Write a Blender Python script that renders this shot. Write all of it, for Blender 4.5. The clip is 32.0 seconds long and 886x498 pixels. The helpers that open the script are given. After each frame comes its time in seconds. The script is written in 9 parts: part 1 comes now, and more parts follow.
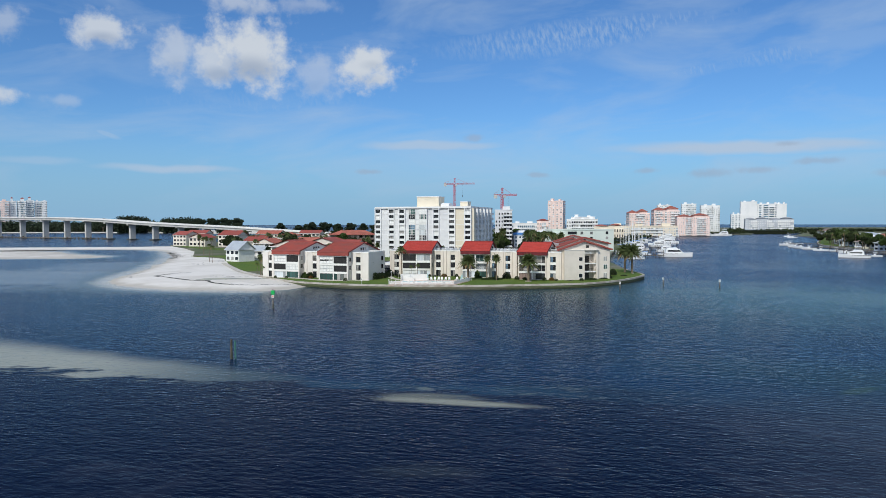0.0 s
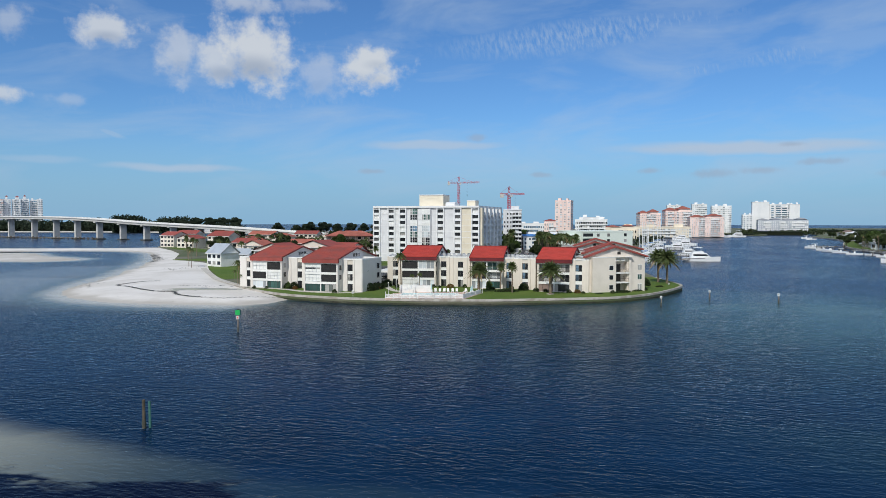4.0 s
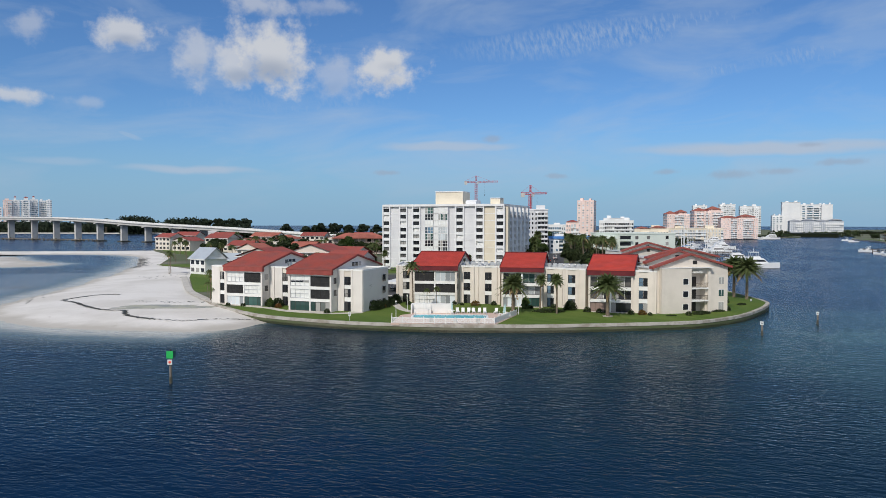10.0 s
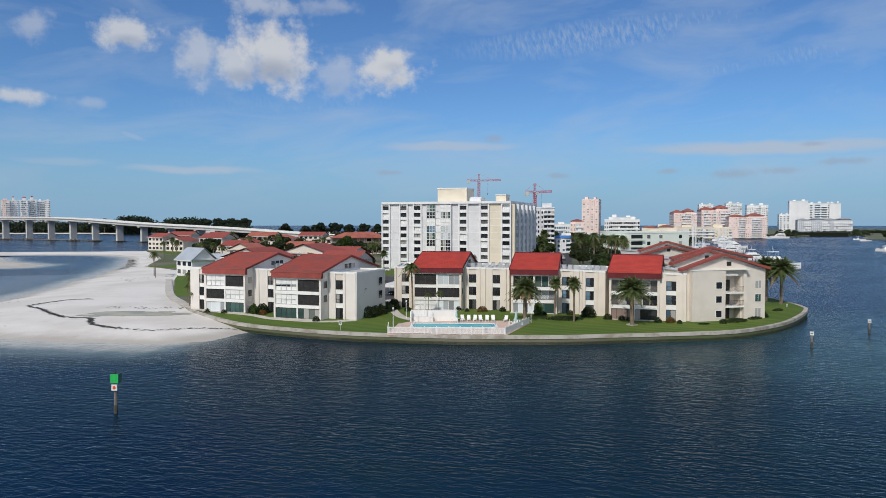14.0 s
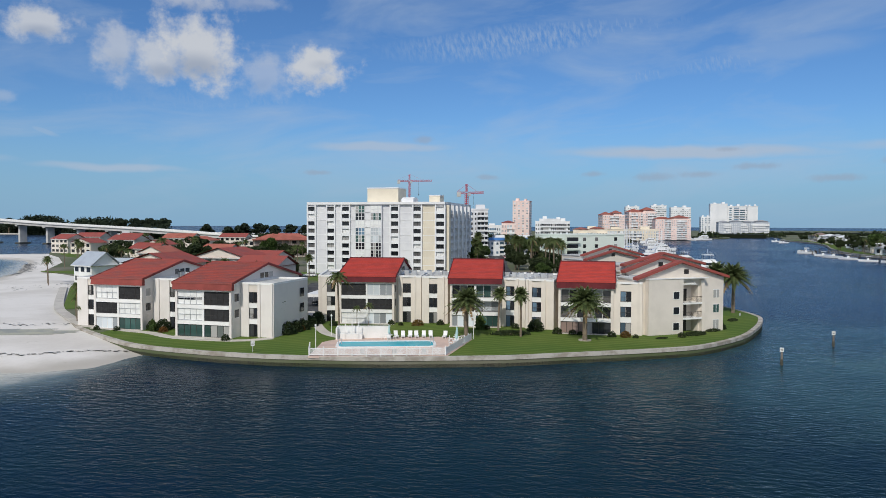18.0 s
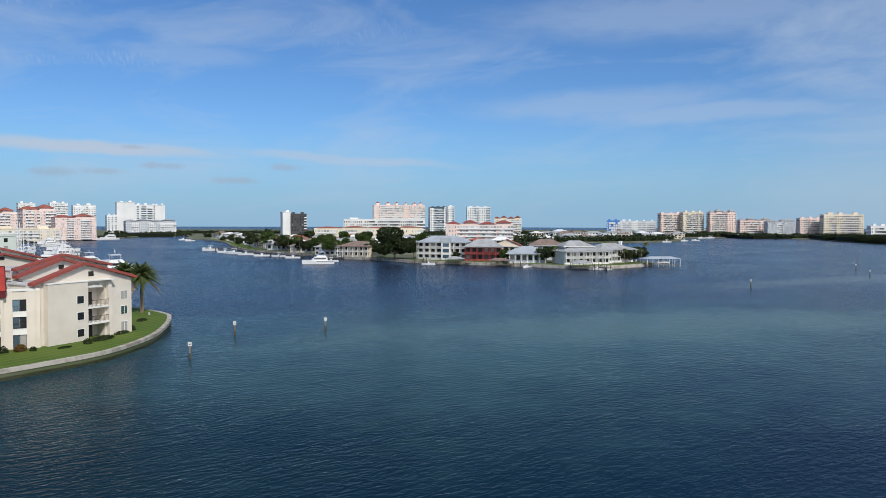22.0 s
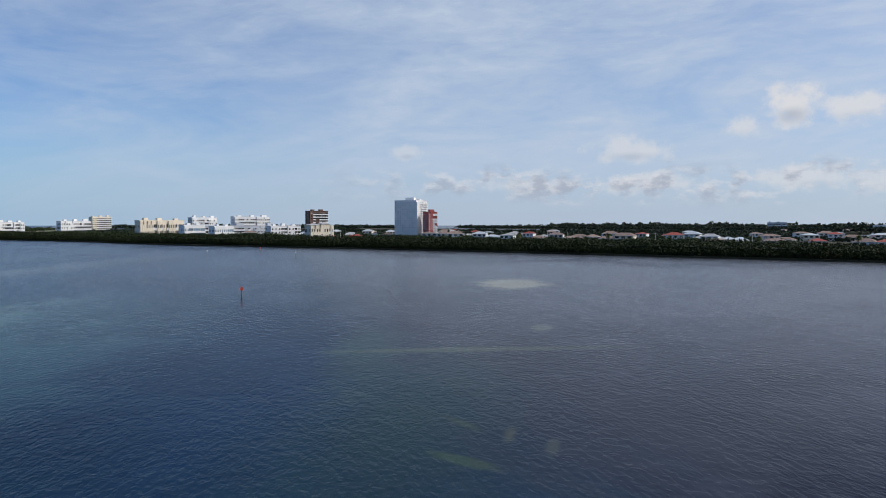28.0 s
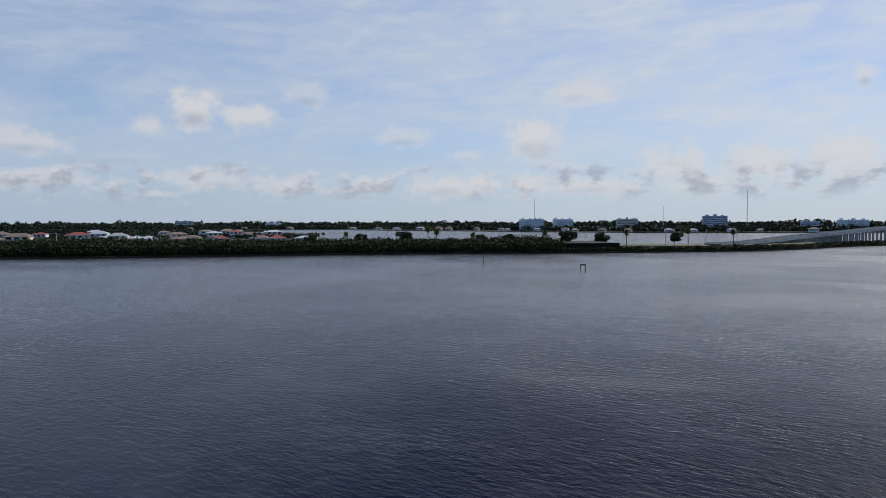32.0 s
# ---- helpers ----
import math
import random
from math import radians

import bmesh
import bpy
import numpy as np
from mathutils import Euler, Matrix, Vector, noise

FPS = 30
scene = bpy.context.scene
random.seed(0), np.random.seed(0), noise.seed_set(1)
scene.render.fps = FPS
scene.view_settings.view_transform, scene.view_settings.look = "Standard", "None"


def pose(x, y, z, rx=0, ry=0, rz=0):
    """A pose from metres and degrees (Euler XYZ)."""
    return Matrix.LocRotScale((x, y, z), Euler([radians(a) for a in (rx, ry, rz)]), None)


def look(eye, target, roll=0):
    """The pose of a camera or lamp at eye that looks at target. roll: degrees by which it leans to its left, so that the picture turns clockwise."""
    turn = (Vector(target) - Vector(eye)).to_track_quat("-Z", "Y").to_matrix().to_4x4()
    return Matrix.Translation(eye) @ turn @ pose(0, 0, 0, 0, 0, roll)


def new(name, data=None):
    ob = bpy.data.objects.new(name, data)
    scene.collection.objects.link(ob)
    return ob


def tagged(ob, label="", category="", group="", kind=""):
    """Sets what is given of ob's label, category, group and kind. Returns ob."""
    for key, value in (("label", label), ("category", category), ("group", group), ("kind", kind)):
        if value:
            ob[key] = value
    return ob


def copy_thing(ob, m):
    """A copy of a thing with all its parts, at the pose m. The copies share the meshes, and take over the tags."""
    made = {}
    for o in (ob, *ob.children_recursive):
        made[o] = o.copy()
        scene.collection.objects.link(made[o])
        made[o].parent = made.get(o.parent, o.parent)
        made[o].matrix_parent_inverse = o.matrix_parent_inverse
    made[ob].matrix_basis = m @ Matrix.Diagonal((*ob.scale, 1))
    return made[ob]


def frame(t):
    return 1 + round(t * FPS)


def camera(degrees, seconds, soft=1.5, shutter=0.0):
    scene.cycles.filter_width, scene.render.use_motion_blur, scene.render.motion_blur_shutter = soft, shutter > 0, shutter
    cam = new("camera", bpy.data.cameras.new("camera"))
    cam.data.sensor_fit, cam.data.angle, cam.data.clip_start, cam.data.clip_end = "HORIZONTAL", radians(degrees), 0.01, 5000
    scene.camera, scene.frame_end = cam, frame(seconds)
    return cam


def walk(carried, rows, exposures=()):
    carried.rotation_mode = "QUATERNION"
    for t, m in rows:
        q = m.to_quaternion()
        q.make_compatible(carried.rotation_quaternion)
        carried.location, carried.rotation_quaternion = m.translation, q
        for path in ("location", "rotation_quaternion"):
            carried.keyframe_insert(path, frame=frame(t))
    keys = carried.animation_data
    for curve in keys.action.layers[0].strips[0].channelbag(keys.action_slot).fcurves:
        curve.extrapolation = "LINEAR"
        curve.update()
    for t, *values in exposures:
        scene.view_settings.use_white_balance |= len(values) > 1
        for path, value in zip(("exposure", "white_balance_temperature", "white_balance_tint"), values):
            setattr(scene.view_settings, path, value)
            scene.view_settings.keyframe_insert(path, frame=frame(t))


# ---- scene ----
cam = camera(64.2, 32.0, soft=0.85)
PATH = [
    (0.0, pose(0.00, -0.00, 20.39, 87.77, 0.09, -0.00)),
    (0.5, pose(-0.35, 4.54, 20.75, 87.73, -0.02, 0.33)),
    (1.0, pose(-0.50, 8.74, 20.97, 87.69, -0.13, 0.44)),
    (1.5, pose(-0.53, 12.86, 21.10, 87.69, -0.14, 0.42)),
    (2.0, pose(-0.59, 17.02, 21.14, 87.69, -0.16, 0.38)),
    (2.5, pose(-0.69, 21.20, 21.13, 87.70, -0.15, 0.34)),
    (4.5, pose(-1.05, 37.73, 20.89, 87.75, -0.05, 0.22)),
    (5.0, pose(-1.03, 41.44, 20.83, 87.75, -0.01, 1.14)),
    (5.5, pose(-1.25, 45.76, 20.68, 87.76, -0.00, 1.43)),
    (6.0, pose(-1.41, 50.07, 20.56, 87.76, -0.01, 1.43)),
    (6.5, pose(-1.68, 54.53, 20.61, 87.77, 0.02, 1.37)),
    (7.0, pose(-1.90, 58.70, 20.60, 87.76, 0.01, 1.32)),
    (7.5, pose(-2.16, 62.85, 20.67, 87.77, 0.01, 1.25)),
    (8.0, pose(-2.38, 66.60, 20.71, 87.79, 0.00, 1.21)),
    (8.5, pose(-2.58, 70.23, 20.80, 87.82, -0.07, 1.15)),
    (9.0, pose(-2.73, 73.26, 20.84, 87.82, -0.08, 1.13)),
    (9.5, pose(-2.91, 75.59, 20.77, 87.84, -0.07, 1.26)),
    (10.0, pose(-3.09, 77.41, 20.64, 87.85, -0.07, 1.45)),
    (10.5, pose(-3.26, 79.27, 20.55, 87.85, -0.08, 1.66)),
    (11.0, pose(-3.31, 81.06, 20.47, 87.86, -0.07, 1.84)),
    (11.5, pose(-3.44, 83.19, 20.43, 87.88, -0.06, 2.00)),
    (12.0, pose(-3.46, 85.10, 20.37, 87.88, -0.02, 2.17)),
    (12.5, pose(-3.48, 87.19, 20.32, 87.85, -0.03, 2.20)),
    (13.0, pose(-3.52, 89.25, 20.25, 87.85, -0.01, 1.89)),
    (13.5, pose(-3.63, 91.31, 20.13, 87.85, -0.03, 1.58)),
    (14.0, pose(-3.69, 93.65, 20.07, 87.84, 0.02, 1.62)),
    (14.5, pose(-3.78, 96.35, 20.07, 87.84, 0.03, 1.68)),
    (16.5, pose(-4.36, 106.98, 20.39, 87.89, -0.16, 1.50)),
    (17.0, pose(-4.42, 108.42, 20.48, 87.88, -0.17, 0.73)),
    (17.5, pose(-4.45, 109.16, 20.55, 87.89, -0.19, -1.29)),
    (18.0, pose(-4.29, 109.37, 20.51, 87.91, -0.18, -4.06)),
    (18.5, pose(-4.09, 109.57, 20.37, 87.92, -0.21, -8.14)),
    (19.0, pose(-4.03, 109.57, 20.34, 87.96, -0.14, -14.23)),
    (19.5, pose(-3.93, 109.60, 20.28, 87.98, -0.11, -19.78)),
    (20.0, pose(-3.87, 109.60, 20.26, 87.97, -0.12, -25.45)),
    (20.5, pose(-3.83, 109.59, 20.29, 87.98, -0.05, -31.42)),
    (21.0, pose(-3.84, 109.56, 20.38, 87.97, -0.17, -37.45)),
    (21.5, pose(-3.87, 109.53, 20.49, 87.98, -0.15, -43.50)),
    (22.0, pose(-3.91, 109.50, 20.59, 87.97, -0.19, -49.52)),
    (22.5, pose(-3.94, 109.44, 20.70, 88.01, -0.11, -55.59)),
    (23.0, pose(-3.96, 109.36, 20.79, 88.00, -0.08, -61.64)),
    (23.5, pose(-3.96, 109.29, 20.86, 88.00, -0.11, -67.68)),
    (24.0, pose(-3.97, 109.26, 20.89, 87.98, -0.10, -73.68)),
    (24.5, pose(-3.96, 109.23, 20.93, 87.94, -0.12, -79.39)),
    (26.5, pose(-3.60, 108.69, 20.38, 87.88, 0.06, -97.13)),
    (27.0, pose(-3.59, 108.68, 20.32, 87.86, -0.02, -102.30)),
    (27.5, pose(-3.60, 108.66, 20.25, 87.82, -0.03, -107.63)),
    (28.0, pose(-3.60, 108.63, 20.13, 87.85, -0.06, -112.88)),
    (28.5, pose(-3.61, 108.58, 20.02, 87.85, -0.02, -118.65)),
    (29.0, pose(-3.63, 108.52, 19.94, 87.82, 0.07, -124.40)),
    (29.5, pose(-3.62, 108.46, 19.89, 87.81, 0.12, -130.16)),
    (30.0, pose(-3.60, 108.41, 19.87, 87.80, 0.09, -135.97)),
    (30.5, pose(-3.55, 108.37, 19.89, 87.78, 0.01, -141.81)),
    (31.0, pose(-3.47, 108.35, 19.92, 87.78, 0.04, -147.62)),
    (31.5, pose(-3.43, 108.34, 19.94, 87.75, 0.13, -153.44)),
    (32.0, pose(-3.39, 108.34, 19.96, 87.73, 0.15, -158.31)),
]
EXPOSURES = [(0.0, -0.1, 6250, 7), (6.0, -0.14, 6400, 8), (12.0, -0.2, 6550, 10), (18.0, -0.24, 6450, 9), (24.0, 0.02, 6600, 9), (28.0, 0.0, 6650, 11), (32.0, -0.12, 6650, 11)]
walk(cam, PATH, EXPOSURES)

# ---- world, sun ----
SUN_AZ, SUN_EL = 203.0, 43.0
world = bpy.data.worlds.new("world")
scene.world = world
world.use_nodes = True


class Nodes:
    """Short hand for node trees."""

    def __init__(self, tree, keep=False):
        self.tree = tree
        if not keep:
            tree.nodes.clear()

    def add(self, kind):
        return self.tree.nodes.new(kind)

    def put(self, value, socket):
        if isinstance(value, bpy.types.NodeSocket):
            self.tree.links.new(value, socket)
        else:
            socket.default_value = value

    def math(self, op, a, b=0.0, c=0.0, clamp=False):
        n = self.add("ShaderNodeMath")
        n.operation, n.use_clamp = op, clamp
        for v, s in zip((a, b, c), n.inputs):
            self.put(v, s)
        return n.outputs[0]

    def remap(self, v, a, b, c=0.0, d=1.0, smooth=True):
        n = self.add("ShaderNodeMapRange")
        n.interpolation_type = "SMOOTHSTEP" if smooth else "LINEAR"
        for x, s in zip((v, a, b, c, d), n.inputs):
            self.put(x, s)
        return n.outputs[0]

    def mix(self, f, a, b):
        n = self.add("ShaderNodeMix")
        n.data_type = "RGBA"
        self.put(f, n.inputs[0])
        self.put(a if not isinstance(a, tuple) else (*a[:3], 1), n.inputs[6])
        self.put(b if not isinstance(b, tuple) else (*b[:3], 1), n.inputs[7])
        return n.outputs[2]

    def noise(self, vec, scale, detail=3.0, rough=0.55, distort=0.0):
        n = self.add("ShaderNodeTexNoise")
        self.put(vec, n.inputs["Vector"])
        self.put(scale, n.inputs["Scale"])
        self.put(detail, n.inputs["Detail"])
        self.put(rough, n.inputs["Roughness"])
        self.put(distort, n.inputs["Distortion"])
        return n.outputs[0]

    def xyz(self, x, y, z):
        n = self.add("ShaderNodeCombineXYZ")
        for v, s in zip((x, y, z), n.inputs):
            self.put(v, s)
        return n.outputs[0]

    def split(self, v):
        n = self.add("ShaderNodeSeparateXYZ")
        self.put(v, n.inputs[0])
        return n.outputs[0], n.outputs[1], n.outputs[2]


w = Nodes(world.node_tree)
sky = w.add("ShaderNodeTexSky")
sky.sky_type, sky.sun_disc = "NISHITA", False
sky.sun_elevation, sky.sun_rotation = radians(SUN_EL), radians(SUN_AZ)
sky.air_density, sky.dust_density, sky.ozone_density = 1.0, 0.2, 3.0
coord = w.add("ShaderNodeTexCoord").outputs["Generated"]
dx, dy, dz = w.split(coord)
az = w.math("MULTIPLY", w.math("ARCTAN2", dx, dy), 57.2958)
az = w.math("ADD", az, w.math("MULTIPLY", w.math("LESS_THAN", az, -90.0), 360.0))
el = w.math("MULTIPLY", w.math("ARCSINE", dz), 57.2958)
plane = w.xyz(w.math("MULTIPLY", az, 0.1), w.math("MULTIPLY", el, 0.1), 0.0)
puff = w.noise(plane, 6.5, 6.0, 0.6)
soft = w.noise(plane, 1.6, 3.0, 0.5)


def blob(a, e, wa, we):
    """Fall-off of one cumulus heap at azimuth a and elevation e."""
    u = w.math("DIVIDE", w.math("SUBTRACT", az, a), wa)
    v = w.math("DIVIDE", w.math("SUBTRACT", el, e), we)
    r = w.math("ADD", w.math("MULTIPLY", u, u), w.math("MULTIPLY", v, v))
    return w.math("SUBTRACT", 1.0, w.math("SQRT", r))


# heaps of cumulus: azimuth, elevation, half width, half height, density
CUMULUS = [(-15.0, 13.0, 3.6, 2.5, 1.0), (-17.4, 12.0, 2.8, 1.6, 0.85), (-20.6, 12.6, 1.8, 2.0, 0.65), (-15.6, 16.4, 2.8, 0.9, 0.6), (-11.2, 16.6, 2.2, 0.6, 0.35), (-9.8, 11.5, 2.4, 1.7, 0.45),
           (-6.3, 11.9, 2.9, 1.6, 1.0), (-5.6, 12.8, 1.5, 1.0, 1.0), (-25.3, 13.7, 2.3, 1.2, 0.9), (-32.4, 8.6, 1.6, 0.6, 0.8), (-31.4, 13.5, 1.3, 1.0, 0.45), (-27.9, 8.5, 1.2, 0.5, 0.3),
           (139.2, 8.5, 2.0, 1.5, 1.0), (142.8, 8.0, 2.6, 1.0, 0.9), (135.6, 7.1, 1.4, 0.8, 0.75), (127.6, 5.6, 3.2, 0.9, 0.75), (147.5, 9.9, 1.7, 1.0, 0.45), (155.3, 6.7, 2.4, 0.8, 0.55), (160.2, 5.2, 1.3, 0.5, 0.55),
           (165.7, 6.6, 2.4, 1.9, 1.0), (109.9, 5.6, 1.2, 0.6, 0.5), (169.5, 10.0, 3.0, 1.0, 0.6), (152.5, 2.7, 1.9, 0.8, 0.95), (158.4, 2.9, 2.6, 1.1, 1.0), (161.6, 3.0, 1.6, 0.9, 1.0), (165.0, 2.9, 1.8, 1.1, 0.95),
           (139.4, 3.2, 4.0, 0.9, 0.8), (145.8, 2.9, 3.2, 0.8, 0.75), (129.0, 3.0, 4.0, 0.8, 0.75), (119.8, 3.0, 4.0, 0.7, 0.55), (170.5, 2.8, 3.0, 0.8, 0.85), (176.5, 4.3, 3.4, 1.5, 0.95), (182.5, 4.4, 3.0, 1.7, 0.9),
           (187.5, 4.5, 2.6, 1.3, 0.95), (189.0, 9.9, 0.8, 0.8, 0.7), (178.0, 2.6, 3.0, 0.7, 0.7)]
fluff = w.math("ADD", w.math("MULTIPLY", w.math("SUBTRACT", puff, 0.5), 2.0), w.math("MULTIPLY", w.math("SUBTRACT", soft, 0.5), 0.8))
cum = None
low = None
for a0, e0, wa0, we0, k0 in CUMULUS:
    b0 = w.math("MULTIPLY", w.remap(w.math("ADD", blob(a0, e0, wa0 * 1.25, we0 * 1.25), fluff), -0.05, 0.8), k0)
    c0 = blob(a0, e0 - 0.55 * we0, wa0 * 0.9, we0 * 0.6)
    cum = b0 if cum is None else w.math("MAXIMUM", cum, b0)
    low = c0 if low is None else w.math("MAXIMUM", low, c0)
shade = w.math("MULTIPLY", w.remap(low, 0.0, 0.9), w.remap(soft, 0.35, 0.65))

# thin high cloud, thicker to the south-east, in long streaks
streak = w.noise(w.xyz(w.math("MULTIPLY", az, 0.035), w.math("ADD", w.math("MULTIPLY", el, 0.13), w.math("MULTIPLY", az, -0.012)), 0.3), 2.2, 5.0, 0.58, 0.5)
wisps = w.noise(w.xyz(w.math("MULTIPLY", az, 0.12), w.math("MULTIPLY", el, 0.42), 1.7), 3.0, 5.0, 0.6, 0.4)
veil = w.remap(az, 58.0, 118.0)
glow = w.remap(az, 118.0, 205.0)
veil = w.math("MULTIPLY", veil, w.remap(az, 300.0, 240.0))
thin = w.remap(streak, w.math("SUBTRACT", 0.46, w.math("MULTIPLY", veil, 0.62)), w.math("SUBTRACT", 0.95, w.math("MULTIPLY", veil, 0.28)), smooth=False)
thin = w.math("MULTIPLY", thin, w.math("ADD", 0.62, w.math("MULTIPLY", wisps, 0.5)))
thin = w.math("MULTIPLY", thin, w.remap(el, 0.4, 5.0, 0.4, 1.0))
thin = w.math("MULTIPLY", thin, w.math("ADD", 0.85, w.math("MULTIPLY", veil, 0.2)), clamp=True)
# long narrow bands, and rippled bands of mackerel cloud higher up
BANDS = [(68.0, 15.5, 20.0, 2.4, -0.02, 0.35), (70.0, 8.5, 17.0, 1.2, 0.0, 0.4), (-1.0, 6.1, 8.0, 0.6, 0.0, 0.8), (23.0, 5.5, 14.0, 0.7, -0.02, 0.95), (-21.0, 4.0, 6.5, 0.45, -0.03, 0.75), (41.0, 5.2, 13.0, 0.6, -0.06, 0.6),
         (-30.0, 4.4, 4.0, 0.4, 0.0, 0.35), (-25.3, 6.4, 1.2, 0.3, -0.35, 0.4), (62.0, 9.5, 14.0, 1.6, 0.03, 0.35), (30.0, 12.5, 7.0, 1.2, 0.05, 0.25)]
for a0, e0, wa0, we0, s0, k0 in BANDS:
    tilted = w.math("SUBTRACT", w.math("SUBTRACT", el, e0), w.math("MULTIPLY", w.math("SUBTRACT", az, a0), s0))
    u = w.math("DIVIDE", w.math("SUBTRACT", az, a0), wa0)
    v = w.math("DIVIDE", w.math("ADD", tilted, w.math("MULTIPLY", w.math("SUBTRACT", soft, 0.5), 1.2)), we0)
    band = w.math("SUBTRACT", 1.0, w.math("SQRT", w.math("ADD", w.math("MULTIPLY", u, u), w.math("MULTIPLY", v, v))), clamp=True)
    thin = w.math("MAXIMUM", thin, w.math("MULTIPLY", w.remap(w.math("MULTIPLY", band, w.math("ADD", 0.45, wisps)), 0.0, 0.7), k0))
ripple = w.noise(w.xyz(w.math("MULTIPLY", az, 2.2), w.math("ADD", w.math("MULTIPLY", el, 1.0), w.math("MULTIPLY", az, 1.1)), 4.0), 1.5, 3.0, 0.6)
for a0, e0, wa0, we0, s0, k0 in ((11.0, 14.3, 13.0, 1.5, 0.07, 0.5), (18.5, 11.3, 4.0, 0.6, 0.03, 0.4), (26.0, 12.0, 6.0, 0.8, 0.05, 0.35), (40.0, 15.0, 12.0, 1.6, -0.03, 0.3), (-14.0, 9.0, 10.0, 1.1, 0.02, 0.22)):
    u = w.math("DIVIDE", w.math("SUBTRACT", az, a0), wa0)
    v = w.math("DIVIDE", w.math("SUBTRACT", w.math("SUBTRACT", el, e0), w.math("MULTIPLY", w.math("SUBTRACT", az, a0), s0)), we0)
    band = w.math("SUBTRACT", 1.0, w.math("ADD", w.math("MULTIPLY", u, u), w.math("MULTIPLY", v, v)), clamp=True)
    thin = w.math("MAXIMUM", thin, w.math("MULTIPLY", w.math("MULTIPLY", band, w.remap(ripple, 0.3, 0.75)), k0))
tint = w.add("ShaderNodeMix")
tint.data_type, tint.blend_type = "RGBA", "MULTIPLY"
tint.inputs[0].default_value = 1.0
w.put(sky.outputs[0], tint.inputs[6])
tint.inputs[7].default_value = (0.55, 0.82, 1.14, 1)
haze = w.mix(w.remap(el, 9.0, -0.5, 0.0, 0.88), tint.outputs[2], w.mix(veil, (2.6, 4.6, 6.8), w.mix(glow, (4.0, 4.9, 6.3), (5.2, 6.0, 7.0))))
c1 = w.mix(thin, haze, w.mix(glow, (4.75, 5.8, 7.3), (6.9, 7.4, 8.2)))
cloud = w.mix(shade, (7.0, 7.15, 7.45), (4.3, 4.75, 5.6))
c2 = w.mix(w.math("MULTIPLY", cum, w.remap(el, 2.0, 9.0, 0.74, 0.9)), c1, cloud)
# a low bank of broken grey-bottomed cloud in the south, small grey scraps in the north
bank = w.math("MULTIPLY", w.remap(az, 98.0, 120.0), w.remap(w.math("ABSOLUTE", w.math("SUBTRACT", el, w.math("ADD", 3.1, w.math("MULTIPLY", w.math("SUBTRACT", soft, 0.5), 2.0)))), 2.0, 0.3))
lump = w.noise(w.xyz(w.math("MULTIPLY", az, 0.11), w.math("MULTIPLY", el, 0.2), 8.0), 4.2, 5.0, 0.58)
bank = w.math("MULTIPLY", bank, w.remap(lump, 0.44, 0.62))
under = w.noise(w.xyz(w.math("MULTIPLY", az, 0.11), w.math("MULTIPLY", w.math("ADD", el, 0.5), 0.2), 8.0), 4.2, 5.0, 0.58)
c2 = w.mix(w.math("MULTIPLY", bank, 0.75), c2, w.mix(w.remap(under, 0.42, 0.64), (6.6, 6.9, 7.5), (3.6, 4.1, 5.1)))
scrap = None
for a0, e0, wa0, we0 in ((16.0, 3.9, 1.6, 0.35), (20.5, 3.6, 2.0, 0.5), (24.0, 3.8, 1.8, 0.4), (28.0, 4.3, 2.2, 0.35), (33.0, 3.3, 2.4, 0.4), (7.5, 3.7, 1.3, 0.3), (2.5, 6.7, 1.0, 0.4), (37.0, 4.4, 1.6, 0.4), (26.0, 5.6, 1.4, 0.3), (-6.0, 4.0, 1.5, 0.3)):
    b0 = blob(a0, e0, wa0, we0)
    scrap = b0 if scrap is None else w.math("MAXIMUM", scrap, b0)
scrap = w.remap(w.math("ADD", scrap, w.math("MULTIPLY", w.math("SUBTRACT", puff, 0.5), 1.6)), 0.0, 0.8)
c2 = w.mix(w.math("MULTIPLY", scrap, 0.55), c2, (3.6, 4.3, 5.5))
bg = w.add("ShaderNodeBackground")
w.put(c2, bg.inputs[0])
bg.inputs[1].default_value = 0.1
w.tree.links.new(bg.outputs[0], w.add("ShaderNodeOutputWorld").inputs[0])

sun = new("sun", bpy.data.lights.new("sun", "SUN"))
sun.data.energy, sun.data.angle, sun.data.color = 3.3, radians(0.55), (1.0, 0.95, 0.86)
sun_dir = Vector((math.sin(radians(SUN_AZ)) * math.cos(radians(SUN_EL)), math.cos(radians(SUN_AZ)) * math.cos(radians(SUN_EL)), math.sin(radians(SUN_EL))))
sun.matrix_world = look(sun_dir * 400, (0, 0, 0))

# ---- materials ----
MATS = {}


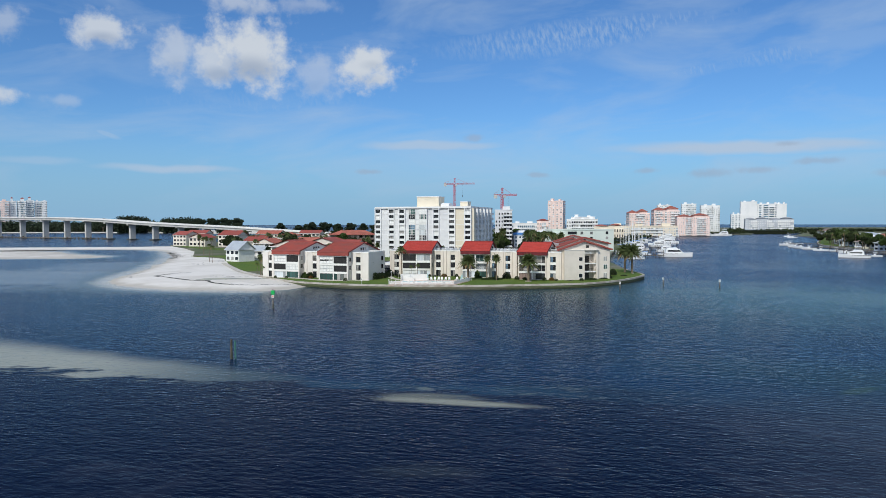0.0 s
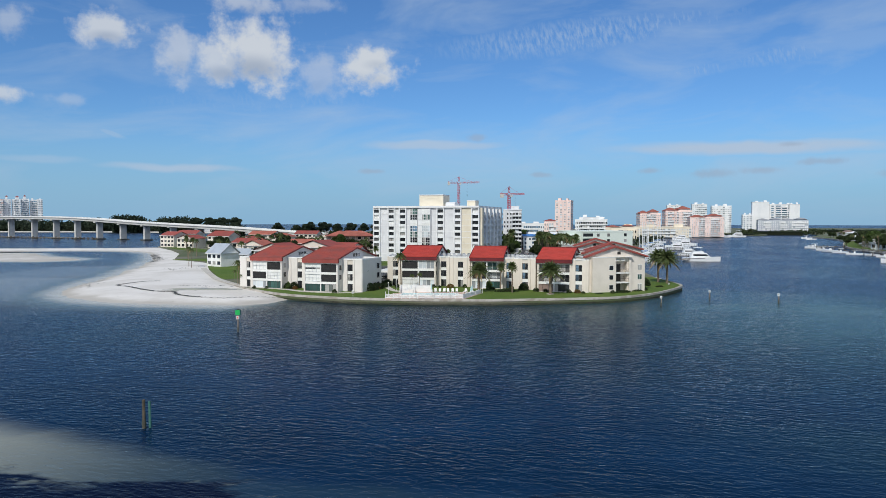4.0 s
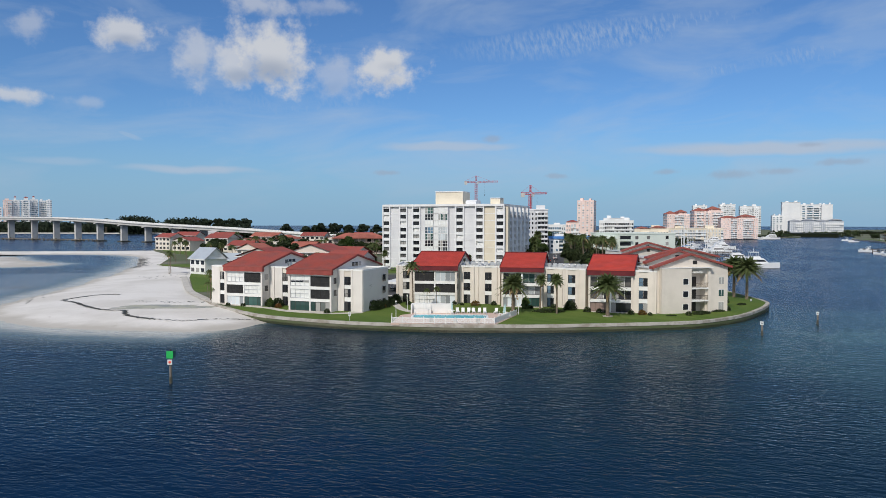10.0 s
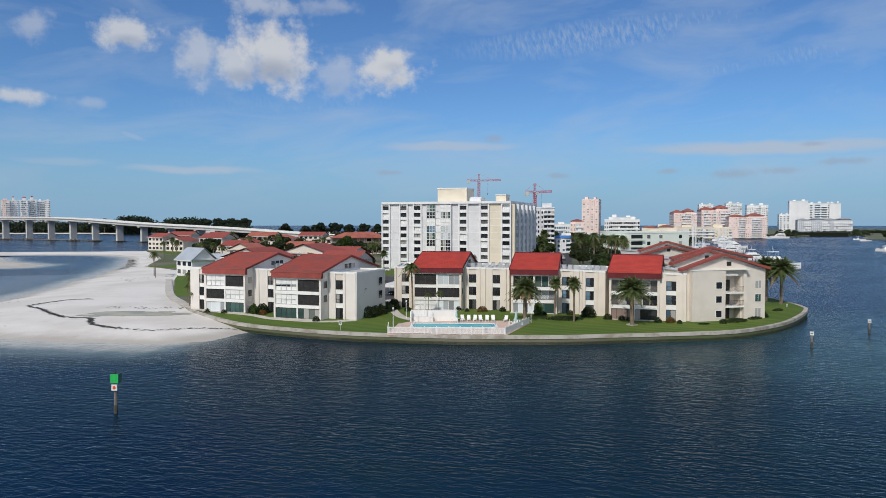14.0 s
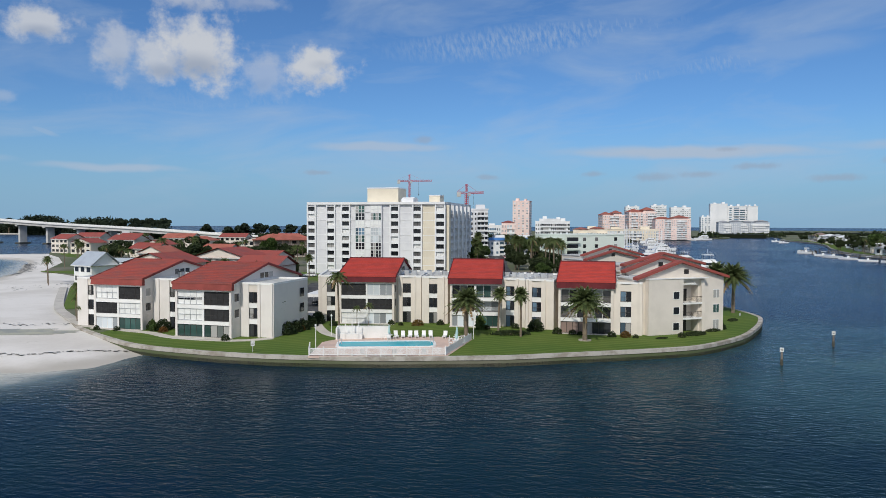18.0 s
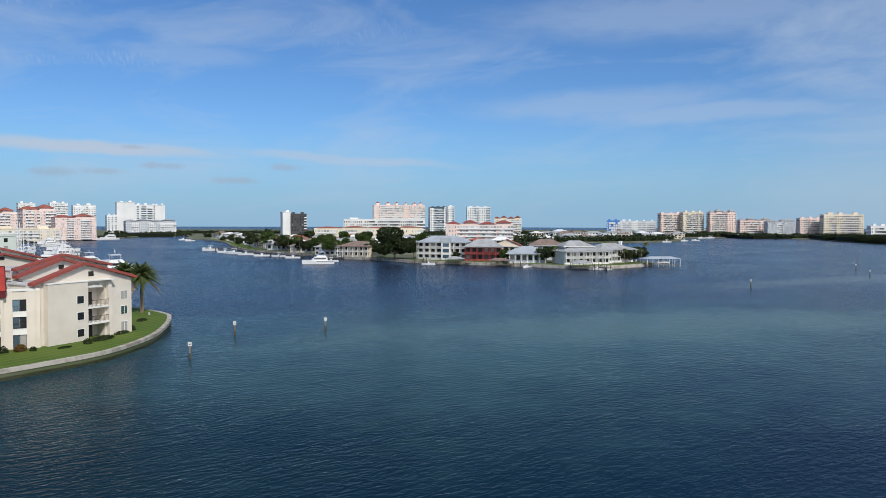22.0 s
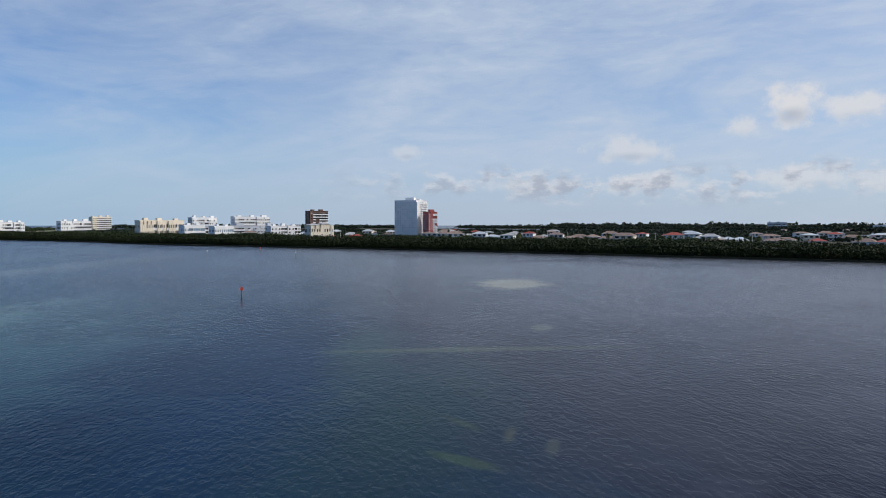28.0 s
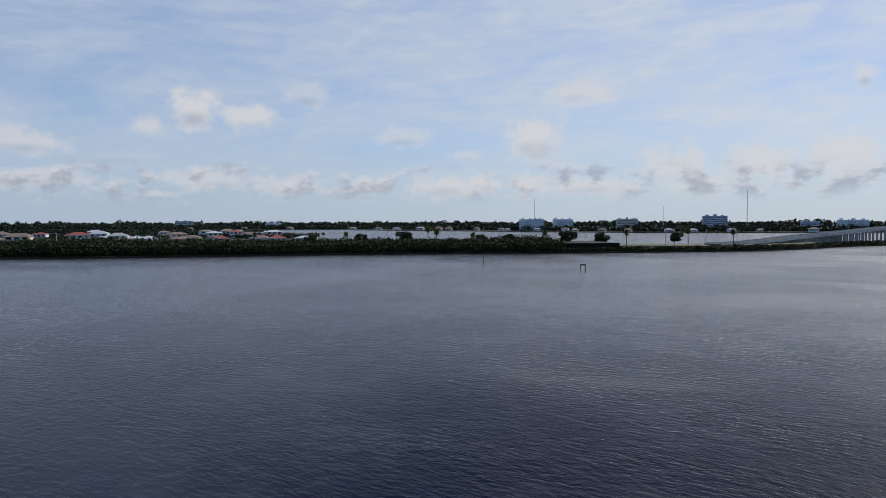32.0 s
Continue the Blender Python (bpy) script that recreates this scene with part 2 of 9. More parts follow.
def surface(name, col, rough=0.7, col2=None, scale=0.5, fine=6.0, bump=0.15, metal=0.0, vary=0.1, axis=None, mixlo=0.4, mixhi=0.65):
    """A weathered plain surface: two colours at a large scale, grain at a fine one, and a little relief."""
    if name in MATS:
        return MATS[name]
    m = bpy.data.materials.new(name)
    m.use_nodes = True
    g = Nodes(m.node_tree)
    pos = g.add("ShaderNodeTexCoord").outputs["Object"]
    if axis:
        mp = g.add("ShaderNodeMapping")
        g.put(pos, mp.inputs[0])
        mp.inputs[3].default_value = axis
        pos = mp.outputs[0]
    big = g.noise(pos, scale, 4.0, 0.6)
    small = g.noise(pos, fine, 3.0, 0.6)
    c2 = col2 or tuple(c * 0.78 for c in col)
    base = g.mix(g.remap(big, mixlo, mixhi), col, c2)
    rnd = g.add("ShaderNodeObjectInfo").outputs["Random"]
    val = g.math("ADD", g.math("MULTIPLY", g.math("SUBTRACT", small, 0.5), vary * 2), g.math("ADD", 1.0 - vary * 0.5, g.math("MULTIPLY", rnd, vary)))
    hsv = g.add("ShaderNodeHueSaturation")
    g.put(val, hsv.inputs["Value"])
    g.put(base, hsv.inputs["Color"])
    p = g.add("ShaderNodeBsdfPrincipled")
    g.put(hsv.outputs[0], p.inputs["Base Color"])
    p.inputs["Metallic"].default_value = metal
    if rough > 0.65:
        p.inputs["Specular IOR Level"].default_value = 0.2
    g.put(g.remap(big, 0.2, 0.8, rough * 0.9, min(1.0, rough * 1.12)), p.inputs["Roughness"])
    if bump:
        b = g.add("ShaderNodeBump")
        b.inputs["Strength"].default_value = bump
        b.inputs["Distance"].default_value = 0.05
        g.put(small, b.inputs["Height"])
        g.put(b.outputs[0], p.inputs["Normal"])
    g.tree.links.new(p.outputs[0], g.add("ShaderNodeOutputMaterial").inputs[0])
    MATS[name] = m
    return m


def leafy(name, col, col2, trans=0.25):
    """Foliage that varies leaf by leaf and lets some light through."""
    m = bpy.data.materials.new(name)
    m.use_nodes = True
    g = Nodes(m.node_tree)
    rnd = g.add("ShaderNodeNewGeometry").outputs["Random Per Island"]
    ob = g.add("ShaderNodeObjectInfo").outputs["Random"]
    base = g.mix(g.math("ADD", g.math("MULTIPLY", rnd, 0.7), g.math("MULTIPLY", ob, 0.3)), col, col2)
    d = g.add("ShaderNodeBsdfPrincipled")
    g.put(base, d.inputs["Base Color"])
    d.inputs["Roughness"].default_value = 0.65
    d.inputs["Specular IOR Level"].default_value = 0.15
    t = g.add("ShaderNodeBsdfTranslucent")
    g.put(base, t.inputs[0])
    mx = g.add("ShaderNodeMixShader")
    mx.inputs[0].default_value = trans
    g.tree.links.new(d.outputs[0], mx.inputs[1])
    g.tree.links.new(t.outputs[0], mx.inputs[2])
    g.tree.links.new(mx.outputs[0], g.add("ShaderNodeOutputMaterial").inputs[0])
    MATS[name] = m
    return m


def glassy(name, col, rough=0.08):
    """Window glass with a dim room behind it: dark and glossy, a little different pane by pane."""
    m = bpy.data.materials.new(name)
    m.use_nodes = True
    g = Nodes(m.node_tree)
    ob = g.add("ShaderNodeObjectInfo").outputs["Random"]
    isl = g.add("ShaderNodeNewGeometry").outputs["Random Per Island"]
    r = g.math("FRACT", g.math("ADD", ob, isl))
    base = g.mix(r, tuple(c * 0.5 for c in col), tuple(min(1, c * 1.7) for c in col))
    if max(col) < 0.2:
        # curtains and pale blinds behind some panes, grey reflections painted as mid grey
        base = g.mix(g.remap(r, 0.66, 0.7, 0.0, 0.75), base, (0.16, 0.155, 0.15))
        base = g.mix(g.remap(r, 0.84, 0.88, 0.0, 0.85), base, (0.42, 0.41, 0.39))
    p = g.add("ShaderNodeBsdfPrincipled")
    g.put(base, p.inputs["Base Color"])
    p.inputs["Roughness"].default_value = rough
    p.inputs["IOR"].default_value = 1.5
    g.tree.links.new(p.outputs[0], g.add("ShaderNodeOutputMaterial").inputs[0])
    MATS[name] = m
    return m


stucco = surface("cream_stucco", (0.72, 0.655, 0.58), 0.85, (0.66, 0.60, 0.53), 0.25, 9.0, 0.2, vary=0.05)
white = surface("white_paint", (0.82, 0.81, 0.79), 0.6, (0.74, 0.73, 0.70), 0.4, 8.0, 0.08, vary=0.05)
shutter_white = surface("shutter_white", (0.80, 0.80, 0.78), 0.5, (0.70, 0.70, 0.68), 0.8, 12.0, 0.1, vary=0.05)
tile_red = surface("red_roof_tile", (0.45, 0.062, 0.048), 0.7, (0.37, 0.055, 0.043), 0.35, 5.0, 0.35, vary=0.12)
tile_old = surface("weathered_roof_tile", (0.32, 0.075, 0.06), 0.8, (0.25, 0.08, 0.07), 0.3, 5.0, 0.35, vary=0.14)
# skirt reds darkened to paint the weaker sun on the upright roof edge
tile_skirt = surface("shade_toned_skirt", (0.30, 0.07, 0.06), 0.8, (0.24, 0.06, 0.05), 0.35, 5.0, 0.3, vary=0.12)
tile_red_shaded = surface("shaded_red_roof_edge", (0.13, 0.018, 0.022), 0.7, (0.10, 0.016, 0.02), 0.6, 6.0, 0.2, vary=0.1)
tile_orange = surface("orange_roof_tile", (0.38, 0.125, 0.09), 0.8, (0.28, 0.095, 0.07), 0.2, 4.0, 0.3, vary=0.12)
roof_grey = surface("grey_roof", (0.38, 0.39, 0.40), 0.8, (0.30, 0.30, 0.31), 0.25, 5.0, 0.2, vary=0.1)
roof_metal = surface("pale_metal_roof", (0.55, 0.59, 0.62), 0.45, (0.47, 0.50, 0.54), 0.2, 4.0, 0.1, metal=0.3, vary=0.06)
roof_flat = surface("flat_roof_membrane", (0.55, 0.55, 0.53), 0.85, (0.42, 0.42, 0.41), 0.3, 3.0, 0.15, vary=0.1)
roof_brown = surface("brown_shingle", (0.26, 0.19, 0.16), 0.85, (0.20, 0.15, 0.13), 0.25, 5.0, 0.25, vary=0.12)
hr_white = surface("tower_white", (0.80, 0.80, 0.80), 0.7, (0.73, 0.73, 0.74), 0.12, 4.0, 0.1, vary=0.05)
hr_grey = surface("tower_grey_panel", (0.70, 0.70, 0.71), 0.75, (0.63, 0.63, 0.65), 0.15, 5.0, 0.1, vary=0.05)
hr_cream = surface("tower_cream_panel", (0.74, 0.67, 0.54), 0.75, (0.68, 0.61, 0.49), 0.15, 5.0, 0.1, vary=0.05)
far_white = surface("distant_white", (0.80, 0.80, 0.80), 0.7, (0.72, 0.73, 0.74), 0.05, 1.0, 0.0, vary=0.05)
far_pink = surface("distant_pink", (0.84, 0.67, 0.615), 0.8, (0.76, 0.59, 0.54), 0.05, 1.0, 0.0, vary=0.05)
far_cream = surface("distant_cream", (0.78, 0.70, 0.58), 0.8, (0.70, 0.62, 0.50), 0.05, 1.0, 0.0, vary=0.05)
far_tan = surface("distant_tan", (0.64, 0.47, 0.39), 0.8, (0.56, 0.41, 0.34), 0.05, 1.0, 0.0, vary=0.05)
far_grey = surface("distant_grey", (0.50, 0.53, 0.58), 0.8, (0.42, 0.45, 0.50), 0.05, 1.0, 0.0, vary=0.05)
brick_red = surface("terracotta_render", (0.46, 0.15, 0.09), 0.8, (0.40, 0.13, 0.08), 0.05, 1.0, 0.0, vary=0.05)
brick_dark = surface("brown_render", (0.16, 0.10, 0.085), 0.8, (0.13, 0.085, 0.07), 0.05, 1.0, 0.0, vary=0.05)
far_dark = surface("distant_dark_glass", (0.07, 0.065, 0.07), 0.4, (0.05, 0.05, 0.055), 0.05, 1.0, 0.0, vary=0.1)
stucco_white = surface("white_stucco", (0.73, 0.69, 0.65), 0.85, (0.67, 0.63, 0.59), 0.25, 9.0, 0.2, vary=0.05)
far_green = surface("pale_green_stucco", (0.74, 0.79, 0.72), 0.8, (0.68, 0.74, 0.67), 0.1, 2.0, 0.05, vary=0.04)
far_blue = surface("bright_blue_paint", (0.08, 0.25, 0.62), 0.6, (0.07, 0.22, 0.55), 0.1, 2.0, 0.0, vary=0.05)
brick_red = surface("brick_red_paint", (0.36, 0.095, 0.09), 0.75, (0.30, 0.08, 0.075), 0.3, 5.0, 0.1, vary=0.06)
concrete = surface("bridge_concrete", (0.56, 0.55, 0.53), 0.85, (0.46, 0.45, 0.43), 0.12, 3.0, 0.15, vary=0.08)
seawall_mat = surface("seawall_concrete", (0.22, 0.185, 0.15), 0.9, (0.095, 0.078, 0.06), 0.4, 4.0, 0.5, vary=0.15, axis=(1, 1, 2.5))
cap_mat = surface("seawall_cap_concrete", (0.46, 0.43, 0.385), 0.85, (0.30, 0.265, 0.22), 0.5, 5.0, 0.25, vary=0.12)
wet_stain = surface("wet_weed_band", (0.05, 0.05, 0.035), 0.5, (0.09, 0.08, 0.06), 0.7, 4.0, 0.5, vary=0.2)
paver = surface("pink_paver", (0.62, 0.46, 0.38), 0.85, (0.54, 0.40, 0.34), 0.5, 4.0, 0.2, vary=0.1)
path_mat = surface("concrete_path", (0.58, 0.54, 0.48), 0.85, (0.50, 0.46, 0.41), 0.4, 5.0, 0.2, vary=0.1)
asphalt = surface("asphalt", (0.09, 0.09, 0.095), 0.9, (0.06, 0.06, 0.062), 0.3, 6.0, 0.2, vary=0.12)
sand_mat = surface("white_sand", (0.74, 0.70, 0.655), 0.95, (0.63, 0.59, 0.54), 0.05, 2.0, 0.25, vary=0.07)
damp_sand = surface("damp_sand", (0.42, 0.41, 0.33), 0.8, (0.30, 0.31, 0.29), 0.25, 3.0, 0.15, vary=0.1)


def wet_margin(m):
    """Sand that is dark and damp just above the water, in an uneven band."""
    g = Nodes(m.node_tree, True)
    p = [n for n in m.node_tree.nodes if n.type == "BSDF_PRINCIPLED"][0]
    old = p.inputs["Base Color"].links[0].from_socket
    pos = g.add("ShaderNodeTexCoord").outputs["Object"]
    px, py, pz = g.split(pos)
    lvl = g.math("ADD", pz, g.math("MULTIPLY", g.math("SUBTRACT", g.noise(pos, 0.12, 4.0, 0.6), 0.5), 0.9))
    g.put(g.mix(g.remap(lvl, 0.75, 0.1, 0.0, 0.75), old, (0.40, 0.365, 0.315)), p.inputs["Base Color"])
    streaks = g.noise(pos, 0.5, 5.0, 0.65)
    g.put(g.mix(g.remap(streaks, 0.62, 0.74, 0.0, 0.4), p.inputs["Base Color"].links[0].from_socket, (0.38, 0.34, 0.28)), p.inputs["Base Color"])


wet_margin(sand_mat)
grass_mat = surface("lawn_grass", (0.070, 0.125, 0.016), 0.9, (0.105, 0.150, 0.026), 0.12, 4.0, 0.5, vary=0.22)


def mown(m):
    """Stripes that the mower left in the lawn."""
    g = Nodes(m.node_tree, True)
    p = [n for n in m.node_tree.nodes if n.type == "BSDF_PRINCIPLED"][0]
    old = p.inputs["Base Color"].links[0].from_socket
    pos = g.add("ShaderNodeTexCoord").outputs["Object"]
    px, py, pz = g.split(pos)
    wob = g.noise(pos, 0.15, 2.0, 0.5)
    row = g.math("SINE", g.math("ADD", g.math("ADD", g.math("MULTIPLY", py, 3.6), g.math("MULTIPLY", px, -1.1)), g.math("MULTIPLY", wob, 6.0)))
    g.put(g.mix(g.remap(row, 0.1, 0.8, 0.0, 0.5), old, (0.15, 0.20, 0.045)), p.inputs["Base Color"])


mown(grass_mat)
soil_mat = surface("island_ground", (0.10, 0.12, 0.06), 0.95, (0.18, 0.17, 0.13), 0.03, 0.8, 0.3, vary=0.15)
mud_mat = surface("shore_mud", (0.03, 0.032, 0.02), 0.9, (0.05, 0.048, 0.03), 0.05, 1.0, 0.3, vary=0.15)
bark = surface("palm_bark", (0.23, 0.18, 0.13), 0.9, (0.15, 0.12, 0.09), 1.2, 8.0, 0.6, vary=0.2)
wood_grey = surface("weathered_timber", (0.22, 0.19, 0.16), 0.85, (0.13, 0.115, 0.10), 0.8, 6.0, 0.4, vary=0.25)
pile_mat = surface("barnacled_pile", (0.11, 0.09, 0.065), 0.85, (0.05, 0.045, 0.035), 0.9, 5.0, 0.5, vary=0.2)
dark_metal = surface("dark_bronze_metal", (0.035, 0.03, 0.028), 0.5, (0.05, 0.045, 0.04), 1.0, 8.0, 0.1, metal=0.4, vary=0.1)
alu = surface("aluminium", (0.6, 0.61, 0.62), 0.45, (0.5, 0.51, 0.52), 1.0, 8.0, 0.1, metal=0.6, vary=0.1)
crane_red = surface("crane_paint", (0.50, 0.09, 0.13), 0.6, (0.42, 0.08, 0.11), 0.4, 3.0, 0.05, vary=0.1)
green_sign = surface("green_board", (0.015, 0.42, 0.09), 0.5, (0.012, 0.36, 0.08), 2.0, 9.0, 0.05, vary=0.08)
red_sign = surface("red_board", (0.80, 0.07, 0.03), 0.5, (0.7, 0.06, 0.03), 2.0, 9.0, 0.05, vary=0.08)
white_sign = surface("white_board", (0.78, 0.78, 0.76), 0.5, (0.66, 0.66, 0.64), 2.0, 9.0, 0.05, vary=0.08)
green_paint = surface("dull_green_paint", (0.05, 0.16, 0.13), 0.6, (0.04, 0.12, 0.10), 2.0, 9.0, 0.05, vary=0.1)
umbrella_mat = surface("pale_teal_canvas", (0.42, 0.60, 0.58), 0.8, (0.36, 0.53, 0.52), 1.0, 9.0, 0.1, vary=0.1)
gelcoat = surface("white_gelcoat", (0.82, 0.82, 0.82), 0.25, (0.76, 0.77, 0.78), 0.4, 5.0, 0.0, vary=0.04)
car_white = surface("white_car_paint", (0.80, 0.80, 0.80), 0.25, (0.75, 0.75, 0.75), 1, 5, 0.0, vary=0.03)
car_dark = surface("dark_car_paint", (0.05, 0.055, 0.065), 0.25, (0.04, 0.045, 0.05), 1, 5, 0.0, vary=0.05)
car_silver = surface("silver_car_paint", (0.45, 0.46, 0.48), 0.3, (0.40, 0.41, 0.43), 1, 5, 0.0, metal=0.4, vary=0.04)
rubber = surface("tyre_rubber", (0.025, 0.025, 0.025), 0.8, (0.02, 0.02, 0.02), 2, 9, 0.1, vary=0.1)
leaf_palm = leafy("date_palm_leaf", (0.075, 0.105, 0.035), (0.13, 0.155, 0.06))
leaf_dry = leafy("dry_palm_leaf", (0.26, 0.18, 0.09), (0.34, 0.25, 0.13))
leaf_tree = leafy("broad_leaf", (0.022, 0.036, 0.014), (0.052, 0.068, 0.028), 0.18)
leaf_bright = leafy("bright_leaf", (0.042, 0.078, 0.020), (0.085, 0.125, 0.036))
leaf_dark = leafy("dark_leaf", (0.018, 0.032, 0.013), (0.045, 0.062, 0.025))
leaf_rust = leafy("rust_leaf", (0.22, 0.08, 0.03), (0.14, 0.11, 0.03))
leaf_mangrove = leafy("mangrove_leaf", (0.010, 0.018, 0.005), (0.030, 0.040, 0.012), 0.1)
# near-black filler whose colour stands in for shade deep in the foliage
shade_core = leafy("shade_filler", (0.004, 0.007, 0.003), (0.009, 0.013, 0.005), 0.0)
leaf_pine = leafy("pine_needles", (0.018, 0.030, 0.018), (0.036, 0.050, 0.030), 0.1)
glass = glassy("dark_window_glass", (0.022, 0.025, 0.03))
glass_teal = glassy("teal_window_glass", (0.05, 0.11, 0.10))
glass_pale = glassy("curtained_glass", (0.42, 0.45, 0.47), 0.15)
glass_blue = glassy("blue_tower_glass", (0.10, 0.16, 0.22), 0.12)
screen_mat = surface("insect_screen", (0.025, 0.025, 0.026), 0.7, (0.04, 0.04, 0.042), 1.5, 10.0, 0.05, vary=0.2)


def water_material(name, shoals, base=(0.0016, 0.0150, 0.042), wave=1.0, gloss=1.0, shallow=False, beds=True):
    """Sea water: a glossy rippled skin over a dark body, paler and greener over shallow sand, purple-brown over sea grass."""
    m = bpy.data.materials.new(name)
    m.use_nodes = True
    g = Nodes(m.node_tree)
    pos = g.add("ShaderNodeTexCoord").outputs["Object"]
    px, py, pz = g.split(pos)
    wob = g.noise(pos, 0.045, 5.0, 0.6)
    wob2 = g.noise(pos, 0.25, 4.0, 0.65)
    ragg = g.math("ADD", g.math("MULTIPLY", g.math("SUBTRACT", wob, 0.5), 1.5), g.math("MULTIPLY", g.math("SUBTRACT", wob2, 0.5), 0.9))
    col = g.mix(g.remap(wob, 0.35, 0.7), base, tuple(c * 1.5 for c in base))
    if beds:
        # the sea grass begins along a ragged line, with a wedge of pale sand before it
        fray = g.noise(g.xyz(g.math("MULTIPLY", px, 0.4), py, 5.0), 0.2, 6.0, 0.62)
        line = g.math("SUBTRACT", 84.5, g.math("MULTIPLY", px, 0.13))
        west = g.math("MINIMUM", px, 0.0)
        line = g.math("ADD", line, g.math("MULTIPLY", g.math("MULTIPLY", west, west), 0.0014))
        off = g.math("SUBTRACT", py, line)
        edge_ = g.math("ADD", off, g.math("MULTIPLY", g.math("SUBTRACT", fray, 0.5), 22.0))
        soft_edge = g.math("ADD", off, g.math("MULTIPLY", g.math("SUBTRACT", wob, 0.5), 9.0))
        reach = g.remap(px, -12.0, -72.0, 4.0, 20.0, smooth=False)
        pale = g.math("MULTIPLY", g.remap(g.math("DIVIDE", soft_edge, reach), 1.15, 0.55), g.remap(px, -14.0, -56.0, 0.10, 0.95))
        pale = g.math("MULTIPLY", pale, g.remap(px, 62.0, 20.0))
        col = g.mix(pale, col, g.mix(g.remap(px, -10.0, -50.0), (0.10, 0.17, 0.16), (0.33, 0.335, 0.275)))
        weed_ = g.remap(edge_, g.remap(px, 8.0, 45.0, 1.6, 16.0), g.remap(px, 8.0, 45.0, -0.8, -18.0))
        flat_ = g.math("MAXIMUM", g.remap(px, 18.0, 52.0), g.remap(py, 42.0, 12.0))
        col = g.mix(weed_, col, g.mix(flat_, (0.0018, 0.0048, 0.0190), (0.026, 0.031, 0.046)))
        # pale sand shows through the grass in ragged scraps near its edge
        gaps = g.noise(g.xyz(g.math("MULTIPLY", px, 0.35), py, 9.0), 0.45, 6.0, 0.65)
        near = g.math("MULTIPLY", g.remap(g.math("ABSOLUTE", g.math("ADD", off, 1.0)), 7.0, 1.0), g.remap(px, 30.0, 5.0))
        col = g.mix(g.math("MULTIPLY", g.remap(gaps, 0.60, 0.66), g.math("MULTIPLY", near, 0.6)), col, (0.17, 0.19, 0.155))
    for (cx, cy, ax, ay, turn, tone, edge, strength) in shoals:
        ca, sa = math.cos(radians(turn)), math.sin(radians(turn))
        ux, uy = g.math("SUBTRACT", px, cx), g.math("SUBTRACT", py, cy)
        u = g.math("DIVIDE", g.math("ADD", g.math("MULTIPLY", ux, ca), g.math("MULTIPLY", uy, sa)), ax)
        v = g.math("DIVIDE", g.math("SUBTRACT", g.math("MULTIPLY", uy, ca), g.math("MULTIPLY", ux, sa)), ay)
        r = g.math("SUBTRACT", 1.0, g.math("SQRT", g.math("ADD", g.math("MULTIPLY", u, u), g.math("MULTIPLY", v, v))))
        f = g.remap(g.math("ADD", r, ragg), -edge, edge)
        col = g.mix(g.math("MULTIPLY", f, strength), col, tone)
    if shallow:
        at = g.add("ShaderNodeAttribute")
        at.attribute_name = "shallow"
        depth = g.math("ADD", at.outputs["Fac"], g.math("MULTIPLY", g.math("SUBTRACT", wob2, 0.5), g.remap(at.outputs["Fac"], 0.0, 0.3, 0.0, 0.45)))
        col = g.mix(g.remap(depth, 0.02, 0.55), col, (0.13, 0.17, 0.175))
        col = g.mix(g.remap(depth, 0.4, 0.95), col, (0.56, 0.54, 0.47))
    p = g.add("ShaderNodeBsdfDiffuse")
    g.put(col, p.inputs["Color"])
    skin = g.add("ShaderNodeBsdfGlossy")
    gust = g.noise(pos, 0.012, 3.0, 0.5, 1.0)
    # wind lanes: long streaks of rougher and calmer water
    lanes = g.noise(g.xyz(g.math("MULTIPLY", px, 0.3), g.math("ADD", py, g.math("MULTIPLY", px, 0.27)), 2.0), 0.05, 4.0, 0.6)
    g.put(g.remap(gust, 0.35, 0.65, 0.18, 0.25), skin.inputs["Roughness"])
    # short steep wavelets with their crests nearly east and west
    ca, sa = math.cos(radians(15)), math.sin(radians(15))
    wu = g.math("SUBTRACT", g.math("MULTIPLY", px, ca), g.math("MULTIPLY", py, sa))
    wv = g.math("ADD", g.math("MULTIPLY", px, sa), g.math("MULTIPLY", py, ca))
    step = 0.05

    def height(u, v):
        total = None
        for sc, along, tall, seed in ((0.6, 0.5, 0.085, 0.0), (1.7, 0.5, 0.10, 3.0), (4.4, 0.6, 0.030, 7.0)):
            n = g.noise(g.xyz(g.math("MULTIPLY", u, along), v, seed), sc, 1.5, 0.5, 0.25)
            n = g.math("MULTIPLY", n, tall)
            total = n if total is None else g.math("ADD", total, n)
        return total

    h0 = height(wu, wv)
    amp = g.math("MULTIPLY", g.remap(gust, 0.3, 0.7, 1.15 * wave, 1.6 * wave), g.remap(lanes, 0.35, 0.65, 0.7, 1.2))
    amp = g.math("MULTIPLY", amp, 1.0 / step)
    slope_u = g.math("MULTIPLY", g.math("SUBTRACT", h0, height(g.math("ADD", wu, step), wv)), amp)
    slope_v = g.math("MULTIPLY", g.math("SUBTRACT", h0, height(wu, g.math("ADD", wv, step))), amp)
    tilt = g.xyz(g.math("ADD", g.math("MULTIPLY", slope_u, ca), g.math("MULTIPLY", slope_v, sa)), g.math("SUBTRACT", g.math("MULTIPLY", slope_v, ca), g.math("MULTIPLY", slope_u, sa)), 1.0)
    b = g.add("ShaderNodeVectorMath")
    b.operation = "NORMALIZE"
    g.put(tilt, b.inputs[0])
    fres = g.add("ShaderNodeFresnel")
    fres.inputs["IOR"].default_value = 1.33
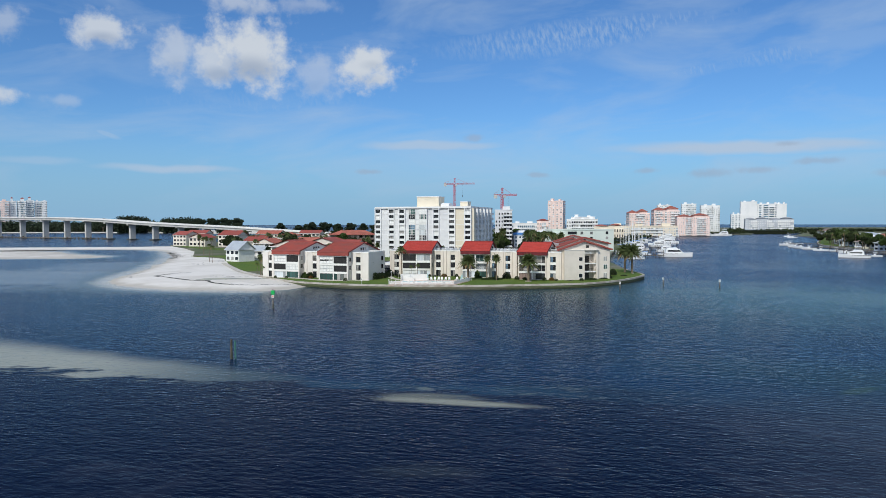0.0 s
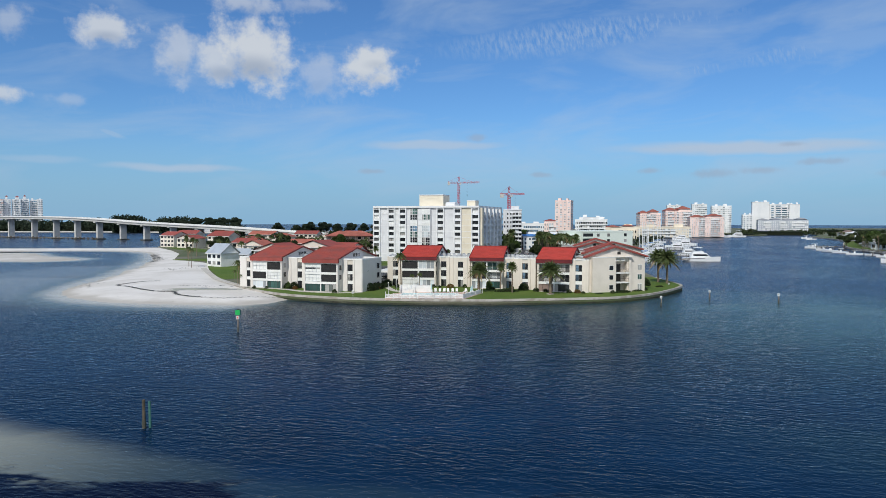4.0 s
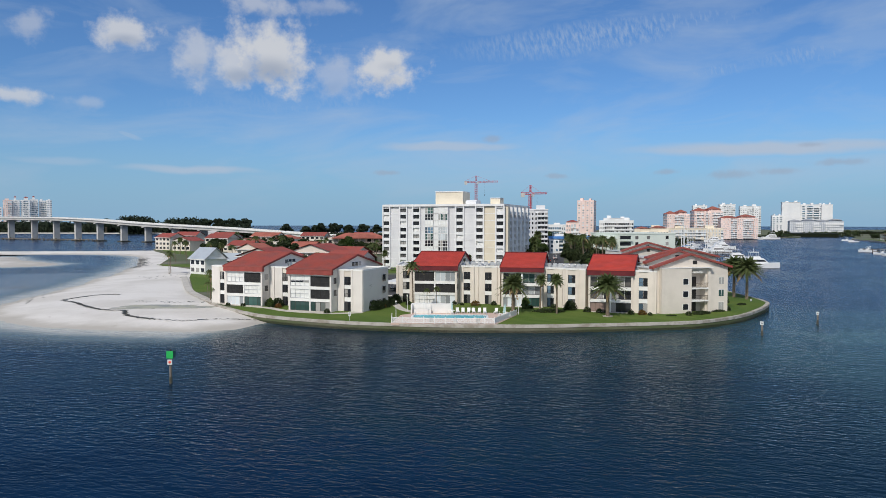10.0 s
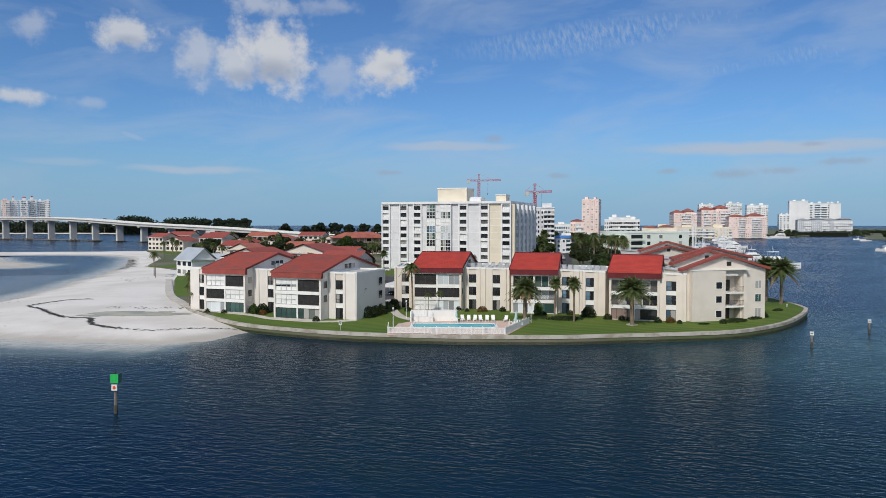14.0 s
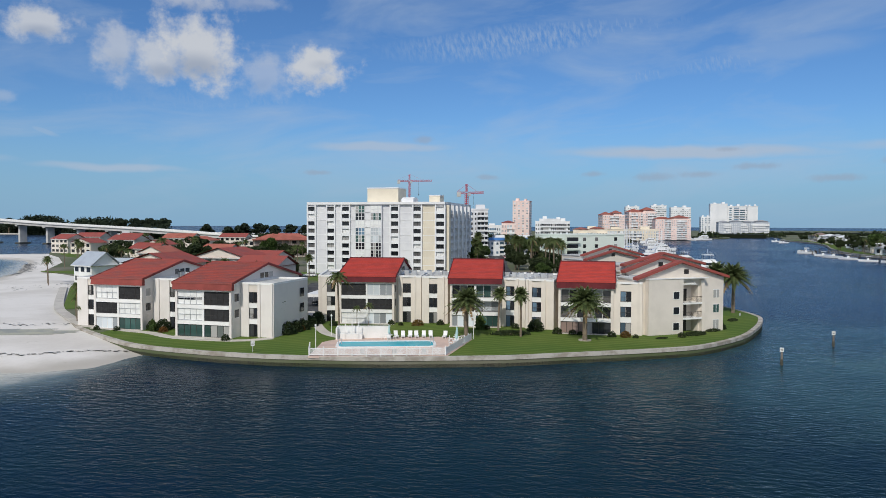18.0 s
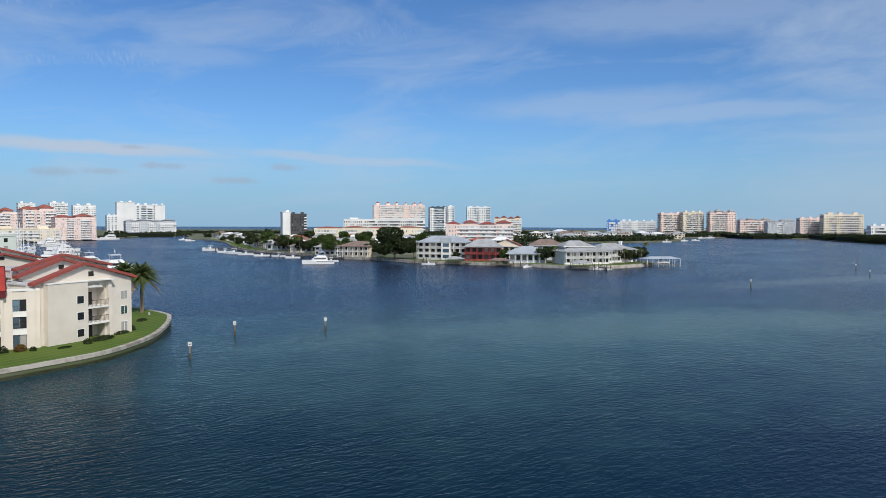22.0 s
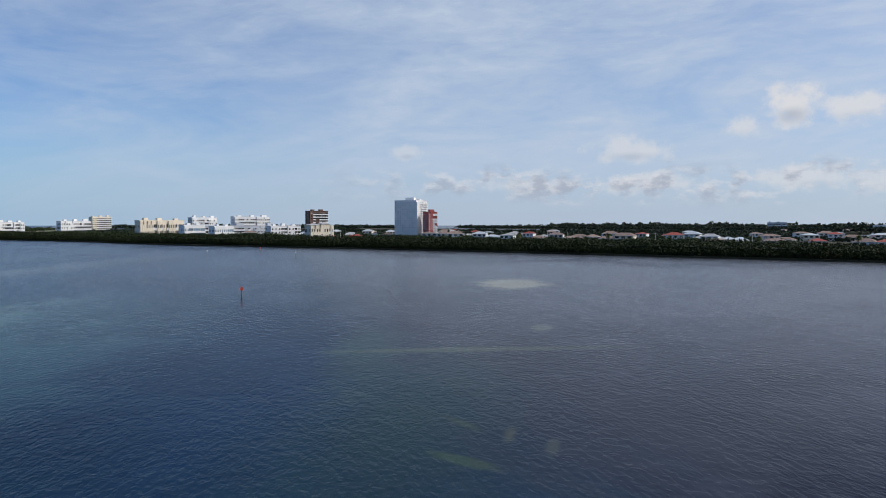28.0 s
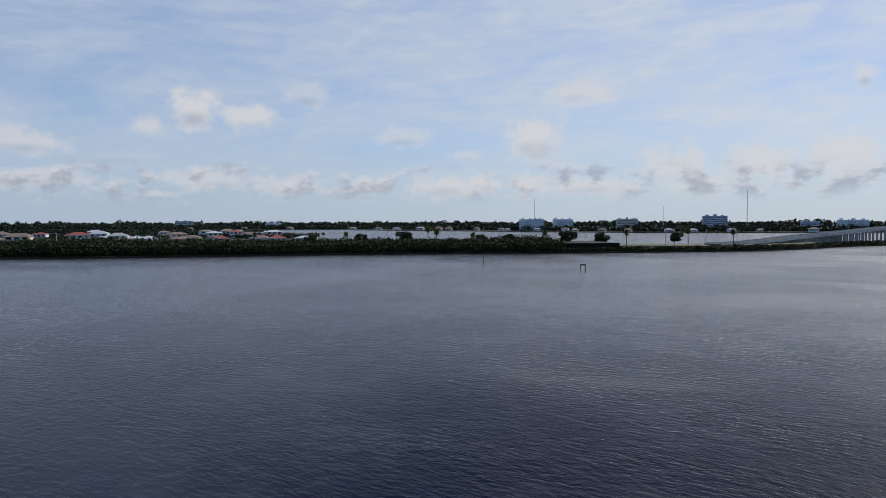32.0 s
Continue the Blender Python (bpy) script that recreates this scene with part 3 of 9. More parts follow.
    g.put(b.outputs[0], fres.inputs["Normal"])
    g.put(b.outputs[0], skin.inputs["Normal"])
    mx = g.add("ShaderNodeMixShader")
    g.put(g.math("MULTIPLY", fres.outputs[0], g.math("ADD", 0.37 * gloss, g.math("MULTIPLY", fres.outputs[0], 0.44 * gloss), clamp=True)), mx.inputs[0])
    g.tree.links.new(p.outputs[0], mx.inputs[1])
    g.tree.links.new(skin.outputs[0], mx.inputs[2])
    g.tree.links.new(mx.outputs[0], g.add("ShaderNodeOutputMaterial").inputs[0])
    return m


SAND_TONE, GREEN_TONE, PALE_TONE = (0.26, 0.26, 0.21), (0.045, 0.105, 0.115), (0.12, 0.14, 0.125)
SHOALS_AND_SHEEN = [
    # pale bar in the weed bed under the start of the flight
    (-1.0, 81.2, 5.5, 1.5, -10, (0.20, 0.21, 0.17), 0.5, 0.6), (1.5, 78.8, 8.0, 1.1, -12, (0.28, 0.285, 0.225), 0.5, 0.85), (3.0, 80.6, 3.5, 0.6, -14, (0.02, 0.03, 0.045), 0.6, 0.6), (-2, 57, 4, 1.6, 0, PALE_TONE, 0.6, 0.12),
    # shelf along the beach
    (-92, 212, 50, 15, -14, PALE_TONE, 0.5, 0.6), (-205, 330, 120, 120, 0, (0.05, 0.085, 0.13), 0.5, 0.8), (-150, 262, 75, 34, -12, (0.24, 0.28, 0.30), 0.45, 0.8), (-165, 385, 40, 9, 20, (0.02, 0.022, 0.03), 0.5, 0.7), (-150, 325, 30, 50, 10, (0.25, 0.28, 0.29), 0.5, 0.6),
    # dark weed and tan sand in the lagoon behind the beach
    (-166.9, 366.4, 26, 9, 10, (0.035, 0.035, 0.045), 0.35, 0.8), (-136.1, 296.4, 14, 5, 5, (0.20, 0.17, 0.12), 0.5, 0.6),
    # dark green water under the seawall, green shallows east of the point
    (10, 185, 75, 34, 0, (0.006, 0.022, 0.024), 0.6, 0.75), (45, 150, 50, 30, 0, (0.006, 0.022, 0.030), 0.6, 0.6),
    (112, 176, 82, 40, -35, GREEN_TONE, 0.9, 0.8), (138, 168, 60, 16, -32, (0.085, 0.145, 0.140), 0.7, 0.7), (245, 172, 45, 9, -8, (0.008, 0.02, 0.05), 0.5, 0.7), (300, 168, 60, 9, -18, (0.09, 0.13, 0.15), 0.5, 0.5),
    (330, 150, 130, 14, -25, PALE_TONE, 0.5, 0.3),
    # grass flats and sand patches to the south-east; flats lifted by painted south-sky reflection
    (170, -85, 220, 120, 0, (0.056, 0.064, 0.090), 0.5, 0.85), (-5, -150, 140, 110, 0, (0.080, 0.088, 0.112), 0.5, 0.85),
    (64, 84, 30, 9, -30, (0.012, 0.036, 0.036), 1.0, 0.6), (105, 76, 22, 5, -20, (0.022, 0.052, 0.050), 0.7, 0.6), (97, 60, 19, 2.0, 73, (0.075, 0.095, 0.075), 0.5, 0.6),
    # pale streaks: sky reflected on calm slicks, painted into the water colour
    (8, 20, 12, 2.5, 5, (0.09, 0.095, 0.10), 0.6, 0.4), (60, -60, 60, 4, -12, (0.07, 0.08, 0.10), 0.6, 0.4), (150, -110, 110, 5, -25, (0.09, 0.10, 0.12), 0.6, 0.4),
    # sand patches on the flats
    (203, -4, 17, 11, -35, SAND_TONE, 0.45, 0.85), (113, 39, 4, 2, -35, PALE_TONE, 0.6, 0.5), (55, 77, 2.6, 0.7, -35, (0.07, 0.08, 0.06), 0.6, 0.5), (60, 79.5, 3.2, 0.7, 10, (0.04, 0.06, 0.045), 0.7, 0.5), (50.5, 75, 3.0, 0.8, -35, (0.07, 0.085, 0.075), 0.35, 0.4), (50, 84, 4, 1.2, 30, (0.04, 0.07, 0.04), 0.35, 0.5),
]
water_mat = water_material("sea_water", SHOALS_AND_SHEEN)
shallow_mat = water_material("shallow_water", SHOALS_AND_SHEEN, shallow=True)
pool_water = water_material("pool_water", [], (0.05, 0.36, 0.42), wave=0.15, beds=False)


# ---- mesh helpers ----
class Shape:
    """Collects faces of one mesh."""

    def __init__(self):
        self.v, self.f = [], []

    def face(self, *pts):
        n = len(self.v)
        self.v.extend(tuple(p) for p in pts)
        self.f.append(tuple(range(n, n + len(pts))))
        return self

    def box(self, x0, y0, z0, x1, y1, z1):
        n = len(self.v)
        self.v += [(x0, y0, z0), (x1, y0, z0), (x1, y1, z0), (x0, y1, z0), (x0, y0, z1), (x1, y0, z1), (x1, y1, z1), (x0, y1, z1)]
        self.f += [tuple(n + i for i in q) for q in ((0, 3, 2, 1), (4, 5, 6, 7), (0, 1, 5, 4), (1, 2, 6, 5), (2, 3, 7, 6), (3, 0, 4, 7))]
        return self

    def prism(self, poly, z0, z1):
        """An upright prism over a counter-clockwise outline."""
        n, k = len(self.v), len(poly)
        self.v += [(p[0], p[1], z0) for p in poly] + [(p[0], p[1], z1) for p in poly]
        self.f.append(tuple(n + i for i in reversed(range(k))))
        self.f.append(tuple(n + k + i for i in range(k)))
        self.f += [(n + i, n + (i + 1) % k, n + k + (i + 1) % k, n + k + i) for i in range(k)]
        return self

    def slab(self, prof, x0, x1):
        """A profile in y, z run along x."""
        n, k = len(self.v), len(prof)
        self.v += [(x0, a, b) for a, b in prof] + [(x1, a, b) for a, b in prof]
        self.f.append(tuple(n + i for i in range(k)))
        self.f.append(tuple(n + k + i for i in reversed(range(k))))
        self.f += [(n + (i + 1) % k, n + i, n + k + i, n + k + (i + 1) % k) for i in range(k)]
        return self

    def tube(self, p, q, r0, r1=None, n=6):
        p, q = Vector(p), Vector(q)
        r1 = r0 if r1 is None else r1
        d = (q - p).normalized()
        a = d.orthogonal().normalized()
        b = d.cross(a)
        k = len(self.v)
        for c, r in ((p, r0), (q, r1)):
            for i in range(n):
                t = 2 * math.pi * i / n
                self.v.append(tuple(c + (a * math.cos(t) + b * math.sin(t)) * r))
        self.f += [(k + i, k + (i + 1) % n, k + n + (i + 1) % n, k + n + i) for i in range(n)]
        self.f.append(tuple(k + i for i in reversed(range(n))))
        self.f.append(tuple(k + n + i for i in range(n)))
        return self

    def lathe(self, rings, n=10, cx=0.0, cy=0.0):
        """Rings of (radius, z) about an upright axis."""
        k = len(self.v)
        for r, z in rings:
            for i in range(n):
                t = 2 * math.pi * i / n
                self.v.append((cx + r * math.cos(t), cy + r * math.sin(t), z))
        for j in range(len(rings) - 1):
            a = k + j * n
            self.f += [(a + i, a + (i + 1) % n, a + n + (i + 1) % n, a + n + i) for i in range(n)]
        self.f.append(tuple(k + i for i in reversed(range(n))))
        self.f.append(tuple(k + (len(rings) - 1) * n + i for i in range(n)))
        return self

    def mesh(self, name, mat, smooth=False):
        me = bpy.data.meshes.new(name)
        me.from_pydata(self.v, [], self.f)
        if mat:
            me.materials.append(mat)
        if smooth:
            me.polygons.foreach_set("use_smooth", [True] * len(me.polygons))
        me.update()
        return me


def part(name, shape, mat, parent, label="", m=None, smooth=False, kind=""):
    """Links a shape (or a mesh) as one part under a thing or a part."""
    me = shape if isinstance(shape, bpy.types.Mesh) else shape.mesh(name, mat, smooth)
    ob = new(name, me)
    ob.parent = parent
    if m is not None:
        ob.matrix_local = m
    return tagged(ob, label, kind=kind)


def thing(name, m, label, category, group="", kind=""):
    ob = new(name)
    ob.empty_display_size = 0.3
    ob.matrix_world = m
    return tagged(ob, label, category, group, kind)


def single(name, shape, mat, label, category, m=None, group="", kind="", smooth=False):
    ob = new(name, shape.mesh(name, mat, smooth))
    if m is not None:
        ob.matrix_world = m
    return tagged(ob, label, category, group, kind)


def structure(name, shape, mat, label="", smooth=False):
    return tagged(new(name, shape.mesh(name, mat, smooth)), label, name.replace("_", " "), kind="structure")


def inside(poly, x, y):
    c = False
    j = len(poly) - 1
    for i in range(len(poly)):
        xi, yi = poly[i]
        xj, yj = poly[j]
        if (yi > y) != (yj > y) and x < (xj - xi) * (y - yi) / (yj - yi) + xi:
            c = not c
        j = i
    return c


def edge_distance(poly, x, y):
    best = 1e9
    for i in range(len(poly)):
        ax, ay = poly[i - 1]
        bx, by = poly[i]
        ex, ey = bx - ax, by - ay
        t = max(0.0, min(1.0, ((x - ax) * ex + (y - ay) * ey) / (ex * ex + ey * ey + 1e-9)))
        best = min(best, math.hypot(x - ax - t * ex, y - ay - t * ey))
    return best


def smooth_line(pts, per=4):
    """A Catmull-Rom line through points, open."""
    out = []
    for i in range(len(pts) - 1):
        p0, p1, p2, p3 = (pts[max(0, min(len(pts) - 1, i + k))] for k in (-1, 0, 1, 2))
        for s in range(per):
            t = s / per
            out.append(tuple(0.5 * (2 * p1[c] + (p2[c] - p0[c]) * t + (2 * p0[c] - 5 * p1[c] + 4 * p2[c] - p3[c]) * t * t + (3 * p1[c] - p0[c] - 3 * p2[c] + p3[c]) * t ** 3) for c in range(len(p1))))
    out.append(tuple(pts[-1]))
    return out


def offset_line(pts, d):
    """The line moved sideways by d (to its left)."""
    out = []
    for i in range(len(pts)):
        a, b = pts[max(0, i - 1)], pts[min(len(pts) - 1, i + 1)]
        ex, ey = b[0] - a[0], b[1] - a[1]
        n = math.hypot(ex, ey)
        out.append((pts[i][0] - ey / n * d, pts[i][1] + ex / n * d))
    return out


def ribbon(pts, d0, d1, z0, z1):
    """A wall or strip along a line, between two sideways offsets and two heights."""
    s = Shape()
    a, b = offset_line(pts, d0), offset_line(pts, d1)
    for i in range(len(pts) - 1):
        p, q, r, t = a[i], a[i + 1], b[i + 1], b[i]
        s.face((*p, z1), (*q, z1), (*r, z1), (*t, z1))
        s.face((*p, z0), (*q, z0), (*q, z1), (*p, z1))
        s.face((*t, z1), (*r, z1), (*r, z0), (*t, z0))
    s.face((*a[0], z0), (*a[0], z1), (*b[0], z1), (*b[0], z0))
    s.face((*a[-1], z1), (*a[-1], z0), (*b[-1], z0), (*b[-1], z1))
    return s


# ---- water, land, shores ----
sea = Shape()
RIM = [(4650 * math.cos(2 * math.pi * i / 96), 4650 * math.sin(2 * math.pi * i / 96)) for i in range(96)]
sea.face(*[(x, y, 0.0) for x, y in RIM])
tagged(structure("water", sea, water_mat, "rippled dark blue bay water with paler shoals and painted sky sheen"), category="water")

# the seawall of the point, from the beach round to the marina
WALL = smooth_line([(-74, 263), (-67, 251), (-60.5, 240), (-50.0, 227.3), (-43.1, 220.9), (-33.1, 215.6), (-24.2, 212.2), (-16.7, 210.5), (-6, 209.0), (4.1, 208.9), (12.3, 209.1), (20.9, 210.6), (29.8, 212.2), (39.4, 214.3), (44.9, 216.6), (52.3, 222.2), (58.8, 229.1), (68.3, 243.1), (72.0, 254.0), (72.2, 280)], 4)
BACK = [(78, 330), (95, 400), (118, 480), (150, 560), (200, 700), (260, 900), (300, 985), (380, 1000), (470, 1075), (600, 1330), (720, 1700), (640, 1950),
        (300, 1900), (60, 1750), (-120, 1500), (-180, 1200), (-290, 1020), (-325, 915), (-220, 800), (-200, 700), (-236, 640), (-222, 575), (-206, 540), (-186, 508), (-160, 455), (-140, 395), (-112, 362), (-97, 319)]
MAIN = [(p[0], p[1]) for p in WALL] + BACK
land = Shape()
land.prism(MAIN, -2.0, 1.5)
structure("ground", land, soil_mat, "low island ground of sandy soil and thin grass")
structure("seawall", ribbon(WALL[8:], 0.04, 0.5, -2.0, 1.05), seawall_mat, "stained concrete seawall round the point")
structure("seawall_cap", ribbon(WALL[4:], -0.10, 0.72, 1.0, 1.53), cap_mat, "pale concrete cap along the seawall")
structure("waterline_band", ribbon(WALL[8:], 0.0, 0.2, -1.0, 0.5), wet_stain, "dark wet weed band at the foot of the seawall")

# lawns
lawn = Shape()
inner = [(-52, 244), (-40, 238), (-28, 246), (-14, 250), (8, 247), (26, 240), (40, 233), (52, 243), (58, 252), (62, 268), (62, 282)]
outer = offset_line(WALL[10:], 0.8)
lawn.prism([(p[0], p[1]) for p in outer] + list(reversed(inner)), 1.3, 1.515)
structure("lawn", lawn, grass_mat, "mown green lawn inside the seawall")


def patch(name, poly, mat, label, z=1.53):
    return structure(name, Shape().prism(poly, z - 0.2, z), mat, label)


patch("lawn_back", [(-60, 352), (-14, 340), (-10, 372), (-56, 392)], grass_mat, "green lawn behind the apartments")
patch("lawn_beach", [(-140, 392), (-116, 372), (-98, 322), (-76, 268), (-66, 276), (-84, 322), (-100, 380), (-118, 398)], grass_mat, "strip of lawn at the head of the beach")
patch("lawn_north", [(-206, 552), (-184, 512), (-150, 470), (-140, 480), (-176, 530), (-196, 560)], grass_mat, "strip of lawn by the north beach")
patch("parking", [(-30, 262), (40, 258), (48, 300), (56, 330), (30, 352), (-30, 335)], asphalt, "asphalt car park behind the apartments", 1.54)
patch("parking_tower", [(-62, 356), (-36, 350), (-30, 372), (-60, 382)], asphalt, "asphalt parking strip before the tower", 1.55)
road_line = smooth_line([(40, 330), (38, 380), (43, 426), (50, 470), (54, 506), (54, 550), (44, 600), (20, 680), (-20, 780)], 4)
structure("road", ribbon(road_line, -4.5, 4.5, 1.4, 1.56), asphalt, "curving asphalt street")
structure("road_line", ribbon(road_line, -0.12, 0.12, 1.5, 1.575), cap_mat, "painted centre line of the street")
structure("kerb", ribbon(road_line, 4.5, 4.75, 1.4, 1.7), cap_mat, "concrete kerb along the street")
structure("pavement", ribbon(road_line, 6.2, 8.0, 1.4, 1.6), path_mat, "concrete pavement along the street")
structure("footpath", ribbon(smooth_line([(-22, 262), (-19.5, 250), (-18, 240), (-15.5, 231), (-12, 226)], 4), -0.9, 0.9, 1.4, 1.56), path_mat, "pale concrete footpath to the pool")
structure("patio_walk", ribbon(smooth_line([(-61, 243), (-52, 237), (-46, 233.5), (-40, 228.0), (-30, 224.5), (-24, 226.5)], 4), -0.9, 0.9, 1.4, 1.555), path_mat, "concrete walk before the patios")
structure("beach_walk", ribbon(smooth_line([(-100, 322), (-80, 275), (-70, 257), (-62, 244.5)], 4), -1.0, 1.0, 1.4, 1.63), path_mat, "sand-strewn path above the beach")

# the beach, a low swell of sand
SHORE = [(-44, 219), (-46, 211), (-55, 208), (-67, 209), (-78, 211), (-92, 216), (-104, 226), (-114, 242), (-119, 256), (-121, 268), (-122, 277), (-125, 292), (-130, 312),
         (-138, 346), (-148, 382), (-168, 436), (-196, 494), (-216, 514), (-250, 521), (-320, 508), (-420, 500), (-520, 512), (-560, 535), (-420, 545), (-300, 552), (-240, 562), (-200, 580), (-150, 560), (-70, 300), (-40, 235)]
BAR = [(-200, 421), (-196, 402), (-210, 394), (-270, 390), (-350, 400), (-420, 440), (-380, 480), (-290, 494), (-262, 484), (-240, 452)]


def sand_height(shore, x, y, top, reach):
    """Height of the sand over the water; below nought outside the shore line."""
    d = edge_distance(shore, x, y)
    d = d if inside(shore, x, y) else -d
    d += 1.4 * (1.6 * noise.noise((x * 0.05, y * 0.05, 0.0)) + 0.7 * noise.noise((x * 0.19, y * 0.19, 3.0)))
    z = top * (1 - math.exp(-max(d, 0) / reach)) if d > 0 else d * 0.06
    z += 0.06 * noise.noise((x * 0.13, y * 0.13, 7.0)) * (1 if d > 3 else 0)
    return min(z, top) - 0.02, d


def sand_sheet(name, shore, top, step, label, reach, deep):
    """A grid of sand that dips under the water along its shore line, and the clear shallow water round it."""
    xs = [p[0] for p in shore]
    ys = [p[1] for p in shore]
    rim = deep + 10
    x0, x1, y0, y1 = min(xs) - rim, max(xs) + rim, min(ys) - rim, max(ys) + rim
    nx, ny = int((x1 - x0) / step) + 1, int((y1 - y0) / step) + 1
    s, wsh, depth = Shape(), Shape(), []
    for j in range(ny + 1):
        for i in range(nx + 1):
            x, y = x0 + (x1 - x0) * i / nx, y0 + (y1 - y0) * j / ny
            z, d = sand_height(shore, x, y, top, reach)
            s.v.append((x, y, z))
            wsh.v.append((x, y, 0.008))
            depth.append((max(0.0, min(1.0, 1.0 + d / deep)) if d < 0 else 1.0) * max(0.0, min(1.0, (-38.0 - x) / 16.0)))
    for j in range(ny):
        for i in range(nx):
            a = j * (nx + 1) + i
            quad = (a, a + 1, a + nx + 2, a + nx + 1)
            zs = [s.v[k][2] for k in quad]
            if max(zs) > -0.5:
                s.f.append(quad)
            if min(zs) < 0.1 and max(depth[k] for k in quad) > 0:
                wsh.f.append(quad)
    structure(name, s, sand_mat, label, smooth=True)
    w_ob = structure(name + "_shallows", wsh, shallow_mat, "clear pale water over the sand at the shore")
    layer = w_ob.data.attributes.new("shallow", "FLOAT", "POINT")
    layer.data.foreach_set("value", depth)


sand_sheet("beach", SHORE, 1.45, 3.0, "broad white sand beach with tide marks", 9.0, 16.0)
sand_sheet("sandbar", BAR, 0.5, 4.0, "low white sandbar in the shallows", 10.0, 14.0)
weed = Shape()


def wrack(line, spread, per, small, large):
    """Scraps of weed strewn along a line on the sand."""
    pts = smooth_line(line, 5)
    for (ax, ay), (bx, by) in zip(pts, pts[1:]):
        n = max(1, int(math.hypot(bx - ax, by - ay) * per))
        for k in range(n):
            t = k / n
            x, y = ax + (bx - ax) * t + random.gauss(0, spread), ay + (by - ay) * t + random.gauss(0, spread)
            r, q = random.uniform(small, large), random.uniform(0, 3.1)
            z, d = sand_height(SHORE, x, y, 1.45, 9.0)
            if z > 0.03:
                weed.face(*[(x + r * math.cos(q + u) * 1.4, y + r * math.sin(q + u), z + 0.07 + 0.04 * math.sin(u * 2)) for u in (0, 1.3, 2.7, 4.1, 5.2)])


wrack([(-94, 263), (-99, 262), (-102.7, 252), (-97, 246), (-91.5, 239.7), (-86, 234), (-81.6, 231), (-77, 230.2), (-75, 226), (-72.7, 223), (-69, 220.5), (-65.3, 218.8)], 0.25, 7.0, 0.1, 0.36)
wrack([(-65.3, 218.8), (-58.1, 217.2), (-52.7, 219.3), (-45.6, 222)], 0.22, 2.6, 0.12, 0.34)
wrack([(-82, 247), (-74, 245.5), (-66, 247), (-60, 246)], 0.8, 2.2, 0.1, 0.3)
wrack([(-122, 282), (-117, 262), (-110, 246)], 1.6, 1.5, 0.1, 0.3)
wrack([(-90, 300), (-80, 292), (-74, 284)], 0.6, 2.0, 0.15, 0.4)
wrack([(-188, 470), (-172, 440), (-158, 408), (-150, 386)], 3.0, 5.0, 0.3, 0.9)
wrack([(-116, 330), (-108, 318), (-104, 340)], 3.0, 1.0, 0.2, 0.4)
tagged(structure("tide_wrack", weed, wet_stain, "dark line of washed-up sea weed on the sand"), kind="stuff")
damp = Shape()
for i in range(40):
    for j in range(14):
        x, y = -84 + i * 0.7, 230.5 + j * 0.8 + 0.06 * i
        e = ((x + 71) / 12.5) ** 2 + ((y - 236.0 - 0.06 * (x + 71)) / 4.2) ** 2 + 0.7 * noise.noise((x * 0.25, y * 0.5, 1.0))
        if e < 0.85:
            damp.face(*[(x + u, y + v, sand_height(SHORE, x + u, y + v, 1.45, 9.0)[0] + 0.03) for u, v in ((0, 0), (0.7, 0), (0.7, 0.8), (0, 0.8))])
structure("damp_patch", damp, damp_sand, "damp grey-green stain on the sand")


# ---- apartment houses on the point ----
F1, F2, F3, EAVE, KINK, RIDGE = 0.0, 2.72, 5.36, 7.9, 9.05, 11.85


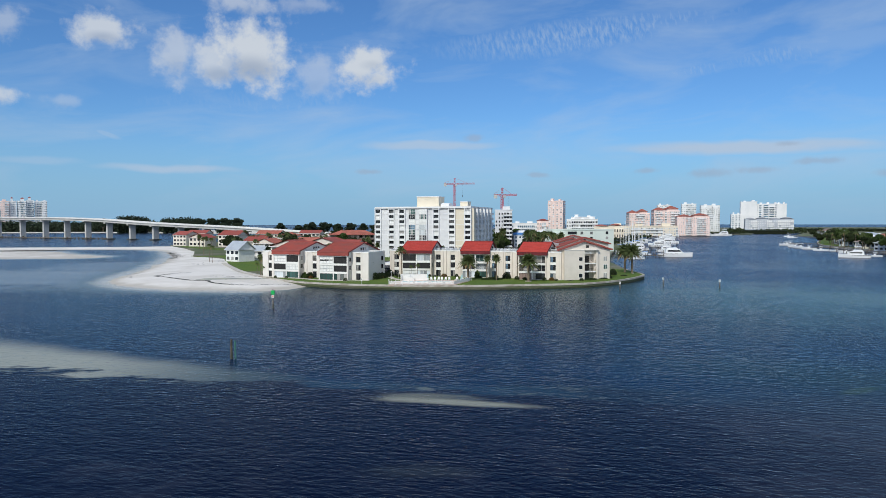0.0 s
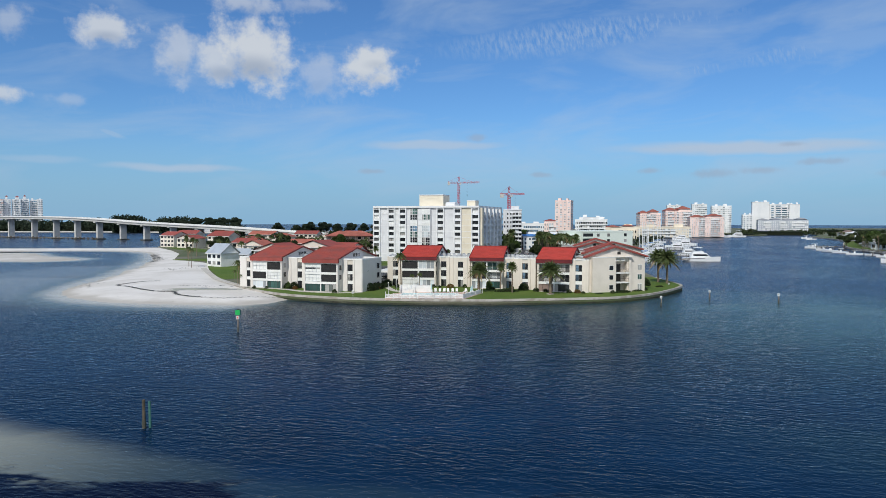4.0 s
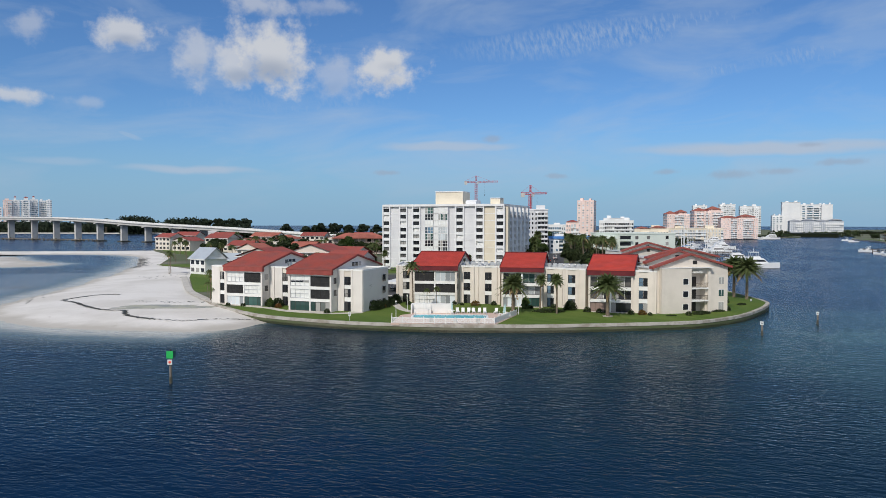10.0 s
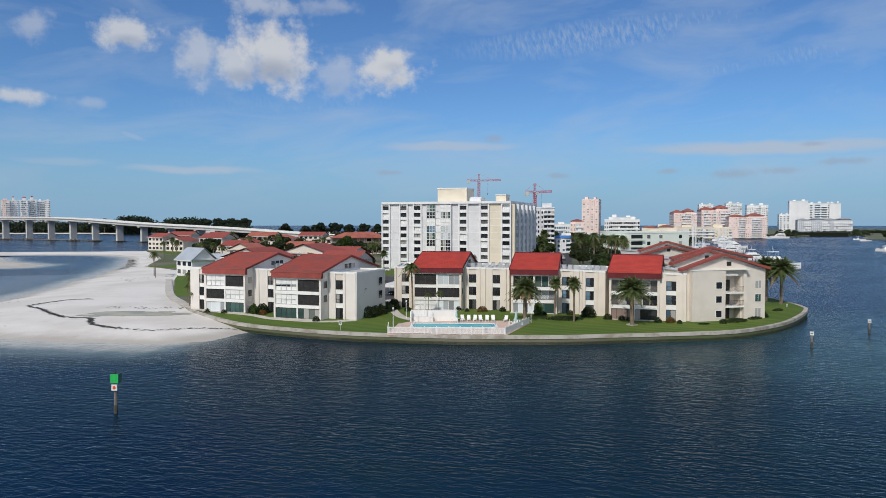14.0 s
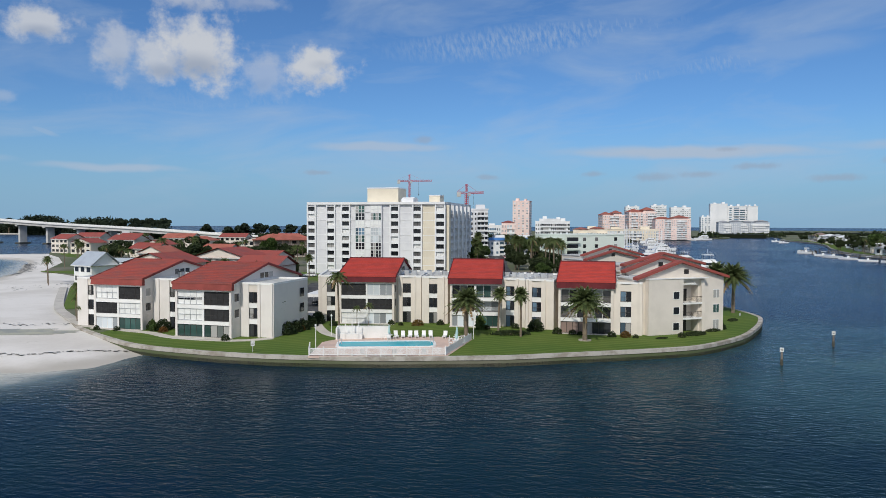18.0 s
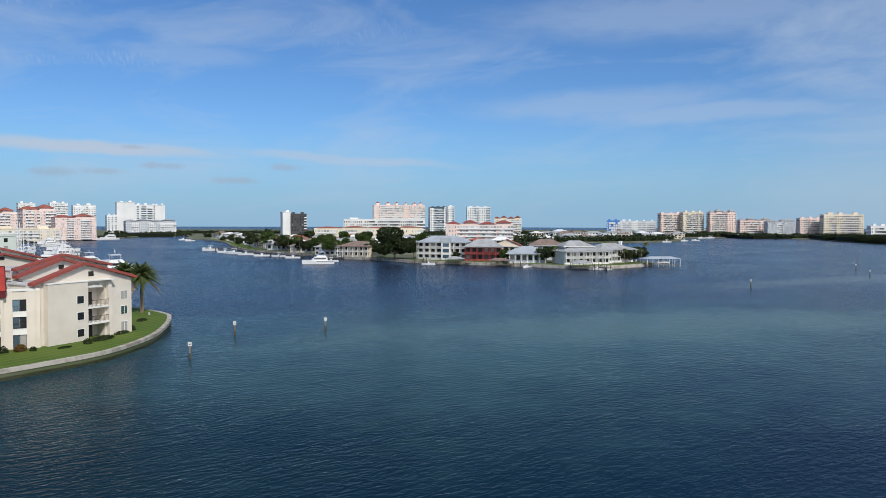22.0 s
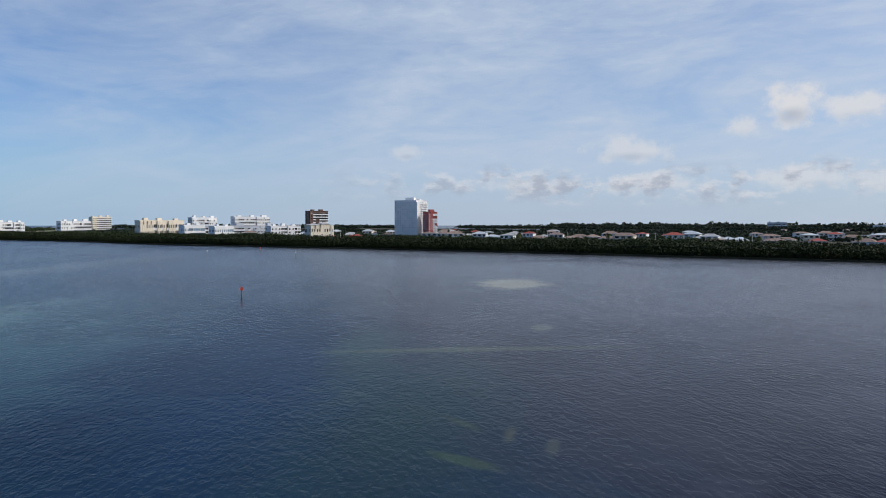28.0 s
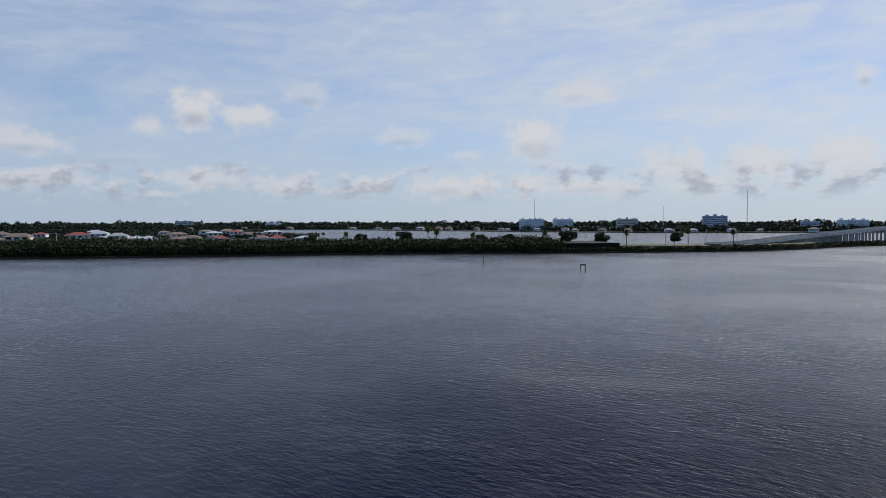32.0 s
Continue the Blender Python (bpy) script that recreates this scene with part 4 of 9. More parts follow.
def bay(parent, m, x0, x1, z0, z1, style):
    """One porch bay: glazing, screens or storm shutters with their frames and rails."""
    w_, mull = x1 - x0, Shape()
    n = max(2, round(w_ / 1.15))
    y = 0.22

    def panes(a, b, za, zb, mat, name, yy=y, k=n):
        for i in range(k):
            p = a + (b - a) * i / k
            q = a + (b - a) * (i + 1) / k
            part(name, Shape().box(p + 0.03, yy, za, q - 0.03, yy + 0.05, zb), mat, parent, m=m)

    def bars(za, zb, k=n, t=0.035, yy=y):
        for i in range(k + 1):
            p = x0 + w_ * i / k
            mull.box(p - t, yy - 0.03, za, p + t, yy + 0.06, zb)
        mull.box(x0, yy - 0.03, zb - 0.07, x1, yy + 0.06, zb)
        mull.box(x0, yy - 0.03, za, x1, yy + 0.06, za + 0.07)

    if style == "screen":
        panes(x0, x1, z0, z1, screen_mat, "screen")
        bars(z0, z1)
        mull.box(x0, y - 0.03, z0 + 0.85, x1, y + 0.06, z0 + 0.92)
        part("screen_mesh_frame", mull, dark_metal, parent, m=m)
    elif style in ("shutter", "strip"):
        mid = z0 + (z1 - z0) * 0.5
        if style == "shutter":
            panes(x0, x1, mid, z1, shutter_white, "storm_shutter")
        else:
            panes(x0, x1, z0 + 1.25, z1, shutter_white, "storm_shutter")
            panes(x0, x1, mid - 0.35, z0 + 1.25, glass, "pane", y + 0.05, 3)
        panes(x0, x1, z0, mid - (0.0 if style == "shutter" else 0.35), shutter_white, "storm_shutter", y + 0.06)
        bars(z0, z1, t=0.03)
        mull.box(x0, y - 0.04, mid - 0.05, x1, y + 0.07, mid + 0.03)
        part("shutter_rail", mull, alu, parent, m=m)
    elif style in ("glass", "teal", "pale", "brown", "grey"):
        mat = {"glass": glass, "teal": glass_teal, "pale": glass_pale, "brown": roof_brown, "grey": glass_pale}[style]
        panes(x0, x1, z0, z1, mat, "pane")
        bars(z0, z1)
        part("window_frame", mull, white if style in ("pale", "grey") else dark_metal, parent, m=m)
    elif style in ("rail", "railpale", "railteal"):
        mat = {"rail": glass, "railpale": glass_pale, "railteal": glass_teal}[style]
        panes(x0, x1, z0, z1, mat, "pane", 1.1, 3)
        mull.box(x0, 1.05, z1 - 0.1, x1, 1.2, z1)
        for i in range(4):
            p = x0 + w_ * i / 3
            mull.box(p - 0.05, 1.04, z0, p + 0.05, 1.16, z1)
        part("window_frame", mull, white, parent, m=m)
        r = Shape()
        k = int(w_ / 0.14)
        for i in range(k + 1):
            p = x0 + w_ * i / k
            r.box(p - 0.012, 0.12, z0, p + 0.012, 0.145, z0 + 1.0)
        r.box(x0, 0.1, z0 + 0.98, x1, 0.16, z0 + 1.04)
        r.box(x0, 0.1, z0 + 0.06, x1, 0.16, z0 + 0.1)
        part("railing", r, dark_metal, parent, m=m)


def tiled_slope(x0, x1, y0, z0, y1, z1, courses=14):
    """A roof slope of stepped tile courses from the eave to the ridge."""
    prof = [(y0, z0 - 0.12), (y1, z1 - 0.16)]
    for i in reversed(range(courses)):
        a, b = i / courses, (i + 1) / courses
        prof += [(y0 + (y1 - y0) * b, z0 + (z1 - z0) * b), (y0 + (y1 - y0) * a, z0 + (z1 - z0) * a + 0.13)]
    return Shape().slab(prof if y1 > y0 else prof[::-1], x0, x1)


def porch_block(parent, x, y, turn, wid, deep, bays, roof, skirt, ridge_at=11.5, plaster=None):
    """A three-storey block with porches to the water under a red tiled gable roof."""
    m = parent.matrix_world.inverted() @ pose(x, y, 1.5, 0, 0, turn)
    t = 0.4
    plaster = plaster or stucco
    walls = Shape()
    for xa, xb in ((0, t), (wid - t, wid)):
        walls.slab([(0.0, 0), (deep, 0), (deep, KINK), (ridge_at, RIDGE - 0.15), (0.35, KINK - 0.05), (0.35, EAVE), (0, EAVE)], xa, xb)
    part("wall", walls, plaster, parent, "cream stucco side walls with gable tops", m=m)
    core = Shape().box(t, 1.5, 0, wid - t, deep - 0.02, KINK - 0.3)
    part("rear_wall", core, plaster, parent, m=m)
    mid = wid * 0.5
    for k, z in enumerate((F1, F2, F3)):
        top = (F2, F3, EAVE)[k]
        if k:
            part("balcony_slab", Shape().box(t, 0.02, z - 0.62, wid - t, 1.49, z), white, parent, m=m)
        part("post", Shape().box(mid - 0.16, 0.05, z, mid + 0.16, 0.45, top - (0.62 if k < 2 else 0.28)), white, parent, m=m)
        za, zb = z + 0.04, top - (0.62 if k < 2 else 0.28)
        bay(parent, m, t + 0.02, mid - 0.16, za, zb, bays[k][0])
        bay(parent, m, mid + 0.16, wid - t - 0.02, za, zb, bays[k][1])
    part("lintel", Shape().box(t, 0.03, EAVE - 0.28, wid - t, 1.49, EAVE), white, parent, m=m)
    part("patio_step", Shape().box(-0.1, -0.9, -0.1, wid + 0.1, 0.0, 0.1), path_mat, parent, m=m)
    sk = Shape()
    for i in range(4):
        a, b = EAVE + (KINK - EAVE) * i / 4, EAVE + (KINK - EAVE) * (i + 1) / 4
        sk.slab([(-0.42 + 0.05 * i, a), (0.35, a), (0.35, b), (-0.36 + 0.05 * i, b)], -0.3, wid + 0.3)
    part("roof_skirt", sk, skirt, parent, m=m)
    r = part("roof", tiled_slope(-0.35, wid + 0.35, -0.3, KINK, ridge_at, RIDGE), roof, parent, "red clay-tile front slope", m=m)
    part("roof_back", tiled_slope(-0.35, wid + 0.35, deep + 0.4, KINK - 0.1, ridge_at, RIDGE, 10), roof, parent, m=m)
    part("ridge_cap", Shape().tube((-0.4, 0, 0), (wid + 0.4, 0, 0), 0.16, n=8), skirt, r, m=pose(0, ridge_at, RIDGE + 0.02))
    vg = Shape()
    for xa in (-0.42, wid + 0.3):
        vg.slab([(-0.4, KINK - 0.25), (ridge_at, RIDGE - 0.3), (ridge_at, RIDGE + 0.12), (-0.4, KINK + 0.14)], xa, xa + 0.12)
        vg.slab([(ridge_at, RIDGE - 0.3), (deep + 0.4, KINK - 0.4), (deep + 0.4, KINK), (ridge_at, RIDGE + 0.12)], xa, xa + 0.12)
    part("bargeboard", vg, skirt, parent, m=m)
    for i, z in enumerate((F2 + 0.6, F3 + 0.6)):
        part("side_window", Shape().box(wid - 0.05, 1.0, z, wid + 0.03, 2.2, z + 1.3), glass, parent, m=m)
        part("window_sill", Shape().box(wid, 0.95, z - 0.08, wid + 0.05, 2.25, z), white, parent, m=m)
    for yy in (ridge_at - 2.2, ridge_at - 0.6, ridge_at + 1.0):
        part("attic_window", Shape().box(wid - 0.05, yy, KINK + 0.25, wid + 0.04, yy + 1.2, KINK + 1.15), glass, parent, m=m)
    return m


def flat_wing(parent, x, y, turn, wid, deep, columns, high=9.0, ribs=(), style=glass, plaster=None):
    """A flat-roofed wing with stacked windows between proud wall panels."""
    plaster = plaster or stucco
    m = parent.matrix_world.inverted() @ pose(x, y, 1.5, 0, 0, turn)
    part("wing_wall", Shape().box(0, 0.3, 0, wid, deep, high - 0.35), plaster, parent, m=m)
    edges = [0.0]
    for a, b in columns:
        edges += [a, b]
    edges.append(wid)
    panel = Shape()
    for i in range(0, len(edges), 2):
        if edges[i + 1] - edges[i] > 0.05:
            panel.box(edges[i], 0.0, 0, edges[i + 1], 0.299, high - 0.2)
    part("wall_panel", panel, plaster, parent, "cream stucco panels between the windows", m=m)
    for rx in ribs:
        part("pilaster", Shape().box(rx - 0.18, -0.22, 0, rx + 0.18, 0.0, high - 0.15), plaster, parent, m=m)
    for a, b in columns:
        for k, z in enumerate((F1, F2, F3)):
            z0, z1 = z + (0.05 if k == 0 else 0.35), z + 2.1
            part("spandrel", Shape().box(a, 0.14, z1 + 0.02, b, 0.3, (F2 + 0.35, F3 + 0.35, high - 0.35)[k] - 0.02), white if k < 2 else stucco, parent, m=m)
            for i in (0, 1):
                p, q = a + (b - a) * i / 2, a + (b - a) * (i + 1) / 2
                part("pane", Shape().box(p + 0.05, 0.26, z0, q - 0.05, 0.298, z1), style if i == 0 else glass_pale if style == glass_pale else glass, parent, m=m)
            fr = Shape()
            for p in (a, (a + b) / 2 - 0.03, b - 0.06):
                fr.box(p, 0.2, z0, p + 0.06, 0.299, z1)
            fr.box(a, 0.2, z1 - 0.06, b, 0.299, z1)
            fr.box(a, 0.2, z0, b, 0.299, z0 + 0.06)
            if k:
                for i in range(9):
                    p = a + (b - a) * i / 8
                    fr.box(p - 0.01, 0.1, z0 - 0.1, p + 0.01, 0.12, z0 + 0.8)
                fr.box(a, 0.09, z0 + 0.78, b, 0.13, z0 + 0.82)
            part("window_frame", fr, dark_metal, parent, m=m)
    par = Shape()
    par.box(-0.02, -0.03, high - 0.35, wid + 0.02, 0.35, high)
    par.box(-0.02, deep - 0.35, high - 0.35, wid + 0.02, deep, high)
    par.box(-0.02, 0.35, high - 0.35, 0.3, deep - 0.35, high)
    par.box(wid - 0.3, 0.35, high - 0.35, wid + 0.02, deep - 0.35, high)
    part("parapet", par, white, parent, m=m)
    part("flat_roof", Shape().box(0.3, 0.35, high - 0.36, wid - 0.3, deep - 0.35, high - 0.3), roof_flat, parent, m=m)
    return m


def ac_unit(m):
    """A rooftop condenser box with its fan grille."""
    s = thing("air_conditioner", m, "grey metal air-conditioning unit on the flat roof", "air conditioner", "rooftop air conditioners")
    part("casing", Shape().box(-0.45, -0.45, 0.1, 0.45, 0.45, 0.95), alu, s)
    part("base", Shape().box(-0.5, -0.5, 0, 0.5, 0.5, 0.1), concrete, s)
    g = Shape().lathe([(0.34, 0.95), (0.36, 1.0), (0.3, 1.03)], 10)
    part("fan_grille", g, dark_metal, s)
    return s


west = thing("apartment_house", pose(-46, 236, 1.5), "cream three-storey apartment house with weathered red tile roofs", "apartment house", "waterfront apartment houses")
AB = -19.3
porch_block(west, -57.9, 240.0, AB, 10.2, 23, [("grey", "teal"), ("screen", "shutter"), ("shutter", "screen")], tile_old, tile_skirt, plaster=stucco_white)
porch_block(west, -40.6, 229.9, AB, 10.6, 24, [("teal", "teal"), ("shutter", "screen"), ("strip", "screen")], tile_old, tile_skirt, plaster=stucco_white)
flat_wing(west, -62.3, 243.6, AB, 4.2, 14, [(2.3, 3.6)], 9.0, plaster=stucco_white)
flat_wing(west, -47.3, 239.4, AB, 8.6, 18, [(3.4, 4.9)], 9.0, ribs=(1.2, 6.5), plaster=stucco_white)
flat_wing(west, -29.7, 228.9, AB, 6.2, 12.5, [(1.6, 3.2)], 9.1, ribs=(3.6, 5.9), plaster=stucco_white)
for k in range(3):
    part("rear_window", Shape().box(-0.04, 0, 0, 0.04, 1.3, 1.5), glass, west, m=west.matrix_world.inverted() @ pose(-20.6, 235.6, 1.5 + 0.6 + 2.68 * k, 0, 0, AB))

east = thing("apartment_house", pose(10, 236, 1.5), "cream three-storey apartment house with bright red tile roofs", "apartment house", "waterfront apartment houses")
porch_block(east, -14.4, 243.6, -9.0, 10.5, 22, [("shutter", "pale"), ("screen", "screen"), ("screen", "grey")], tile_red, tile_red_shaded)
porch_block(east, 6.2, 238.6, -10.0, 9.3, 22, [("pale", "teal"), ("rail", "railpale"), ("rail", "railteal")], tile_red, tile_red_shaded)
porch_block(east, 24.4, 229.9, -17.0, 9.3, 22, [("brown", "glass"), ("rail", "rail"), ("rail", "rail")], tile_red, tile_red_shaded)
flat_wing(east, -18.6, 246.5, -1.0, 4.2, 16, [(1.6, 3.2)], 9.0, ribs=(0.3,))
flat_wing(east, -4.0, 244.6, -10.0, 5.2, 16, [(1.6, 3.2)], 9.0, ribs=(0.9, 4.0))
flat_wing(east, 1.2, 243.0, -14.0, 5.0, 16, [(1.4, 3.0)], 9.0, ribs=(4.2,))
flat_wing(east, 15.2, 238.4, -24.0, 5.0, 16, [(1.4, 3.0)], 9.0, ribs=(3.6,), style=glass_blue)
flat_wing(east, 19.7, 235.6, -26.0, 5.2, 16, [(1.2, 2.9)], 9.0, ribs=(0.4, 3.6), style=glass_blue)
flat_wing(east, 33.2, 227.7, -20.0, 5.0, 16, [(1.4, 3.2)], 9.1, ribs=(4.4,), style=glass_blue)


def gable_house(x, y, turn, wid, deep, peak, high, peak_z, front=True, label=""):
    """A tall stucco gable with red verges, stair landings and stacked windows."""
    g = thing("apartment_house", pose(x, y, 1.5, 0, 0, turn), label, "apartment house", "waterfront apartment houses")
    g.matrix_world = pose(x, y, 1.5, 0, 0, turn)
    a, b = peak * wid, peak * wid + 4.0
    door_top = 8.3
    body = Shape()
    body_deep, deep = deep, 2.0
    part("body", Shape().box(0.2, 2.01, 0, wid - 0.2, body_deep, high - 0.2), stucco, g)
    part("flat_roof", Shape().box(0.0, 2.01, high - 0.2, wid, body_deep, high - 0.05), roof_flat, g)
    prof = [(0, 0), (a, 0), (a, door_top), (b, door_top), (b, 0), (wid, 0), (wid, high), (peak * wid, peak_z), (0, high)]
    n = len(prof)
    if not front:
        prof = [(0, 0), (wid, 0), (wid, high), (peak * wid, peak_z), (0, high)]
        n = len(prof)
    body.v = [(p, 0.0, q) for p, q in prof] + [(p, deep, q) for p, q in prof]
    body.f = [tuple(range(n)), tuple(reversed(range(n, 2 * n)))] + [((i + 1) % n, i, n + i, n + (i + 1) % n) for i in range(n)]
    part("wall", body, stucco, g, "cream stucco gable wall")
    if front:
        part("stair_wall", Shape().box(a, 1.8, 0, b, 1.99, door_top), stucco, g)
        for i in range(9):
            part("awning_slat", Shape().slab([(-1.0, door_top + 0.15), (0.0, door_top + 0.75), (0.0, door_top + 0.85), (-1.0, door_top + 0.25)], a - 0.1 + 0.34 * i, a + 0.06 + 0.34 * i), white, g)
        for k, z in enumerate((F2, F3)):
            part("landing", Shape().box(a + 0.02, -0.7, z - 0.35, b + 0.3, 1.79, z - 0.05), white, g)
            rl = Shape()
            for i in range(17):
                p = a + 0.1 + (b - a) * i / 16
                rl.box(p - 0.015, -0.68, z - 0.05, p + 0.015, -0.65, z + 0.95)
            rl.box(a, -0.7, z + 0.92, b + 0.3, -0.63, z + 0.98)
            part("railing", rl, dark_metal, g)
        for k, z in enumerate((F1, F2, F3)):
            # dark panel painted in for the shade of the open stair shaft
            part("doorway", Shape().box(a + 0.2, 1.70, z, b - 1.1, 1.795, z + 2.15), dark_metal, g)
            w1 = part("window", Shape().box(a - 2.1, -1.13, z + 0.75, a - 0.9, -1.06, z + 1.95), glass, g)
            fr = Shape()
            fr.box(a - 2.2, -1.14, z + 0.68, a - 0.8, -1.1, z + 0.75).box(a - 2.2, -1.14, z + 1.95, a - 0.8, -1.1, z + 2.02)
            fr.box(a - 2.2, -1.14, z + 0.75, a - 2.1, -1.1, z + 1.95).box(a - 0.9, -1.14, z + 0.75, a - 0.8, -1.1, z + 1.95)
            part("window_frame", fr, white, w1)
            w2 = part("window", Shape().box(wid - 2.2, -0.03, z + (0.05 if k == 0 else 0.6), wid - 1.0, 0.04, z + 2.0), glass_teal, g)
            part("mullion", Shape().box(wid - 1.64, -0.06, z + (0.05 if k == 0 else 0.6), wid - 1.56, 0.0, z + 2.0), white, w2)
            part("window_frame", Shape().box(wid - 2.3, -0.07, z + 2.0, wid - 0.9, 0.0, z + 2.1), white, w2)
        part("front_panel", Shape().box(1.3, -1.1, 0, a - 0.05, -0.001, high - 0.05), stucco, g)
        part("buttress", Shape().slab([(-0.8, 0), (0, 0), (0, high - 0.4), (-0.5, high - 0.4)], b + 0.3, b + 1.0), stucco, g)
        part("string_course", Shape().box(1.2, -1.2, high - 0.05, b + 1.2, 0.0, high + 0.1), white, g)
        part("gable_vent", Shape().box(peak * wid + 0.9, -0.04, high + 0.7, peak * wid + 1.9, 0.02, high + 1.5), dark_metal, g)
    else:
        part("gable_vent", Shape().box(peak * wid - 0.5, -0.04, high + 0.9, peak * wid + 0.5, 0.02, high + 1.7), dark_metal, g)
    rf = Shape()
    for u0, z0, u1, z1 in ((-0.7, high - 0.16, peak * wid, peak_z), (wid + 0.7, high - 0.16, peak * wid, peak_z)):
        q = [(u0, -0.7, z0), (u1, -0.7, z1), (u1, 0.7, z1), (u0, 0.7, z0)]
        up = [(p[0], p[1], p[2] + 0.45) for p in q]
        rf.face(*q), rf.face(*reversed(up))
        for i in range(4):
            rf.face(q[i], q[(i + 1) % 4], up[(i + 1) % 4], up[i])
    part("roof", rf, tile_old, g, "red tiled verge roof")
    return g


gable_house(37.4, 226.5, 16.0, 18.0, 13, 0.47, 9.6, 12.3, True, "cream stucco apartment gable with stair landings by the tip")
gable_house(38.8, 237.3, 16.0, 16.4, 5, 0.47, 10.1, 12.6, False, "cream stucco apartment gable with red verges, second in the row")
gable_house(40.9, 244.1, 16.0, 18.2, 12, 0.48, 10.9, 13.0, False, "cream stucco apartment gable with red verges, third in the row")
gable_house(45.0, 285.9, 16.0, 17.3, 12, 0.45, 9.7, 11.8, False, "cream stucco apartment gable with red verges, by the marina")
gable_house(46.9, 295.8, 16.0, 18.0, 12, 0.46, 10.4, 12.8, False, "cream stucco apartment gable with red verges, last in the row")
for i in range(7):
    ac_unit(pose(-3.0 + 1.5 * i, 250.5 - 0.33 * i, 10.2, 0, 0, -12 + 3 * i))
for i in range(8):
    ac_unit(pose(16.5 + 1.25 * i, 244.5 - 0.6 * i, 10.2, 0, 0, -25 + 4 * i))
for i in range(3):
    ac_unit(pose(34.5 + 1.5 * i, 233.5 - 0.4 * i, 10.3, 0, 0, -20))
for i in range(2):
    ac_unit(pose(-44.5 + 1.6 * i, 246.5 - 0.6 * i, 10.2, 0, 0, AB))


# ---- white apartment tower ----
tower = thing("apartment_tower", pose(-35.9, 378.2, 1.5, 0, 0, -17.6), "white nine-storey apartment tower with grey and cream panels", "apartment tower")
TW, TD, TH, ST = 52.6, 46.0, 25.8, 2.72
part("wall", Shape().box(0, 0, 0, TW, TD, TH), hr_grey, tower, "pale grey rendered walls")
SC = TW / 235.0
NARROW = [(0.5, 12), (35, 46.5), (61, 73), (146, 158), (184, 196), (222, 234.5)]
for c, (a, b) in enumerate(NARROW):
    a, b = a * SC, b * SC
    for xa in (a - 0.55, b + 0.05):
        part("pilaster", Shape().box(xa, -0.75, 0, xa + 0.5, 0, TH + 0.1), hr_white, tower)
    for k in range(9):
        z = TH - 0.35 - ST * (k + 1)
        part("balcony_front", Shape().box(a, -0.7, z - 0.25, b, -0.5, z + 0.75), hr_white, tower)
        closed = (c * 5 + k * 7) % 6 == 1
        wn = part("window", Shape().box(a, -0.12, z + 0.75, b, -0.02, z + ST - 0.3), shutter_white if closed else glass, tower)
        part("window_frame", Shape().box((a + b) / 2 - 0.06, -0.2, z + 0.75, (a + b) / 2 + 0.06, -0.12, z + ST - 0.3), dark_metal if not closed else hr_white, wn)
        part("soffit", Shape().box(a, -0.72, z + ST - 0.42, b, -0.02, z + ST - 0.25), hr_white, tower)
for k in range(9):
    z = TH - 0.35 - ST * (k + 1)
    a, b = 84 * SC, 100 * SC
    style = (glass_teal, glass, shutter_white, glass_blue, glass_teal, glass, shutter_white, glass, glass)[k]
    for i in range(3):
        p, q = a + (b - a) * i / 3, a + (b - a) * (i + 1) / 3
        part("pane", Shape().box(p + 0.06, -0.3, z + 0.15, q - 0.06, -0.2, z + ST - 0.15), style, tower)
    fr = Shape()
    for i in range(4):
        p = a + (b - a) * i / 3
        fr.box(p - 0.07, -0.36, z, p + 0.07, -0.18, z + ST)
    fr.box(a, -0.36, z - 0.12, b, -0.18, z + 0.12).box(a, -0.36, z + 1.25, b, -0.18, z + 1.37)
    part("bay_frame", fr, hr_white, tower)
    part("panel", Shape().box(101 * SC, -0.25, z + 0.2, 110 * SC, 0.0, z + ST - 0.2), hr_white, tower)
    a, b = 112 * SC, 130 * SC
    style = (shutter_white, glass_teal, shutter_white, glass_pale, glass_pale, glass, glass, glass, glass_pale)[k]
    for i in range(4):
        p, q = a + (b - a) * i / 4, a + (b - a) * (i + 1) / 4
        part("pane", Shape().box(p + 0.06, -1.35, z + 0.2, q - 0.06, -1.25, z + ST - 0.15), style, tower)
    fr = Shape()
    for i in range(5):
        p = a + (b - a) * i / 4
        fr.box(p - 0.07, -1.42, z, p + 0.07, -1.2, z + ST)
    fr.box(a, -1.42, z - 0.14, b, 0.0, z + 0.14).box(a, -1.42, z + 1.25, b, -1.2, z + 1.37)
    part("bay_frame", fr, hr_white, tower)
    part("bay_side", Shape().box(b, -1.4, z, b + 0.25, 0, z + ST), hr_grey, tower)
    if k:
        part("string_course", Shape().box(-0.1, -0.08, z + ST - 0.05, TW + 0.1, -0.001, z + ST + 0.1), hr_white, tower)
part("cream_panel", Shape().box(198.5 * SC, -0.05, 0.3, 219.5 * SC, -0.002, TH - 0.3), hr_cream, tower, "cream rendered strip")
part("parapet", Shape().box(-0.3, -0.9, TH, TW + 0.3, TD + 0.3, TH + 0.9), hr_white, tower)
pent = part("penthouse", Shape().box(98 * SC, 4, TH + 0.9, 152 * SC, 14, TH + 6.0), hr_cream, tower, "cream lift house")
part("coping", Shape().box(97.4 * SC, 3.8, TH + 6.0, 152.6 * SC, 14.2, TH + 6.4), hr_white, pent)
pent2 = part("penthouse", Shape().box(206 * SC, 3, TH + 0.9, 224 * SC, 9, TH + 3.2), hr_cream, tower)
